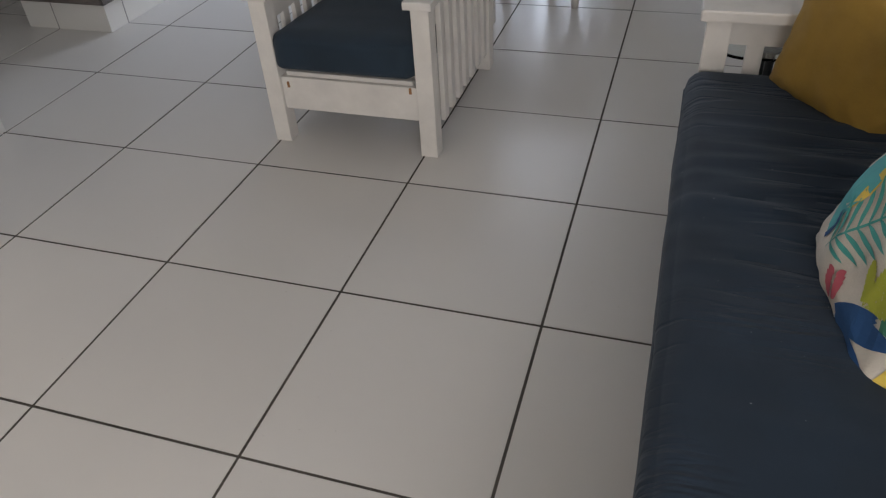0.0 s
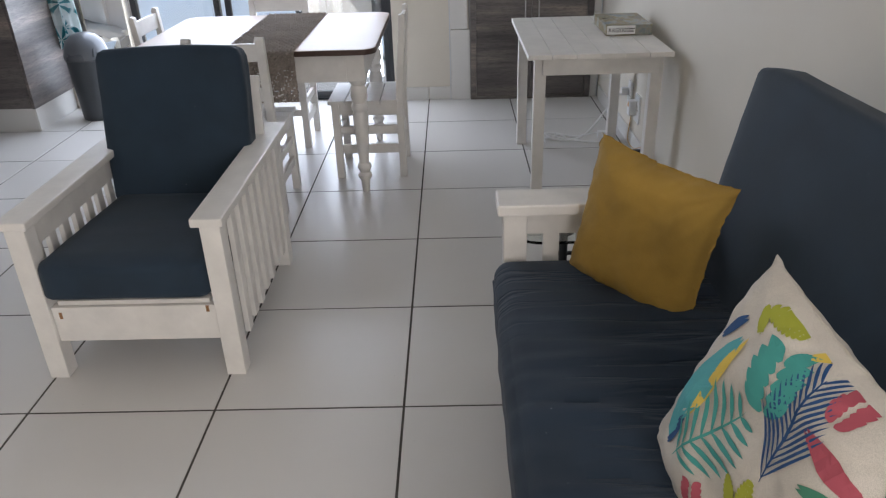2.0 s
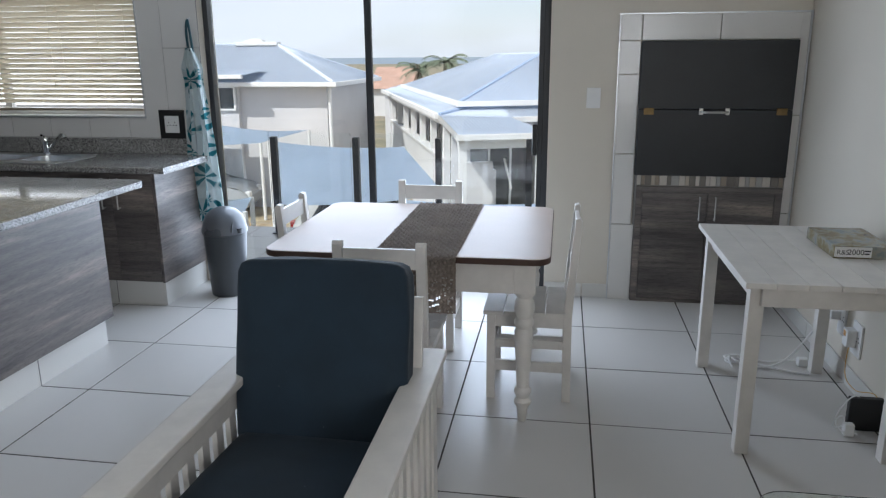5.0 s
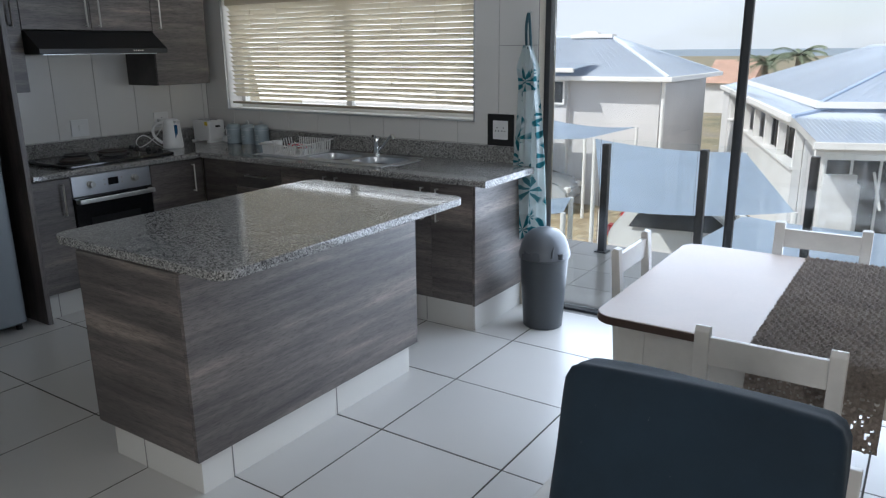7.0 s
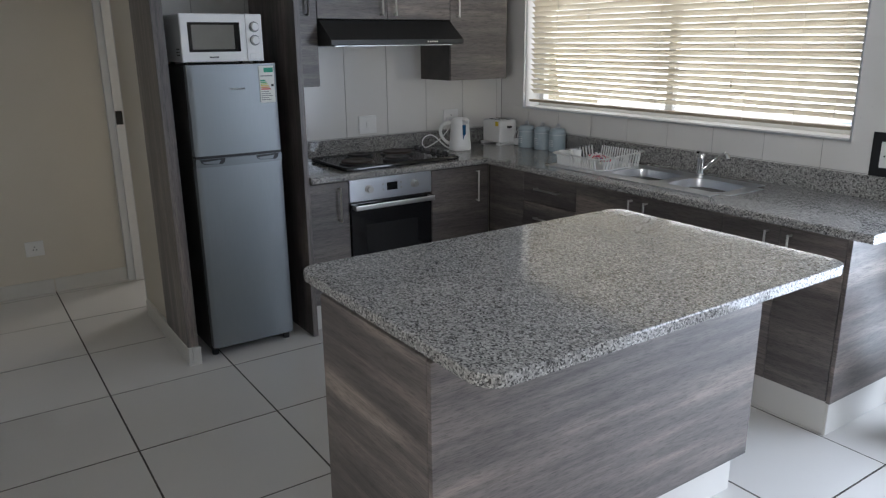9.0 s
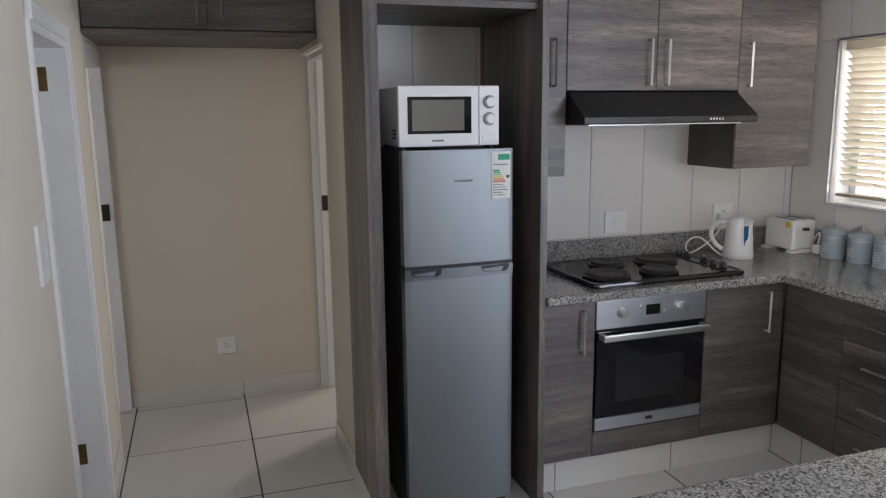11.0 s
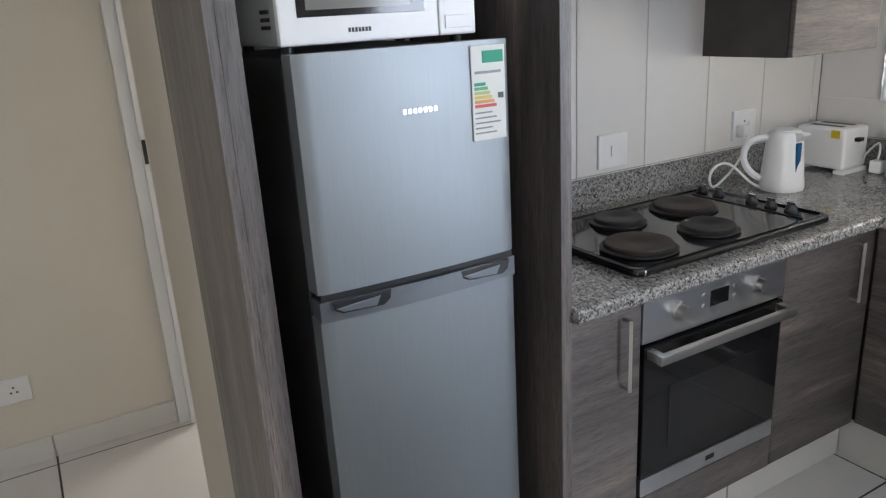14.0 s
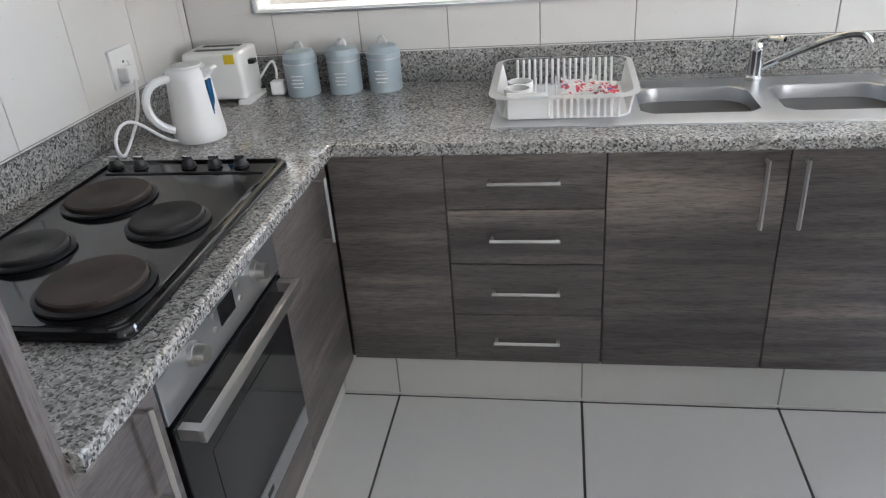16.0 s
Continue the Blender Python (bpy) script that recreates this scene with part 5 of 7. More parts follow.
PRINTS = [(0.36, 0.07, 1.81, 0.91, 'palm', 1), (-0.4, -0.57, 1.2, 0.91, 'frond', 0), (-0.48, -0.19, 1.56, 0.81, 'blade', 5), (-0.66, -0.56, 1.45, 1.15, 'leaf', 4),
          (-0.58, -0.59, 1.36, 0.36, 'leaf', 1), (-0.77, 0.41, 1.12, 0.32, 'leaf', 1), (0.04, 0.35, 1.96, 0.56, 'broad', 0), (-0.42, 0.71, 2.42, 0.24, 'slim', 3),
          (-0.59, 0.84, 0.47, 0.48, 'slim', 3), (-0.58, 0.85, 0.23, 0.42, 'slim', 3), (0.44, 0.73, 1.71, 0.3, 'broad', 2), (0.89, 0.49, 2.95, 0.54, 'leaf', 2),
          (0.91, 0.39, -2.86, 0.35, 'leaf', 6), (0.37, -0.37, 2.33, 0.35, 'slim', 3), (0.37, -0.36, 1.71, 0.4, 'slim', 3), (0.39, -0.35, 1.15, 0.48, 'slim', 3),
          (0.39, -0.36, 0.8, 0.43, 'slim', 3), (0.06, -0.69, 2.18, 0.26, 'broad', 2), (0.16, -0.67, 0.75, 0.54, 'leaf', 1), (0.2, -0.67, 0.54, 0.74, 'leaf', 1),
          (0.19, -0.7, 0.06, 0.59, 'leaf', 1), (0.61, -0.3, 0.64, 0.47, 'leaf', 6), (0.61, -0.29, 1.04, 0.6, 'leaf', 6), (0.89, -0.66, 1.39, 0.51, 'leaf', 5),
          (0.77, 0.09, 1.01, 0.22, 'leaf', 2), (0.94, 0.63, 1.87, 0.16, 'leaf', 6), (-0.04, 0.9, 1.02, 0.21, 'leaf', 5)]
for u, v, a, ln, kd, mi in PRINTS:
    leaf_print(u, v, a, ln, kd, LEAF[mi])

# ---- round glass table beside the couch arm ----
gt = thing("glass_table", (0.70, 0.44, 0), "small glass-topped table with black pads beside the couch", "table")
gtop = part("top", slab(round_plan(0.36, 1.08, 0.24, 0.655, 0.09, 8), 0.440, 0.450, 0.002), clear_glass("table_glass", (0.93, 0.98, 0.96)), gt, "clear glass top")
gtop.visible_shadow = False
M_BLKMET = plain("black_metal", (0.015, 0.015, 0.016), 0.4, 0.3)
for x in (0.53, 0.90):
    for y in (0.33, 0.545):
        part("pad", lathe([(0.032, 0), (0.032, 0.006)], (x, y, 0.433)), M_BLKMET, gt, "black rubber pad")
        part("leg", R((x, y, 0.0), (x, y, 0.433), 0.014), M_BLKMET, gt)
for y in (0.33, 0.545):
    part("stretcher", R((0.53, y, 0.25), (0.90, y, 0.25), 0.008), M_BLKMET, gt)

# ---- white slatted side table ----
st = thing("side_table", (0.86, 2.05, 0), "white painted side table with a grooved board top", "table")
for k in range(6):
    a = 0.525 + k * 0.1115
    part("top_board", B((a + 0.001, a + 0.1105, 1.555, 2.555, 0.722, 0.745), bev=0.0025), M_WHITE, st)
part("apron", B((0.60, 1.14, 1.60, 1.625, 0.64, 0.721), bev=0.002), M_WHITE, st)
part("apron", B((0.60, 1.14, 2.49, 2.515, 0.64, 0.721), bev=0.002), M_WHITE, st)
part("apron", B((0.585, 0.61, 1.64, 2.48, 0.64, 0.721), bev=0.002), M_WHITE, st)
part("apron", B((1.13, 1.155, 1.64, 2.48, 0.64, 0.721), bev=0.002), M_WHITE, st)
for x, y in ((0.565, 1.635), (1.115, 1.635), (0.565, 2.49), (1.115, 2.49)):
    part("leg", B((x, x + 0.055, y, y + 0.055, 0, 0.721), bev=0.003), M_WHITE, st)
jb = thing("puzzle_box", (1.07, 2.13, 0.745), "boxed jigsaw puzzle with a landscape on its lid", "box")
M_PIC, tp_, bp_ = nodes_of("landscape_print")
vv = texco(tp_, (1, 1, 1))
tp_.links.new(ramp(tp_, noise_node(tp_, vv, 14, 6, 0.7), [(0.3, (0.05, 0.06, 0.07)), (0.45, (0.22, 0.18, 0.09)), (0.55, (0.30, 0.30, 0.26)), (0.65, (0.16, 0.20, 0.22)), (0.8, (0.5, 0.45, 0.3))]), bp_.inputs["Base Color"])
bp_.inputs["Roughness"].default_value = 0.25
bm = B((0.955, 1.185, 1.955, 2.30, 0.7455, 0.798), bev=0.001, seg=1)
body = part("lid", bm, M_PIC, jb, "picture-printed lid")
part("front_label", B((0.958, 1.10, 1.9535, 1.9548, 0.752, 0.795)), M_WPLAS, jb, "white printed front label")
for txt, x, size in (("R&S", 0.966, 0.028), ("2000", 1.008, 0.032)):
    fc = bpy.data.curves.new("t", "FONT")
    fc.body, fc.size, fc.extrude = txt, size, 0.0004
    fo = bpy.data.objects.new("t", fc)
    me = bpy.data.meshes.new_from_object(fo)
    bpy.data.objects.remove(fo)
    bm = bmesh.new()
    bm.from_mesh(me)
    bmesh.ops.transform(bm, verts=bm.verts, matrix=pose(x, 1.953, 0.763, 90, 0, 0))
    part("lettering", bm, M_BLACK, jb, "black printed letters")
part("lettering", B((1.072, 1.096, 1.9525, 1.9535, 0.776, 0.782), (1.072, 1.092, 1.9525, 1.9535, 0.764, 0.770)), M_BLACK, jb)

# ---- dining table and chairs ----
dt = thing("dining_table", (-0.795, 2.225, 0), "white dining table with a pale board top and turned legs", "table")
part("tabletop", slab(round_plan(-1.412, -0.192, 1.695, 2.765, 0.07, 8), 0.745, 0.766, 0.002), M_TTOP, dt, "pale pinkish board top")
part("edge_band", slab(round_plan(-1.414, -0.190, 1.693, 2.767, 0.07, 8), 0.738, 0.7635, 0.002), M_EDGE, dt, "dark brown edge band")
part("apron", B((-1.25, -0.34, 1.745, 1.77, 0.60, 0.738), bev=0.002), M_WHITE, dt)
part("apron", B((-1.25, -0.34, 2.67, 2.695, 0.60, 0.738), bev=0.002), M_WHITE, dt)
part("apron", B((-1.335, -1.31, 1.83, 2.61, 0.60, 0.738), bev=0.002), M_WHITE, dt)
part("apron", B((-0.28, -0.255, 1.83, 2.61, 0.60, 0.738), bev=0.002), M_WHITE, dt)
LEG = [(0.016, 0.0), (0.019, 0.004), (0.024, 0.07), (0.036, 0.085), (0.038, 0.10), (0.026, 0.115), (0.030, 0.125), (0.038, 0.14), (0.036, 0.155), (0.026, 0.165), (0.031, 0.25), (0.038, 0.36), (0.041, 0.42), (0.033, 0.44),
       (0.042, 0.455), (0.042, 0.47), (0.034, 0.485), (0.044, 0.52), (0.040, 0.56), (0.032, 0.575), (0.044, 0.59), (0.044, 0.602)]
for x, y in ((-1.295, 1.79), (-0.295, 1.79), (-1.295, 2.65), (-0.295, 2.65)):
    lg = part("leg", lathe(LEG, (x, y, 0), 20), M_WHITE, dt, "turned white leg", True)
    part("leg_block", B((x - 0.045, x + 0.045, y - 0.045, y + 0.045, 0.60, 0.738), bev=0.003), M_WHITE, lg)

# woven runner, looped yarn
rn = thing("table_runner", (-0.75, 2.2, 0.767), "brown woven table runner hanging over the table edge", "table runner")
M_YARN = fabric("brown_yarn", (0.40, 0.335, 0.285), 130, 1.0)
bm = bmesh.new()
nu, nv = 60, 230
x0, x1 = -0.925, -0.572
grid = []
for j in range(nv + 1):
    s = j / nv * 1.34
    row = []
    for i in range(nu + 1):
        x = x0 + (x1 - x0) * i / nu + 0.002 * noise.noise(Vector((s * 30, i, 0))) * (1 if i in (0, nu) else 0)
        if s < 1.08:
            p = Vector((x, 2.768 - s, 0.7675))
            n_ = Vector((0, 0, 1))
        else:
            ang = min(1.0, (s - 1.08) / 0.03) * math.pi / 2
            d = max(0, s - 1.11)
            p = Vector((x, 2.768 - 1.08 - 0.012 * math.sin(ang), 0.7675 - 0.012 * (1 - math.cos(ang)) - d))
            n_ = Vector((0, -math.sin(ang), math.cos(ang)))
        b_h = 0.010 * (0.5 + 0.5 * math.sin(i * 2.1 + 1.3 * math.sin(j * 0.9))) * (0.5 + 0.5 * math.sin(j * 1.57 + i)) + 0.0025 * abs(noise.noise(Vector((i * 0.8, j * 0.8, 0))))
        row.append(bm.verts.new(p + n_ * b_h))
    grid.append(row)
for a, b in zip(grid, grid[1:]):
    for i in range(nu):
        bm.faces.new((a[i], a[i + 1], b[i + 1], b[i]))
# open loops at the hanging end
for j in range(nv - 28, nv):
    for i in range(2, nu - 2):
        if noise.noise(Vector((i * 0.45, j * 0.6, 3.0))) > 0.30 - 0.006 * (j - nv + 28) and random.random() < 0.6:
            for f in list(grid[j][i].link_faces)[:1]:
                bm.faces.remove(f)
bmesh.ops.solidify(bm, geom=bm.faces[:], thickness=-0.002)
part("cloth", bm, M_YARN, rn, "", True)


def dining_chair():
    """White ladder chair, seat toward -y of its own, back at +y, built at the world's middle."""
    c = thing("dining_chair", (0, 0, 0), "white painted wooden dining chair with a slatted seat", "chair", "chairs round the dining table")
    for x in (-0.185, 0.145):
        part("front_leg", B((x, x + 0.04, -0.20, -0.16, 0, 0.42), bev=0.003), M_WHITE, c)
        part("back_post", prism([(0.15, 0.0), (0.19, 0.0), (0.185, 0.42), (0.215, 0.86), (0.205, 0.875), (0.185, 0.87), (0.147, 0.44)], "x", x, x + 0.04, 0.003), M_WHITE, c)
        part("side_stretcher", B((x + 0.010, x + 0.030, -0.16, 0.15, 0.14, 0.19), bev=0.002), M_WHITE, c)
        part("side_stretcher", B((x + 0.010, x + 0.030, -0.16, 0.15, 0.255, 0.295), bev=0.002), M_WHITE, c)
        part("seat_rail", B((x + 0.005, x + 0.035, -0.16, 0.15, 0.36, 0.42), bev=0.002), M_WHITE, c)
    for k in range(4):
        part("seat_slat", B((-0.20, 0.20, -0.215 + k * 0.094, -0.125 + k * 0.094, 0.42, 0.44), bev=0.003), M_WHITE, c)
    part("front_rail", B((-0.145, 0.145, -0.192, -0.168, 0.36, 0.42), bev=0.002), M_WHITE, c)
    part("stretcher", B((-0.145, 0.145, -0.19, -0.17, 0.20, 0.24), bev=0.002), M_WHITE, c)
    part("top_rail", B((-0.146, 0.146, 0.188, 0.206, 0.765, 0.845), bev=0.003), M_WHITE, c)
    part("back_rail", B((-0.146, 0.146, 0.172, 0.190, 0.58, 0.64), bev=0.003), M_WHITE, c)
    part("back_rail", B((-0.146, 0.146, 0.155, 0.175, 0.20, 0.25), bev=0.002), M_WHITE, c)
    return c


ch = dining_chair()
copy_thing(ch, pose(-0.275, 2.175, 0, 0, 0, -90))
copy_thing(ch, pose(-0.895, 2.72, 0, 0, 0, 0))
copy_thing(ch, pose(-1.30, 2.30, 0, 0, 0, 90))
ch.matrix_basis = pose(-0.845, 1.69, 0, 0, 0, 180)

# ---- cables and router under the side table ----
cbm = tube([(1.215, 2.56, 0.30), (1.15, 2.56, 0.26), (1.02, 2.50, 0.06), (0.90, 2.50, 0.008), (0.76, 2.55, 0.01), (0.70, 2.62, 0.02), (0.78, 2.68, 0.008), (0.86, 2.60, 0.03), (0.74, 2.52, 0.012), (0.70, 2.60, 0.008), (0.82, 2.66, 0.025), (0.90, 2.58, 0.008), (1.0, 2.62, 0.008), (1.08, 2.60, 0.03), (1.10, 2.585, 0.03)], 0.005)
cable = tagged(part("extension_cable", cbm, M_WPLAS, None, "", True), "loose white cable coiled on the floor", "cable")
part("plug", B((1.075, 1.125, 2.56, 2.605, 0.003, 0.045), bev=0.008), M_WPLAS, cable, "white plug")
cb2 = tube([(0.74, 2.50, 0.008), (0.72, 2.60, 0.03), (0.80, 2.66, 0.02), (0.90, 2.58, 0.01), (0.82, 2.50, 0.02), (0.74, 2.56, 0.03), (0.77, 2.65, 0.012), (0.92, 2.50, 0.01), (1.10, 2.46, 0.008)], 0.005)
tagged(part("cable", cb2, M_WPLAS, None, "", True), "loose white cable coil under the side table", "cable")
rt = thing("router", (1.15, 1.93, 0), "small black router standing against the wall", "router")
part("body", B((1.08, 1.215, 1.90, 1.93, 0.002, 0.15), bev=0.004), M_BLACK, rt)
part("lead", tube([(1.215, 2.34, 0.215), (1.20, 2.32, 0.12), (1.17, 2.22, 0.09), (1.21, 2.18, 0.06), (1.19, 2.10, 0.09), (1.20, 1.95, 0.16), (1.19, 1.92, 0.15)], 0.002), plain("yellow_lead", (0.55, 0.30, 0.03), 0.5), rt, "yellow lead")
part("lead", tube([(1.12, 1.92, 0.15), (1.09, 1.90, 0.18), (1.02, 1.87, 0.10), (1.0, 1.86, 0.02), (1.06, 1.86, 0.04), (1.05, 1.87, 0.10), (1.0, 1.86, 0.06), (1.04, 1.84, 0.01), (1.1, 1.84, 0.02)], 0.003), M_WPLAS, rt, "white coiled lead", True)
part("power_block", B((1.05, 1.09, 1.84, 1.875, 0.002, 0.055), bev=0.006), M_WPLAS, rt)

# ---- picture on the wall ----
pc = thing("wall_picture", (XE, 0.55, 1.75), "unframed canvas print in blue and brown tones", "picture")
M_ART, ta_, ba_ = nodes_of("canvas_print")
va2 = texco(ta_, (1, 1, 1))
ta_.links.new(ramp(ta_, noise_node(ta_, va2, 9, 4, 0.6), [(0.35, (0.03, 0.06, 0.16)), (0.46, (0.10, 0.22, 0.50)), (0.54, (0.35, 0.27, 0.20)), (0.62, (0.10, 0.09, 0.09)), (0.75, (0.5, 0.45, 0.38))]), ba_.inputs["Base Color"])
ba_.inputs["Roughness"].default_value = 0.6
part("canvas", B((XE - 0.022, XE - 0.001, 0.20, 0.845, 1.515, 2.0), bev=0.002, seg=1), M_ART, pc)

# ---- kitchen counter things ----
kt = thing("kettle", (-5.30, 3.01, 0.915), "white cordless electric kettle with a blue gauge", "kettle")
secs = ((0.072, 0.0), (0.074, 0.008), (0.074, 0.02), (0.070, 0.06), (0.065, 0.12), (0.060, 0.175), (0.058, 0.195), (0.050, 0.205), (0.02, 0.209))
part("body", lathe(secs, (-5.30, 3.01, 0.915), 32), M_WPLAS, kt, "", True)
part("spout", prism([(-5.262, 1.07), (-5.215, 1.112), (-5.222, 1.118), (-5.262, 1.118)], "y", 2.99, 3.03, 0.004), M_WPLAS, kt)
part("handle", tube([(-5.335, 2.965, 1.098), (-5.365, 2.925, 1.10), (-5.388, 2.905, 1.06), (-5.385, 2.91, 1.00), (-5.362, 2.935, 0.965), (-5.345, 2.952, 0.955)], 0.0115), M_WPLAS, kt, "looped white handle", True)
part("gauge", B((-5.243, -5.234, 2.988, 3.012, 0.965, 1.085), bev=0.003), plain("blue_gauge", (0.02, 0.10, 0.22), 0.15), kt, "blue water gauge")
part("lid", lathe([(0.045, 0), (0.043, 0.006), (0.02, 0.009)], (-5.30, 3.01, 1.119), 24), M_WPLAS, kt, "", True)
part("cord", tube([(-5.505, 3.08, 1.07), (-5.47, 3.02, 1.0), (-5.45, 2.88, 0.935), (-5.42, 2.79, 0.92), (-5.43, 2.78, 0.99), (-5.42, 2.86, 1.03), (-5.38, 2.91, 0.96), (-5.35, 2.94, 0.922), (-5.33, 2.96, 0.922)], 0.0045), M_WPLAS, kt, "white power cord", True)

to = thing("toaster", (-5.38, 3.43, 0.915), "white two-slice toaster in the counter corner", "toaster")
part("body", B((-5.49, -5.29, 3.345, 3.495, 0.928, 1.083), bev=0.014, seg=3), M_WPLAS, to, "", True)
part("slot", B((-5.455, -5.325, 3.375, 3.40, 1.0815, 1.0845), (-5.455, -5.325, 3.44, 3.465, 1.0815, 1.0845)), M_BLACK, to, "dark toast slot")
for x in (-5.475, -5.295):
    part("foot", B((x - 0.02, x + 0.02, 3.33, 3.48, 0.915, 0.929)), M_WPLAS, to)
part("lever", B((-5.292, -5.27, 3.405, 3.435, 1.03, 1.045), bev=0.003), M_BLACK, to)
part("sticker", B((-5.345, -5.31, 3.3437, 3.3447, 1.045, 1.075)), plain("yellow_sticker", (0.75, 0.55, 0.03), 0.5), to, "yellow warning sticker")
part("cord", tube([(-5.29, 3.47, 0.96), (-5.235, 3.46, 1.03), (-5.215, 3.45, 1.03), (-5.21, 3.44, 0.99), (-5.215, 3.44, 0.97)], 0.004), M_WPLAS, to, "", True)
part("plug", B((-5.235, -5.19, 3.42, 3.46, 0.918, 0.965), bev=0.008), M_WPLAS, to, "white plug")
M_TIN = plain("powder_blue_enamel", (0.36, 0.43, 0.47), 0.45, vary=0.05)
for i, (x, y) in enumerate(((-5.125, 3.445), (-4.982, 3.462), (-4.848, 3.474))):
    cn = thing("canister", (x, y, 0.915), "powder blue enamel storage tin with a lid", "canister", "storage tins")
    part("body", lathe([(0.053, 0), (0.055, 0.003), (0.055, 0.108), (0.053, 0.11)], (x, y, 0.915), 32), M_TIN, cn, "", True)
    ld = part("lid", lathe([(0.0565, 0.108), (0.0565, 0.126), (0.052, 0.130), (0.046, 0.144), (0.02, 0.150), (0.004, 0.152)], (x, y, 0.915), 32), M_TIN, cn, "", True)
    part("knob", tube([(x - 0.014, y, 1.064), (x - 0.012, y, 1.086), (x, y, 1.09), (x + 0.012, y, 1.086), (x + 0.014, y, 1.064)], 0.004), M_STEEL, ld, "wire lid loop", True)
    part("band", lathe([(0.0572, 0.106), (0.0572, 0.110)], (x, y, 0.915), 32), M_STEEL, cn)
    part("lettering", B(*[(x - 0.020 + 0.004 * (k % 2), x + 0.020 - 0.004 * (k % 2), y - 0.0562, y - 0.0535, 0.985 - 0.012 * k, 0.988 - 0.012 * k) for k in range(4)]), M_WPLAS, cn, "pale printed lines")

# dish rack
dr = thing("dish_rack", (-4.25, 3.24, 0.919), "white plastic dish rack on the sink drainer", "dish rack")
RX0, RX1, RY0, RY1, RZ = -4.435, -4.085, 3.085, 3.42, 0.922
rim = bmesh.new()
po, pi_ = round_plan(RX0 - 0.035, RX1 + 0.03, RY0 - 0.03, RY1 + 0.03, 0.06, 6), round_plan(RX0 - 0.015, RX1 + 0.012, RY0 - 0.012, RY1 + 0.012, 0.05, 6)
def lift(x, y):
    return 0.064 + 0.018 * ((y - RY0) / (RY1 - RY0))
va_ = [rim.verts.new((x, y, RZ + lift(x, y))) for x, y in po]
vb_ = [rim.verts.new((x, y, RZ + lift(x, y) + 0.004)) for x, y in pi_]
for i in range(len(va_)):
    rim.faces.new((va_[i], va_[(i + 1) % len(va_)], vb_[(i + 1) % len(va_)], vb_[i]))
bmesh.ops.solidify(rim, geom=rim.faces[:], thickness=0.004)
part("rim", rim, M_WPLAS, dr, "", True)
part("base", slab(round_plan(RX0, RX1, RY0, RY1, 0.04, 4), RZ - 0.002, RZ + 0.003), M_WPLAS, dr)
n = 17
for i in range(n):
    x = RX0 + 0.03 + (RX1 - RX0 - 0.06) * i / (n - 1)
    for y, yo in ((RY0, RY0 - 0.014), (RY1, RY1 + 0.014)):
        if y == RY0 and i < 6:
            continue
        part("side_bar", R((x, y, RZ), (x, yo, RZ + lift(x, y)), 0.0045, seg=5), M_WPLAS, dr)
for i in range(12):
    y = RY0 + 0.03 + (RY1 - RY0 - 0.06) * i / 11
    for x, xo in ((RX0, RX0 - 0.017), (RX1, RX1 + 0.014)):
        part("side_bar", R((x, y, RZ), (xo, y, RZ + lift(x, y)), 0.0045, seg=5), M_WPLAS, dr)
for i in range(8):
    for y in (3.24, 3.33):
        part("plate_peg", R((RX0 + 0.09 + i * 0.03, y, RZ), (RX0 + 0.09 + i * 0.03, y + 0.02, RZ + 0.05), 0.004, 0.002, seg=6), M_WPLAS, dr)
for x in (RX0 + 0.045, RX0 + 0.05):
    yk = 3.12 if x == RX0 + 0.045 else 3.19
    cup = bmesh.new()
    lathe([(0.034, 0), (0.037, 0.078), (0.034, 0.078), (0.031, 0.004)], (x, yk, RZ), 20, cup)
    part("cutlery_cup", cup, M_WPLAS, dr, "round cutlery cup", True)
part("front_panel", prism([(RY0 - 0.006, RZ), (RY0, RZ), (RY0 - 0.012, RZ + 0.077), (RY0 - 0.018, RZ + 0.077)], "x", RX0 + 0.02, RX0 + 0.13), M_WPLAS, dr)
cl2 = bmesh.new()
random.seed(8)
bmesh.ops.create_grid(cl2, x_segments=18, y_segments=12, size=0.5, matrix=Matrix.Translation((-4.19, 3.20, RZ + 0.055)) @ Matrix.Diagonal((0.16, 0.12, 1, 1)))
for v in cl2.verts:
    v.co.z += 0.022 * noise.noise(v.co * 30) + 0.012 * noise.noise(v.co * 70)
bmesh.ops.solidify(cl2, geom=cl2.faces[:], thickness=0.003)
M_CLOTH, tcl, bcl = nodes_of("patterned_cloth")
tcl.links.new(ramp(tcl, noise_node(tcl, texco(tcl, (1, 1, 1)), 45, 2), [(0.42, (0.72, 0.70, 0.68)), (0.52, (0.75, 0.72, 0.70)), (0.56, (0.55, 0.05, 0.08)), (0.64, (0.6, 0.1, 0.1)), (0.68, (0.05, 0.12, 0.35))]), bcl.inputs["Base Color"])
bcl.inputs["Roughness"].default_value = 0.9
tagged(part("dish_cloth", cl2, M_CLOTH, None, "", True), "crumpled white cloth with red and blue marks", "cloth")

# ---- apron hanging by the sliding door ----
ap = thing("apron", (-2.60, 3.50, 1.86), "white apron with teal leaf print hanging on a hook", "apron")
M_APR, tap, bap = nodes_of("leaf_print_cotton")
v1 = texco(tap, (1, 1, 1))
wv = tap.nodes.new("ShaderNodeTexVoronoi")
wv.inputs["Scale"].default_value = 6.5
tap.links.new(v1, wv.inputs["Vector"])
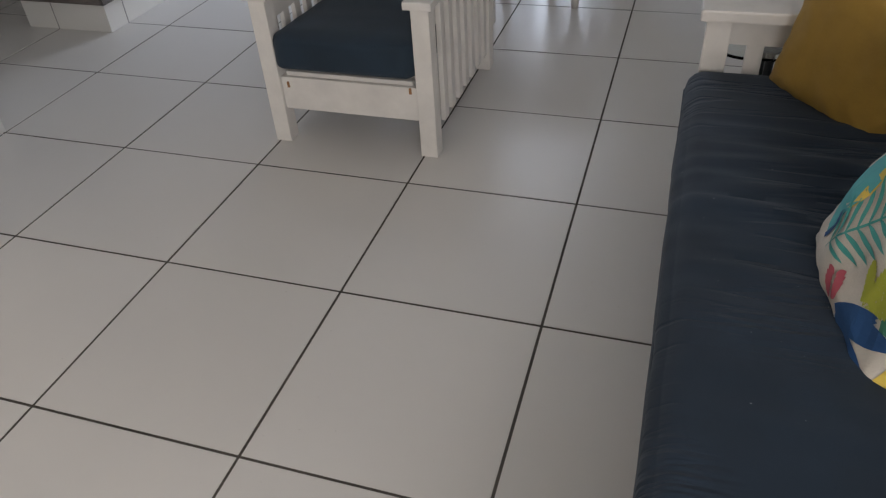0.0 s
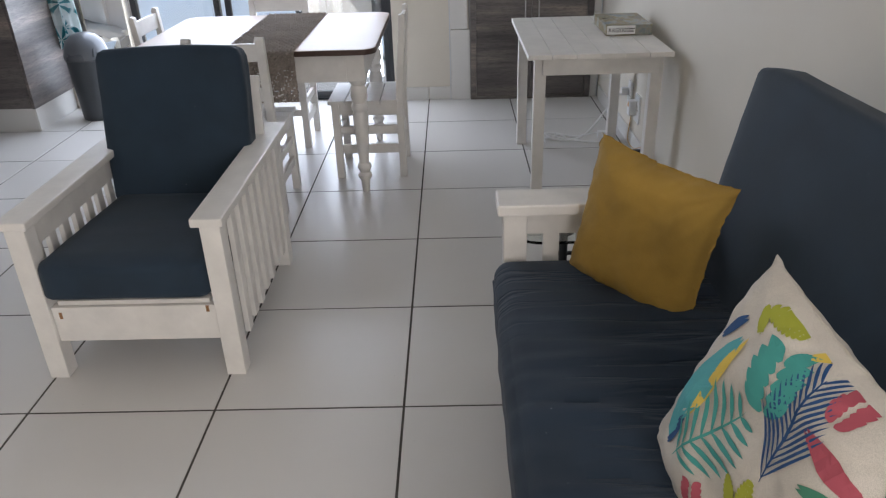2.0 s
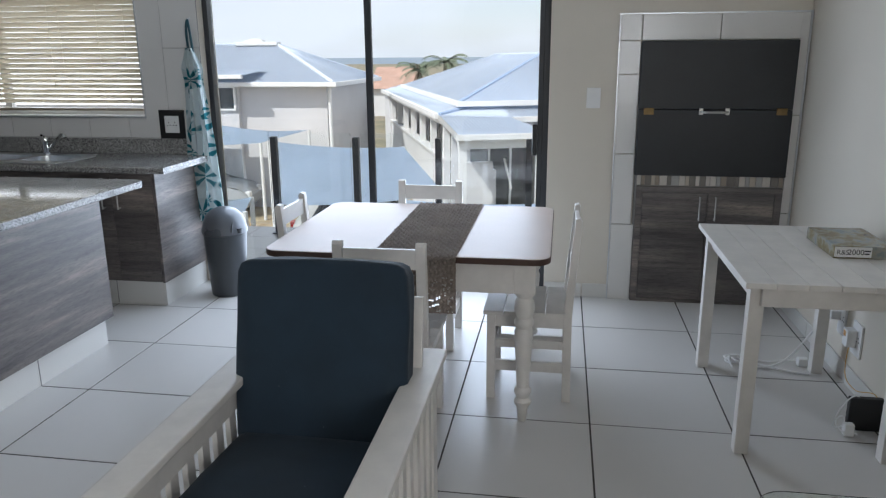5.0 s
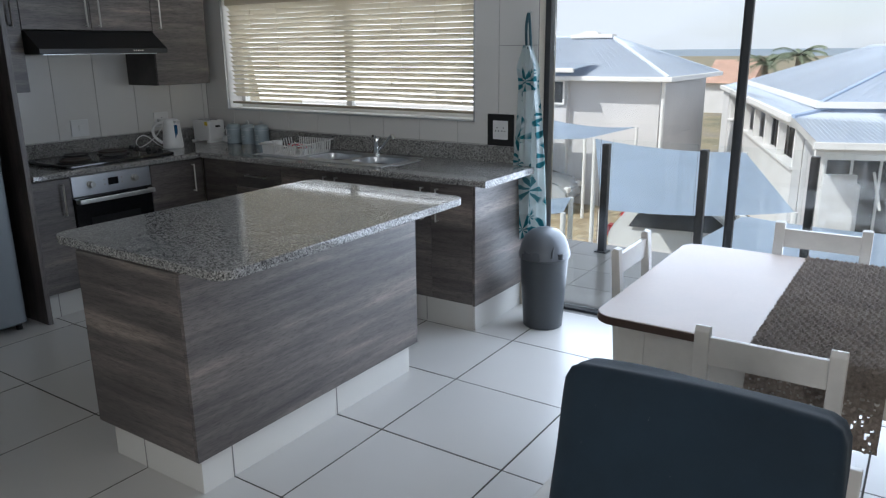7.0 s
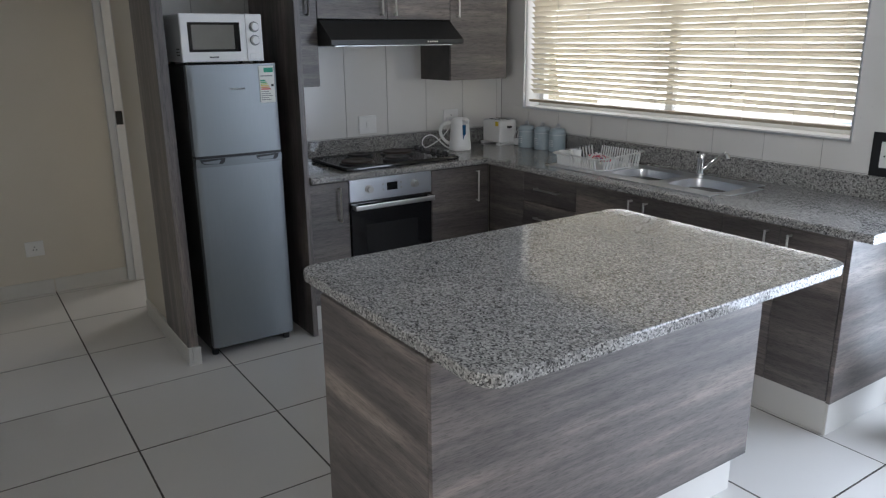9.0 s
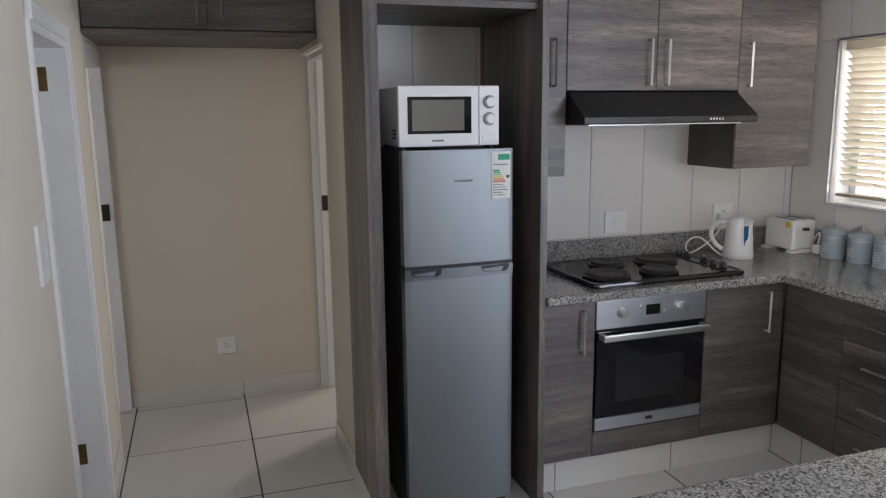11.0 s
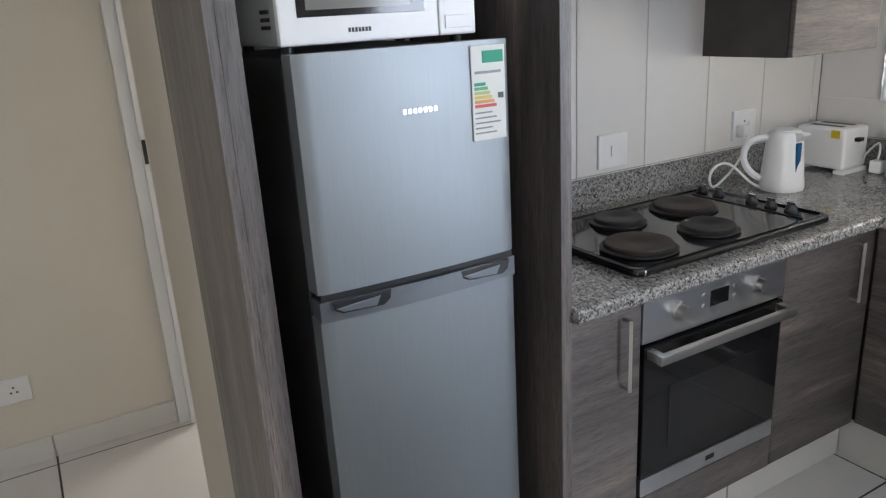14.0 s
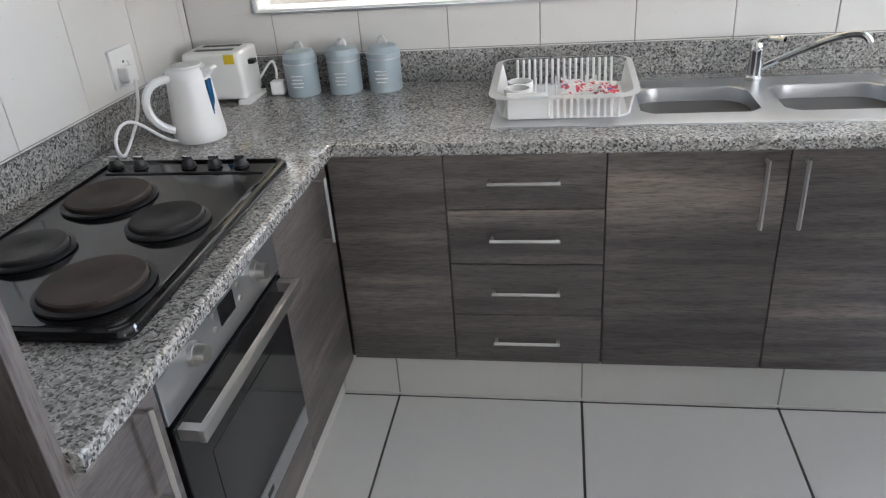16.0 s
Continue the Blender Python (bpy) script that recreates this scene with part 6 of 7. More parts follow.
# radiating leaf strokes round scattered centres
sub = tap.nodes.new("ShaderNodeVectorMath")
sub.operation = "SUBTRACT"
tap.links.new(v1, sub.inputs[0])
tap.links.new(wv.outputs["Position"], sub.inputs[1])
sp_ = tap.nodes.new("ShaderNodeSeparateXYZ")
tap.links.new(sub.outputs[0], sp_.inputs[0])
at_ = tap.nodes.new("ShaderNodeMath")
at_.operation = "ARCTAN2"
tap.links.new(sp_.outputs["Z"], at_.inputs[0])
tap.links.new(sp_.outputs["X"], at_.inputs[1])
sn = tap.nodes.new("ShaderNodeMath")
sn.operation = "MULTIPLY"
sn.inputs[1].default_value = 7.0
tap.links.new(at_.outputs[0], sn.inputs[0])
sn2 = tap.nodes.new("ShaderNodeMath")
sn2.operation = "SINE"
tap.links.new(sn.outputs[0], sn2.inputs[0])
leafm = ramp(tap, sn2.outputs[0], [(0.0, (0.62, 0.68, 0.68)), (0.12, (0.05, 0.33, 0.38)), (0.7, (0.02, 0.19, 0.23))])
sepc = tap.nodes.new("ShaderNodeSeparateColor")
tap.links.new(wv.outputs["Color"], sepc.inputs[0])
gate = ramp(tap, sepc.outputs[0], [(0.18, (0, 0, 0)), (0.22, (1, 1, 1))])
rad = ramp(tap, wv.outputs["Distance"], [(0.60, (1, 1, 1)), (0.70, (0, 0, 0))])
tap.links.new(mix(tap, mix(tap, 1.0, gate, rad, "MULTIPLY"), (0.74, 0.80, 0.80), leafm), bap.inputs["Base Color"])
bap.inputs["Roughness"].default_value = 0.85
bm = bmesh.new()
n_u, n_v = 28, 44
rows = []
for j in range(n_v + 1):
    s = j / n_v
    z = 1.62 - 1.14 * s
    half = 0.022 + 0.040 * min(1, s / 0.12) + 0.012 * math.exp(-((s - 0.10) / 0.05) ** 2) + 0.085 * max(0, s - 0.2) / 0.8
    cx = -2.600 + 0.012 * math.sin(s * 4) + 0.022 * s
    row = []
    for i in range(n_u + 1):
        u = 2 * i / n_u - 1
        fold = 0.022 * math.sin(u * 7 + s * 2.5) * (0.4 + 0.6 * s) + 0.012 * math.sin(u * 15 + 1.0)
        row.append(bm.verts.new((cx + u * half, 3.505 + fold - 0.01 * s, z + 0.05 * s * s * u + 0.012 * math.sin(u * 5) * s)))
    rows.append(row)
for a, b in zip(rows, rows[1:]):
    for i in range(n_u):
        bm.faces.new((a[i], a[i + 1], b[i + 1], b[i]))
bmesh.ops.solidify(bm, geom=bm.faces[:], thickness=0.002)
part("cloth", bm, M_APR, ap, "", True)
M_STRAP = fabric("dark_teal_strap", (0.02, 0.07, 0.09))
part("neck_strap", tube([(-2.61, 3.53, 1.80), (-2.625, 3.52, 1.78), (-2.62, 3.51, 1.66), (-2.605, 3.505, 1.60)], 0.008), M_STRAP, ap, "dark teal neck strap", True)
part("neck_strap", tube([(-2.61, 3.53, 1.80), (-2.60, 3.52, 1.76), (-2.585, 3.51, 1.66), (-2.58, 3.505, 1.58)], 0.008), M_STRAP, ap, "dark teal neck strap", True)
part("hook", tube([(-2.61, 3.565, 1.81), (-2.61, 3.54, 1.805), (-2.61, 3.528, 1.795), (-2.61, 3.525, 1.81)], 0.004), M_STEEL, ap)

# ---- waste bin ----
bn = thing("waste_bin", (-2.375, 3.33, 0), "grey plastic bin with a domed swing lid", "bin")
M_BIN = plain("charcoal_plastic", (0.055, 0.062, 0.070), 0.4, vary=0.08, relief=0.08)
part("body", lathe([(0.112, 0.0), (0.116, 0.004), (0.140, 0.42), (0.146, 0.425), (0.146, 0.445), (0.138, 0.445)], (-2.375, 3.33, 0), 40), M_BIN, bn, "", True)
dm = part("lid", lathe([(0.150, 0.43), (0.150, 0.455), (0.143, 0.470), (0.136, 0.505), (0.118, 0.545), (0.085, 0.578), (0.04, 0.596), (0.003, 0.600)], (-2.375, 3.33, 0), 40), plain("silver_plastic", (0.13, 0.14, 0.155), 0.3, 0.2, relief=0.04), bn, "glossy silver-grey dome", True)
bm = bmesh.new()
pts = [(-2.375 + 0.146 * math.cos(radians(a)) * 0.8 + 0.05, 3.33 + 0.02, 0.45 + 0.155 * math.sin(radians(a))) for a in range(0, 181, 20)]
part("swing_flap_rim", tube([(-2.375 + 0.10, 3.33 - 0.11, 0.45), (-2.375 + 0.095, 3.33 - 0.085, 0.53), (-2.375 + 0.08, 3.33, 0.585), (-2.375 + 0.085, 3.33 + 0.085, 0.53), (-2.375 + 0.09, 3.33 + 0.11, 0.45)], 0.008), M_BIN, dm, "", True)
part("hinge_boss", lathe([(0.02, 0), (0.02, 0.03)], (-2.375 + 0.13, 3.33 - 0.06, 0.44), 12), M_BIN, bn)

# ---- balcony ----
M_BALC = ceramic("balcony_tile_glaze", (0.42, 0.41, 0.39), 0.15, 0.15)
bal = part("balcony_floor", B((-5.5, 2.2, 3.80, 5.35, -0.20, -0.034)), M_WGROUT)
tagged(bal, "pale tiled balcony floor, wet in places", "floor", kind="structure")
bt_me = None
for ix in range(-8, 3):
    for iy in range(4):
        if bt_me is None:
            bm = B((-0.1975, 0.1975, -0.1975, 0.1975, -0.01, 0.0), bev=0.0015, seg=1)
            bmesh.ops.recalc_face_normals(bm, faces=bm.faces)
            bt_me = bpy.data.meshes.new("balcony_tile")
            bm.to_mesh(bt_me)
            bm.free()
            bt_me.materials.append(M_BALC)
        o = new("balcony_tile", bt_me)
        o.parent = bal
        o.location = (ix * 0.4 + 0.2 - 0.2, 3.80 + iy * 0.4 + 0.2, -0.03)
tagged(part("threshold", B((-2.56, -0.25, 3.60, 3.80, -0.2, -0.004)), M_WGROUT), "door threshold", "threshold", kind="structure")
bs = thing("balustrade", (-1.2, 5.2, -0.03), "glass balustrade with charcoal posts round the balcony", "balustrade")
PX = [-4.25, -3.48, -2.73, -1.965, -1.22, -0.43, 0.35, 1.1, 1.85]
for x in PX:
    p = part("post", B((x - 0.028, x + 0.028, 5.13, 5.19, -0.03, 0.865), bev=0.004), M_FRAME, bs, "charcoal square post")
    part("post_foot", B((x - 0.05, x + 0.05, 5.11, 5.21, -0.032, -0.018)), M_FRAME, p)
for a, b in zip(PX, PX[1:]):
    g = part("glass_panel", slab([(a + 0.05, 5.155), (b - 0.05, 5.155), (b - 0.05, 5.165), (a + 0.05, 5.165)], 0.06, 0.90), M_GLASSB, bs, "clear glass panel")
    g.visible_shadow = False

# ---- ground, yard, houses ----
GZ = -3.0
def ground_mat():
    m, t, b = nodes_of("yard_ground")
    v = texco(t, (1, 1, 1))
    col = ramp(t, noise_node(t, v, 0.25, 5), [(0.35, (0.16, 0.15, 0.09)), (0.5, (0.30, 0.25, 0.15)), (0.65, (0.24, 0.21, 0.17))])
    fine = noise_node(t, v, 9, 4)
    t.links.new(mix(t, 0.5, col, ramp(t, fine, [(0.3, (0.6, 0.6, 0.6)), (0.7, (1, 1, 1))]), "MULTIPLY"), b.inputs["Base Color"])
    b.inputs["Roughness"].default_value = 0.9
    return m
tagged(part("ground", B((-1500, 1500, 6.0, 400, GZ - 1, GZ)), ground_mat()), "sandy paved yard and land beyond", "ground", kind="structure")
M_SEA = plain("sea", (0.10, 0.16, 0.22), 0.3, vary=0.1, scale=0.02, relief=0)
tagged(part("water", B((-4500, 4500, 401, 4800, GZ - 12, GZ - 10)), M_SEA), "pale sea to the horizon", "sea", kind="structure")
tagged(part("building_wall", B((-9.5, 1.6, -4.9, 3.8, GZ, -0.2)), plain("own_render", (0.55, 0.52, 0.48), 0.8)), "rendered storey below the flat", "wall", kind="structure")

# yard paving bricks near the parked cars
pv = part("pavement", B((-14, -4.5, 12, 27, GZ, GZ + 0.02)), plain("sand_joint", (0.20, 0.16, 0.10), 0.95))
tagged(pv, "worn yellow brick paving in the yard", "paving", kind="structure")
vs, fs = [], []
rnd = random.Random(5)
for i in range(46):
    for j in range(46):
        x, y = -13.9 + i * 0.204, 12.1 + j * 0.32 + (0.16 if i % 2 else 0)
        z = GZ + 0.028 + rnd.uniform(-0.004, 0.004)
        k = len(vs)
        vs += [(x, y, z), (x + 0.192, y, z), (x + 0.192, y + 0.305, z), (x, y + 0.305, z)] + [(x, y, GZ + 0.015), (x + 0.192, y, GZ + 0.015), (x + 0.192, y + 0.305, GZ + 0.015), (x, y + 0.305, GZ + 0.015)]
        fs += [(k, k + 1, k + 2, k + 3), (k, k + 4, k + 5, k + 1), (k + 1, k + 5, k + 6, k + 2), (k + 2, k + 6, k + 7, k + 3), (k + 3, k + 7, k + 4, k)]
me = bpy.data.meshes.new("paving_bricks")
me.from_pydata(vs, [], fs)
mb, tb, bb = nodes_of("yellow_brick")
geo = tb.nodes.new("ShaderNodeNewGeometry")
tb.links.new(ramp(tb, geo.outputs["Random Per Island"], [(0, (0.28, 0.21, 0.12)), (0.5, (0.38, 0.30, 0.18)), (1, (0.46, 0.38, 0.25))]), bb.inputs["Base Color"])
bb.inputs["Roughness"].default_value = 0.85
me.materials.append(mb)
o = new("paving_bricks", me)
o.parent = pv
tagged(o, kind="stuff")

M_REND = plain("greyish_render", (0.66, 0.645, 0.645), 0.85, vary=0.05, scale=0.6)
M_REND2 = plain("pale_render", (0.70, 0.69, 0.685), 0.85, vary=0.05, scale=0.6)
M_GUT = plain("white_gutter", (0.80, 0.79, 0.77), 0.5, vary=0.02)
M_DARKW = plain("dark_window", (0.05, 0.055, 0.06), 0.12, relief=0)


def roof_mat(name, tone):
    m, t, b = nodes_of(name)
    v = texco(t, (1, 1, 1))
    broad = noise_node(t, v, 0.35, 5)
    t.links.new(ramp(t, broad, [(0.3, tuple(c * 0.88 for c in tone)), (0.7, tone)]), b.inputs["Base Color"])
    b.inputs["Roughness"].default_value = 0.5
    return m


M_ROOF = roof_mat("blue_grey_roof", (0.60, 0.665, 0.76))
M_RIDGE = roof_mat("pale_ridge_metal", (0.70, 0.74, 0.80))
# blue shade along the hips is put into this rib colour
M_SHADEDRIB = roof_mat("shaded_rib_blue", (0.40, 0.50, 0.68))
M_TERRA = plain("terracotta", (0.52, 0.33, 0.25), 0.85, vary=0.15, scale=2)


def quad_roof(pts, thick=0.06):
    """A closed roof plane with thickness from a ring of corners."""
    bm = bmesh.new()
    bm.faces.new([bm.verts.new(p) for p in pts])
    bmesh.ops.solidify(bm, geom=bm.faces[:], thickness=thick)
    return bm


def ribs(name, a0, a1, b0, b1, n, parent, r=0.005):
    """Standing ribs on a roof plane: from the eave line a0-a1 up to the ridge line b0-b1."""
    bm = bmesh.new()
    a0, a1, b0, b1 = map(Vector, (a0, a1, b0, b1))
    for i in range(n + 1):
        s = i / n
        rod(bm, a0.lerp(a1, s) + Vector((0, 0, 0.02)), b0.lerp(b1, s) + Vector((0, 0, 0.02)), r, seg=4)
    return part(name, bm, M_ROOF, parent)


# house on the far side of the yard
ha = thing("house", (-11, 22.4, GZ), "grey rendered house with a blue-grey hipped roof", "house", "houses across the yard")
E = 0.82
part("wall", B((-20.5, -7.05, 20.1, 24.8, GZ, E)), M_REND, ha, "grey rendered wall")
e0, e1, e2, e3 = (-21.0, 19.75, E), (-6.74, 19.75, E), (-6.74, 25.15, E), (-21.0, 25.15, E)
r0, r1 = (-18.0, 22.45, 1.94), (-9.42, 22.45, 1.94)
part("roof_plane", quad_roof([e0, e1, r1, r0]), M_ROOF, ha)
part("roof_plane", quad_roof([e1, e2, r1]), M_ROOF, ha)
part("roof_plane", quad_roof([e2, e3, r0, r1]), M_ROOF, ha)
part("roof_plane", quad_roof([e3, e0, r0]), M_ROOF, ha)
ribs("rib", e0, e1, r0, r1, 60, ha)
ribs("rib", e1, e2, r1, r1, 26, ha)
part("ridge_cap", R(r1, e1, 0.06, seg=6), M_RIDGE, ha, "pale hip capping")
part("ridge_cap", R(r0, r1, 0.05, seg=6), M_ROOF, ha)
part("ridge_cap", R(r1, e2, 0.045, seg=6), M_ROOF, ha)
part("vent_box", B((-10.75, -9.35, 22.25, 22.65, 1.90, 2.02), (-10.45, -9.85, 22.3, 22.6, 2.02, 2.08), (-10.3, -9.95, 22.35, 22.55, 2.08, 2.12), bev=0.02), M_GUT, ha, "white ridge vent")
part("gutter", B((-10.4, -6.6, 19.62, 19.75, E - 0.12, E + 0.01), bev=0.02), M_GUT, ha, "white gutter")
part("gutter", B((-6.74, -6.61, 19.76, 25.15, E - 0.12, E + 0.01), bev=0.02), M_GUT, ha, "white gutter")
part("soffit", B((-20.9, -6.75, 19.78, 20.1, E - 0.14, E - 0.08)), M_GUT, ha, "white eaves board")
part("downpipe", R((-6.93, 20.02, GZ), (-6.93, 20.02, E - 0.1), 0.055, seg=10), M_GUT, ha, "white downpipe")
part("bay_wall", B((-20.5, -9.75, 19.9, 20.1, GZ, E - 0.14)), M_REND, ha, "grey rendered bay")
part("bay_roof", quad_roof([(-20.5, 19.35, 1.03), (-9.35, 19.35, 1.03), (-9.0, 20.4, 1.18), (-20.5, 20.4, 1.18)]), M_ROOF, ha)
part("bay_gutter", B((-20.5, -9.3, 19.24, 19.36, 0.94, 1.06), bev=0.02), M_GUT, ha, "white gutter of the bay")
wn2 = part("window", B((-11.3, -9.85, 19.86, 19.92, 0.05, 0.68)), M_DARKW, ha, "shaded window")
part("frame", B((-11.35, -9.80, 19.82, 19.86, 0.66, 0.72), (-11.35, -9.80, 19.82, 19.86, 0.0, 0.05), (-9.85, -9.79, 19.82, 19.86, 0.05, 0.66), (-10.6, -10.55, 19.82, 19.86, 0.05, 0.66)), M_GUT, wn2)

# long house with a veranda: along runs away from the flat, across to its far side
hv = thing("house", (-2.26, 14, GZ), "long pale house with a pillared veranda", "house", "houses across the yard")
H0, HD, HF = Vector((-2.26, 14.0, 0)), Vector((-0.33, 0.944, 0)), Vector((0.944, 0.33, 0))


def hv_at(along, across, z):
    p = H0 + HD * along + HF * across
    return (p.x, p.y, z)


def hv_box(l0, l1, c0, c1, z0, z1):
    bm = bmesh.new()
    vs = [bm.verts.new(hv_at(a, c, z)) for z in (z0, z1) for a, c in ((l0, c0), (l1, c0), (l1, c1), (l0, c1))]
    for q in ((0, 1, 2, 3), (4, 5, 6, 7), (0, 1, 5, 4), (1, 2, 6, 5), (2, 3, 7, 6), (3, 0, 4, 7)):
        bm.faces.new([vs[i] for i in q])
    return bm


LV, VK, VC, ME = 15.8, 0.18, -0.05, 0.44
part("wall", hv_box(4.4, 14.0, 1.5, 6.2, GZ, ME - 0.06), M_REND2, hv, "pale rendered wall")
part("end_wall", hv_box(14.0, LV, 0.05, 6.0, GZ, VK - 0.1), M_REND2, hv, "pale end wall")
part("parapet", hv_box(2.5, 14.0, 0.12, 0.28, GZ, -0.92), M_REND2, hv, "low veranda wall")
part("parapet_cap", hv_box(2.5, 14.0, 0.06, 0.34, -0.92, -0.86), M_GUT, hv)
for k in range(7):
    l = 2.5 + k * 1.9
    part("pillar", hv_box(l, l + 0.16, 0.12, 0.28, -0.86, VK - 0.12), M_GUT, hv, "white veranda pillar")
part("beam", hv_box(2.4, LV, 0.08, 0.24, VK - 0.24, VK - 0.05), M_GUT, hv, "white eaves beam")
part("gutter", hv_box(2.4, LV, -0.10, 0.02, VK - 0.09, VK + 0.03), M_GUT, hv, "white gutter")
# lean-to over the side veranda, from its eave up under the main eave
part("veranda_roof", quad_roof([hv_at(2.38, 0, VK), hv_at(LV, 0, VK), hv_at(LV, 0.9, 0.40), hv_at(4.6, 2.05, 0.41), hv_at(3.0, 0.62, 0.31)]), M_ROOF, hv)
ribs("rib", hv_at(3.0, 0.02, VK), hv_at(LV, 0.02, VK), hv_at(3.4, 0.7, 0.36), hv_at(LV, 0.7, 0.36), 54, hv)
# low front porch roof
part("porch_roof", quad_roof([hv_at(0, 0, VC), hv_at(0, 1.95, VC), hv_at(1.9, 1.62, 0.135), hv_at(4.63, 1.9, 0.40), hv_at(4.63, 2.05, 0.40), hv_at(2.38, 0, VK)]), M_ROOF, hv)
part("porch_roof", quad_roof([hv_at(1.9, 1.62, 0.135), hv_at(1.9, 6.0, 0.135), hv_at(4.63, 6.0, 0.40), hv_at(4.63, 1.9, 0.40)]), M_ROOF, hv)
ribs("rib", hv_at(0.02, 0.05, VC), hv_at(0.02, 1.85, VC), hv_at(2.4, 0.10, 0.185), hv_at(2.4, 1.85, 0.185), 22, hv)
part("ridge_cap", R(hv_at(2.38, 0, VK + 0.02), hv_at(4.6, 2.03, 0.43), 0.05, seg=6), M_SHADEDRIB, hv, "hip capping coloured in blue shade")
part("verge_board", quad_roof([hv_at(-0.02, -0.03, VC - 0.12), hv_at(2.4, -0.03, VK - 0.10), hv_at(2.4, -0.03, VK + 0.02), hv_at(-0.02, -0.03, VC + 0.02)], 0.04), M_GUT, hv, "white verge board")
part("porch_gutter", hv_box(-0.12, 0.0, -0.08, 1.98, VC - 0.10, VC + 0.015), M_GUT, hv, "white porch gutter")
part("porch_beam", hv_box(0.04, 0.20, 0.0, 1.9, VC - 0.30, VC - 0.06), M_GUT, hv, "white porch beam")
part("side_gutter", hv_box(1.78, 1.9, 1.66, 6.0, 0.03, 0.15), M_GUT, hv, "white gutter")
part("side_wall", hv_box(2.0, 2.15, 2.6, 6.0, GZ, 0.06), M_REND2, hv, "pale wall beside the porch")
for c in (0.02, 1.72):
    part("porch_pillar", hv_box(0.05, 0.20, c, c + 0.15, GZ, VC - 0.28), M_GUT, hv, "white porch pillar")
part("porch_wall", hv_box(2.42, 2.55, 0.3, 0.7, GZ, -0.2), M_REND2, hv)
part("garden_wall", hv_box(0.9, 1.0, 0.35, 0.95, GZ, -0.75), M_REND2, hv, "low pale wall on the porch")
part("garden_wall", hv_box(1.0, 2.2, 0.95, 1.05, GZ, -0.95), M_REND2, hv, "low pale wall on the porch")
pd = part("porch_door", hv_box(2.5, 2.54, 0.72, 2.3, -2.4, -0.28), M_DARKW, hv, "dark glazed porch door")
for c in (0.72, 1.22, 1.76, 2.26):
    part("frame", hv_box(2.46, 2.5, c, c + 0.05, -2.4, -0.28), M_GUT, pd)
part("brace", R(hv_at(0.4, 1.25, -1.3), hv_at(0.5, 1.1, -0.62), 0.025, seg=8), M_GUT, hv, "leaning white pole")
# main hip roof
MR = 2.97
g0, g1, g2, g3 = hv_at(3.06, 0.645, ME), hv_at(14.3, 0.645, ME), hv_at(14.3, 0.645 + 2 * MR, ME), hv_at(3.06, 0.645 + 2 * MR, ME)
rA, rB = hv_at(3.06 + MR, 0.645 + MR, 1.57), hv_at(14.3 - MR, 0.645 + MR, 1.57)
part("roof_plane", quad_roof([g0, g1, rB, rA]), M_ROOF, hv)
part("roof_plane", quad_roof([g3, g0, rA]), M_ROOF, hv)
part("roof_plane", quad_roof([g1, g2, rB]), M_ROOF, hv)
part("roof_plane", quad_roof([g2, g3, rA, rB]), M_ROOF, hv)
ribs("rib", g0, g1, rA, rB, 50, hv)
ribs("rib", g3, g0, rA, rA, 30, hv)
part("ridge_cap", R(g0, rA, 0.05, seg=6), M_SHADEDRIB, hv, "hip capping coloured in blue shade")
part("ridge_cap", R(g3, rA, 0.05, seg=6), M_ROOF, hv)
part("ridge_cap", R(rA, rB, 0.05, seg=6), M_ROOF, hv)
part("gutter", hv_box(2.96, 14.4, 0.545, 0.645, ME - 0.11, ME + 0.02), M_GUT, hv, "white main gutter")
part("gutter", hv_box(2.96, 3.06, 0.645, 6.6, ME - 0.11, ME + 0.02), M_GUT, hv, "white main gutter")
for k in range(4):
    l = 5.2 + k * 2.2
    vd = part("veranda_door", hv_box(l, l + 1.3, 1.45, 1.5, -2.6, -0.25), M_DARKW, hv, "dark glazed veranda door")
    part("frame", hv_box(l + 0.62, l + 0.68, 1.42, 1.45, -2.6, -0.25), M_GUT, vd)

# far roofs
for nm, x, y, wd, dp, z0, z1, mm, lb_ in (("house", -13.3, 58, 3.4, 6, -0.9, 0.68, M_TERRA, "distant house with an orange tiled roof"),):
    t_h = thing(nm, (x, y, GZ), lb_, "house", "houses across the yard")
    part("wall", B((x - wd / 2, x + wd / 2, y - dp / 2, y + dp / 2, GZ, z0)), M_REND2, t_h)
    part("roof", prism([(y - dp / 2 - 0.4, z0), (y + dp / 2 + 0.4, z0), (y, z1)], "x", x - wd / 2, x + wd / 2), mm, t_h, "orange tiled roof")

# palm behind the roofs
M_TRUNK = plain("palm_trunk", (0.16, 0.12, 0.09), 0.9, vary=0.2)
M_FROND = plain("palm_leaf", (0.17, 0.21, 0.13), 0.6, vary=0.2)


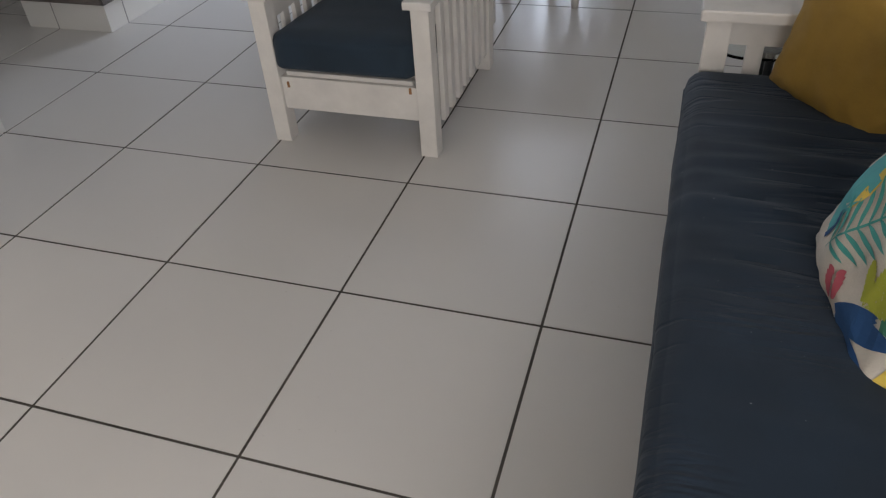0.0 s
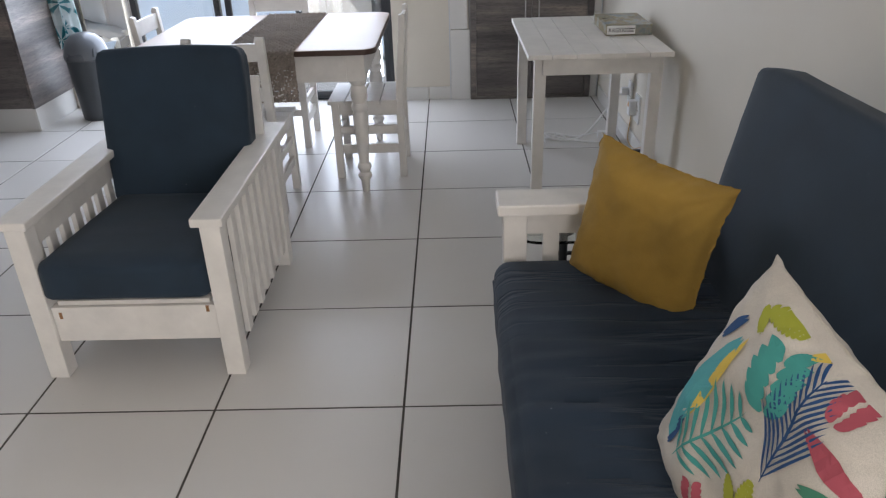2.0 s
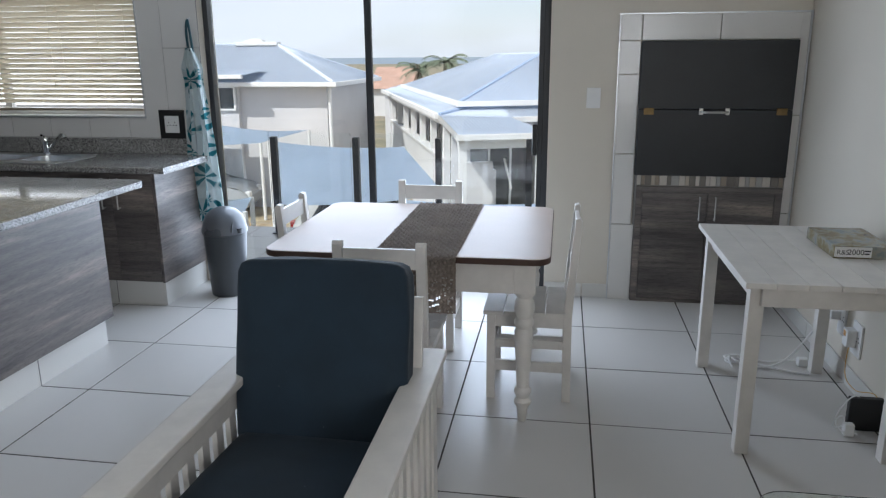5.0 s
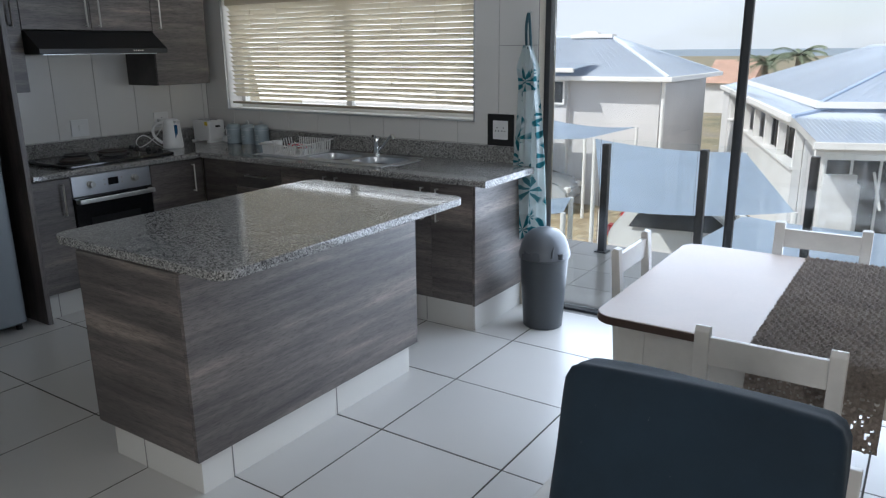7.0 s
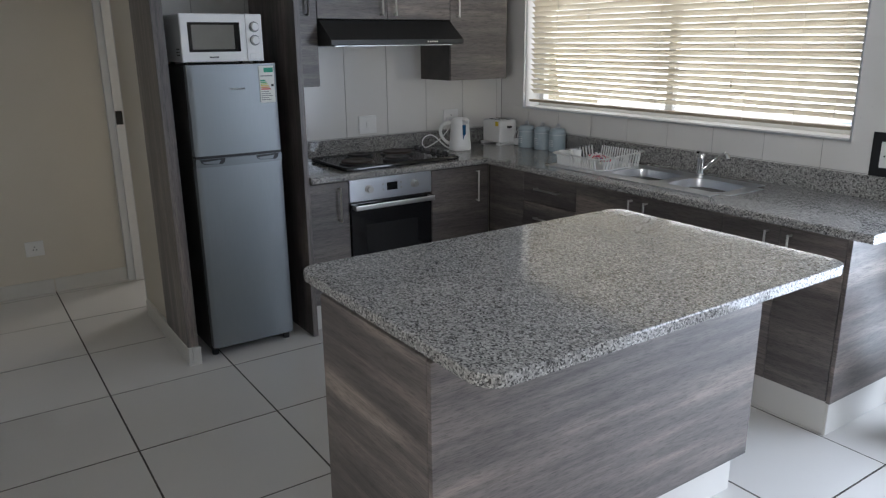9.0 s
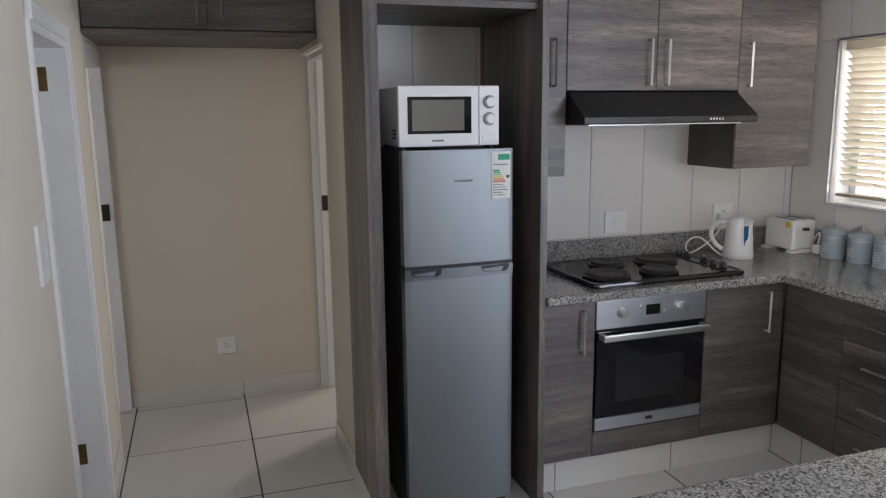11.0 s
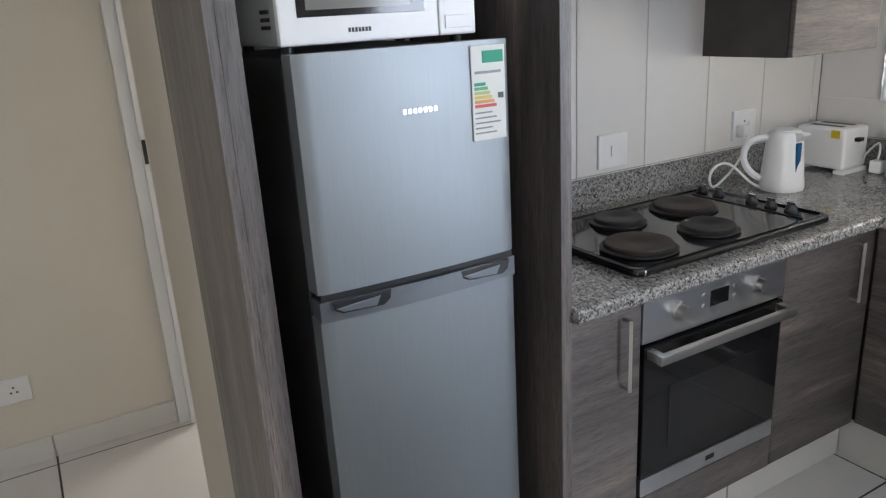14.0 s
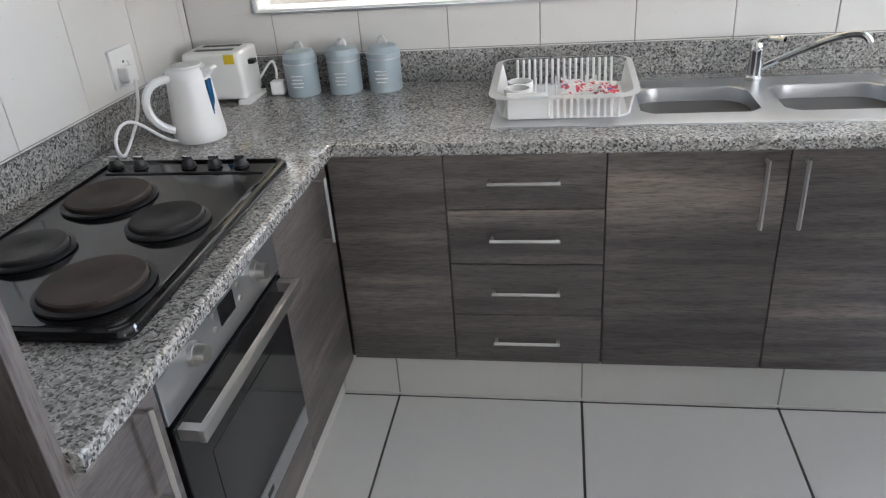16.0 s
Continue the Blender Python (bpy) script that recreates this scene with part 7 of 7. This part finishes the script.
def palm(x, y, h, seed):
    rr = random.Random(seed)
    t = thing("palm_tree", (x, y, GZ), "palm tree with feathery fronds behind the roofs", "tree")
    part("trunk", R((x, y, GZ), (x + 0.2, y, h), 0.22, 0.14), M_TRUNK, t)
    bm = bmesh.new()
    for k in range(20):
        a, el = rr.uniform(0, 2 * math.pi), rr.uniform(-0.1, 1.1)
        ln = rr.uniform(1.2, 1.9)
        pts = []
        for i in range(9):
            s = i / 8
            e = el - 1.5 * s
            pts.append(Vector((x + 0.2 + math.cos(a) * ln * s * (0.6 + 0.4 * math.cos(el)), y + math.sin(a) * ln * s, h + ln * (math.sin(el) * s - 0.55 * s * s))))
        for i in range(8):
            d = (pts[i + 1] - pts[i]).normalized()
            sd_ = d.cross(Vector((0, 0, 1))).normalized()
            for sg in (1, -1):
                for q in (0.0, 0.5):
                    p = pts[i].lerp(pts[i + 1], q)
                    tip = p + sd_ * sg * 0.42 * (1 - i / 11) + d * 0.25 - Vector((0, 0, 0.15))
                    bm.faces.new([bm.verts.new(p), bm.verts.new(p + d * 0.09), bm.verts.new(tip)])
    part("crown", bm, M_FROND, t)


palm(-9.4, 46, 0.65, 3)
palm(-7.4, 44, 1.15, 4)

# shade-cloth carports
M_SHADE = plain("blue_grey_shade_cloth", (0.46, 0.55, 0.67), 0.75, vary=0.06, scale=0.8, grain=200)
def carport(corners, mast, label, dip=0.25):
    cx = sum(p[0] for p in corners) / 4
    cy = sum(p[1] for p in corners) / 4
    t = thing("carport", (cx, cy, GZ), label, "carport", "shade cloth carports")
    bm = bmesh.new()
    n = 12
    c = [Vector(p) for p in corners]
    g = []
    for i in range(n + 1):
        row = []
        for j in range(n + 1):
            u, v = i / n, j / n
            p = c[0].lerp(c[1], u).lerp(c[3].lerp(c[2], u), v)
            top = (1 - abs(2 * u - 1)) * (1 - abs(2 * v - 1))
            p.z += mast * top - dip * 4 * (0.25 - (u - 0.5) ** 2) * (abs(2 * v - 1) ** 2) * 0.3
            row.append(bm.verts.new(p))
        g.append(row)
    for a, b in zip(g, g[1:]):
        for j in range(n):
            bm.faces.new((a[j], b[j], b[j + 1], a[j + 1]))
    bmesh.ops.solidify(bm, geom=bm.faces[:], thickness=0.02)
    part("canopy", bm, M_SHADE, t, "", True)
    for p in c:
        part("pole", R((p.x, p.y, GZ), (p.x, p.y, p.z), 0.045, seg=10), M_GUT, t, "white steel pole")
    return t


carport([(-4.6, 9.9, -0.75), (-2.1, 11.0, -0.72), (-3.45, 14.0, -0.30), (-6.25, 13.6, -0.16)], 0.12, "blue-grey shade cloth carport below the balcony")
carport([(-3.6, 6.7, -1.15), (0.7, 6.7, -1.15), (0.25, 10.0, -0.58), (-2.6, 10.0, -0.64)], 0.16, "blue-grey shade cloth carport close to the balcony")
carport([(-12.6, 18.0, -0.80), (-8.45, 18.3, -0.77), (-7.45, 19.5, -0.52), (-12.0, 19.5, -0.55)], 0.36, "blue-grey shade cloth carport beside the house")
carport([(-7.8, 9.6, -1.10), (-5.5, 10.5, -1.02), (-5.85, 11.6, -0.98), (-8.1, 11.0, -1.05)], 0.05, "small shade cloth corner over the yard")


def car(at, rz, paint, label):
    """A small hatchback with glass, lights and wheels; nose toward +x."""
    t = thing("car", (0, 0, 0), label, "car", "parked cars")
    prof = [(-1.85, 0.45), (-1.88, 0.75), (-1.80, 0.98), (-1.45, 1.42), (-1.1, 1.50), (0.05, 1.50), (0.55, 1.22), (0.85, 1.0), (1.6, 0.86), (1.85, 0.66), (1.88, 0.38), (1.6, 0.22), (-1.7, 0.22)]
    bm = bmesh.new()
    a = [bm.verts.new((x, -0.80 if z < 1.0 else -0.80 + 0.22 * (z - 1.0) / 0.5, z)) for x, z in prof]
    b = [bm.verts.new((x, 0.80 if z < 1.0 else 0.80 - 0.22 * (z - 1.0) / 0.5, z)) for x, z in prof]
    bm.faces.new(a), bm.faces.new(b[::-1])
    for i in range(len(a)):
        bm.faces.new((a[i], a[(i + 1) % len(a)], b[(i + 1) % len(a)], b[i]))
    bmesh.ops.bevel(bm, geom=bm.edges[:], offset=0.05, segments=2, affect="EDGES")
    part("body", bm, paint, t, "", True)
    for sg in (1, -1):
        bm = bmesh.new()
        y1, y2 = sg * 0.806, sg * 0.655
        bm.faces.new([bm.verts.new(p) for p in ((-1.45, y1, 1.02), (0.62, y1, 1.02), (0.05, y2, 1.42), (-1.2, y2, 1.42))])
        bmesh.ops.solidify(bm, geom=bm.faces[:], thickness=0.01)
        part("side_window", bm, M_DARKW, t)
    for pts in (((-1.72, -0.62, 1.10), (-1.72, 0.62, 1.10), (-1.50, 0.52, 1.40), (-1.50, -0.52, 1.40)), ((0.78, -0.66, 1.07), (0.78, 0.66, 1.07), (0.18, 0.54, 1.45), (0.18, -0.54, 1.45))):
        bm = bmesh.new()
        off = -0.03 if pts[0][0] < 0 else 0.03
        bm.faces.new([bm.verts.new((p[0] + off, p[1], p[2] + 0.02)) for p in pts])
        bmesh.ops.solidify(bm, geom=bm.faces[:], thickness=0.02)
        part("windscreen", bm, M_DARKW, t)
    for sg in (1, -1):
        part("tail_light", B((-1.9, -1.80, sg * 0.62 - 0.1, sg * 0.62 + 0.1, 0.75, 1.0), bev=0.02), plain("tail_red", (0.5, 0.02, 0.02), 0.2), t, "red tail light")
        part("headlight", B((1.70, 1.87, sg * 0.6 - 0.14, sg * 0.6 + 0.14, 0.62, 0.76), bev=0.02), M_GUT, t)
    for x in (-1.2, 1.15):
        for sg in (1, -1):
            wh = part("wheel", R((x, sg * 0.68, 0.29), (x, sg * 0.84, 0.29), 0.29, seg=24), M_BLACK, t, "black tyre", True)
            part("rim", R((x, sg * 0.83, 0.29), (x, sg * 0.85, 0.29), 0.18, seg=16), M_STEEL, wh)
    t.matrix_basis = pose(*at, 0, 0, rz)
    return t


car((-4.25, 14.9, GZ + 0.03), 8, plain("white_car_paint", (0.70, 0.70, 0.69), 0.2, vary=0.02, relief=0, coat=0.5), "small white hatchback parked under the shade cloth")
car((-10.9, 18.9, GZ + 0.03), 8, plain("silver_car_paint", (0.45, 0.46, 0.47), 0.25, 0.4, vary=0.02, relief=0, coat=0.5), "silver hatchback parked under a carport")

# ---- floor tiles ----
TILE = 0.6
tile_me = None
for ix in range(-12, 3):
    for iy in range(-6, 6):
        x0, y0 = ix * TILE, iy * TILE
        if x0 < -2.6 and y0 < -0.6 or x0 < -7.2:
            continue
        if tile_me is None:
            bm = B((-0.2960, 0.2960, -0.2960, 0.2960, -0.012, 0.0), bev=0.0007, seg=1)
            bmesh.ops.recalc_face_normals(bm, faces=bm.faces)
            tile_me = bpy.data.meshes.new("floor_tile")
            bm.to_mesh(tile_me)
            bm.free()
            tile_me.materials.append(M_TILE)
        o = new("floor_tile", tile_me)
        o.parent = floor
        o.location = (x0 + 0.3, y0 + 0.3, 0.0004 * ((ix * 7 + iy * 13) % 3))
        o.rotation_euler = (0, 0, math.pi / 2 * ((ix * 5 + iy * 3) % 4))

# ---- kitchen wall tiles ----


def wall_tiles(parent, along, lines, rows, face, hole=None):
    """Tiles 0.3 wide between joint lines; hole = (a0, a1, z0, z1) is the window."""
    g = 0.0016
    for a0, a1 in zip(lines, lines[1:]):
        for z0, z1 in zip(rows, rows[1:]):
            rects = [(a0, a1, z0, z1)]
            if hole and a0 < hole[1] and a1 > hole[0] and z0 < hole[3] and z1 > hole[2]:
                rects = []
                if z0 < hole[2]:
                    rects.append((a0, a1, z0, hole[2] + g))
                if z1 > hole[3]:
                    rects.append((a0, a1, hole[3] - g, z1))
                m0, m1 = max(z0, hole[2] + g), min(z1, hole[3] - g)
                if a0 < hole[0] - 0.01:
                    rects.append((a0, hole[0] + g, m0 - 2 * g, m1 + 2 * g))
                if a1 > hole[1] + 0.01:
                    rects.append((hole[1] - g, a1, m0 - 2 * g, m1 + 2 * g))
            for r0, r1, q0, q1 in rects:
                if r1 - r0 < 0.012 or q1 - q0 < 0.012:
                    continue
                if along == "x":
                    bm = B((r0 + g, r1 - g, face, face + 0.0045, q0 + g, q1 - g), bev=0.001, seg=1)
                else:
                    bm = B((face - 0.0045, face, r0 + g, r1 - g, q0 + g, q1 - g), bev=0.001, seg=1)
                part("wall_tile", bm, M_WTILE, parent)


ROWS_Z = (0.422 + 0.48, 1.022, 1.622, 2.222, 2.6)
wall_tiles(gn, "x", [-5.553] + [-5.245 + 0.3025 * k for k in range(9)] + [-2.562], ROWS_Z, YN - 0.0065, (-5.30, -3.0, 1.165, 2.0))
wall_tiles(gw, "y", [1.068] + [1.376 + 0.306 * k for k in range(8)] + [3.562], ROWS_Z, XW + 0.0065)
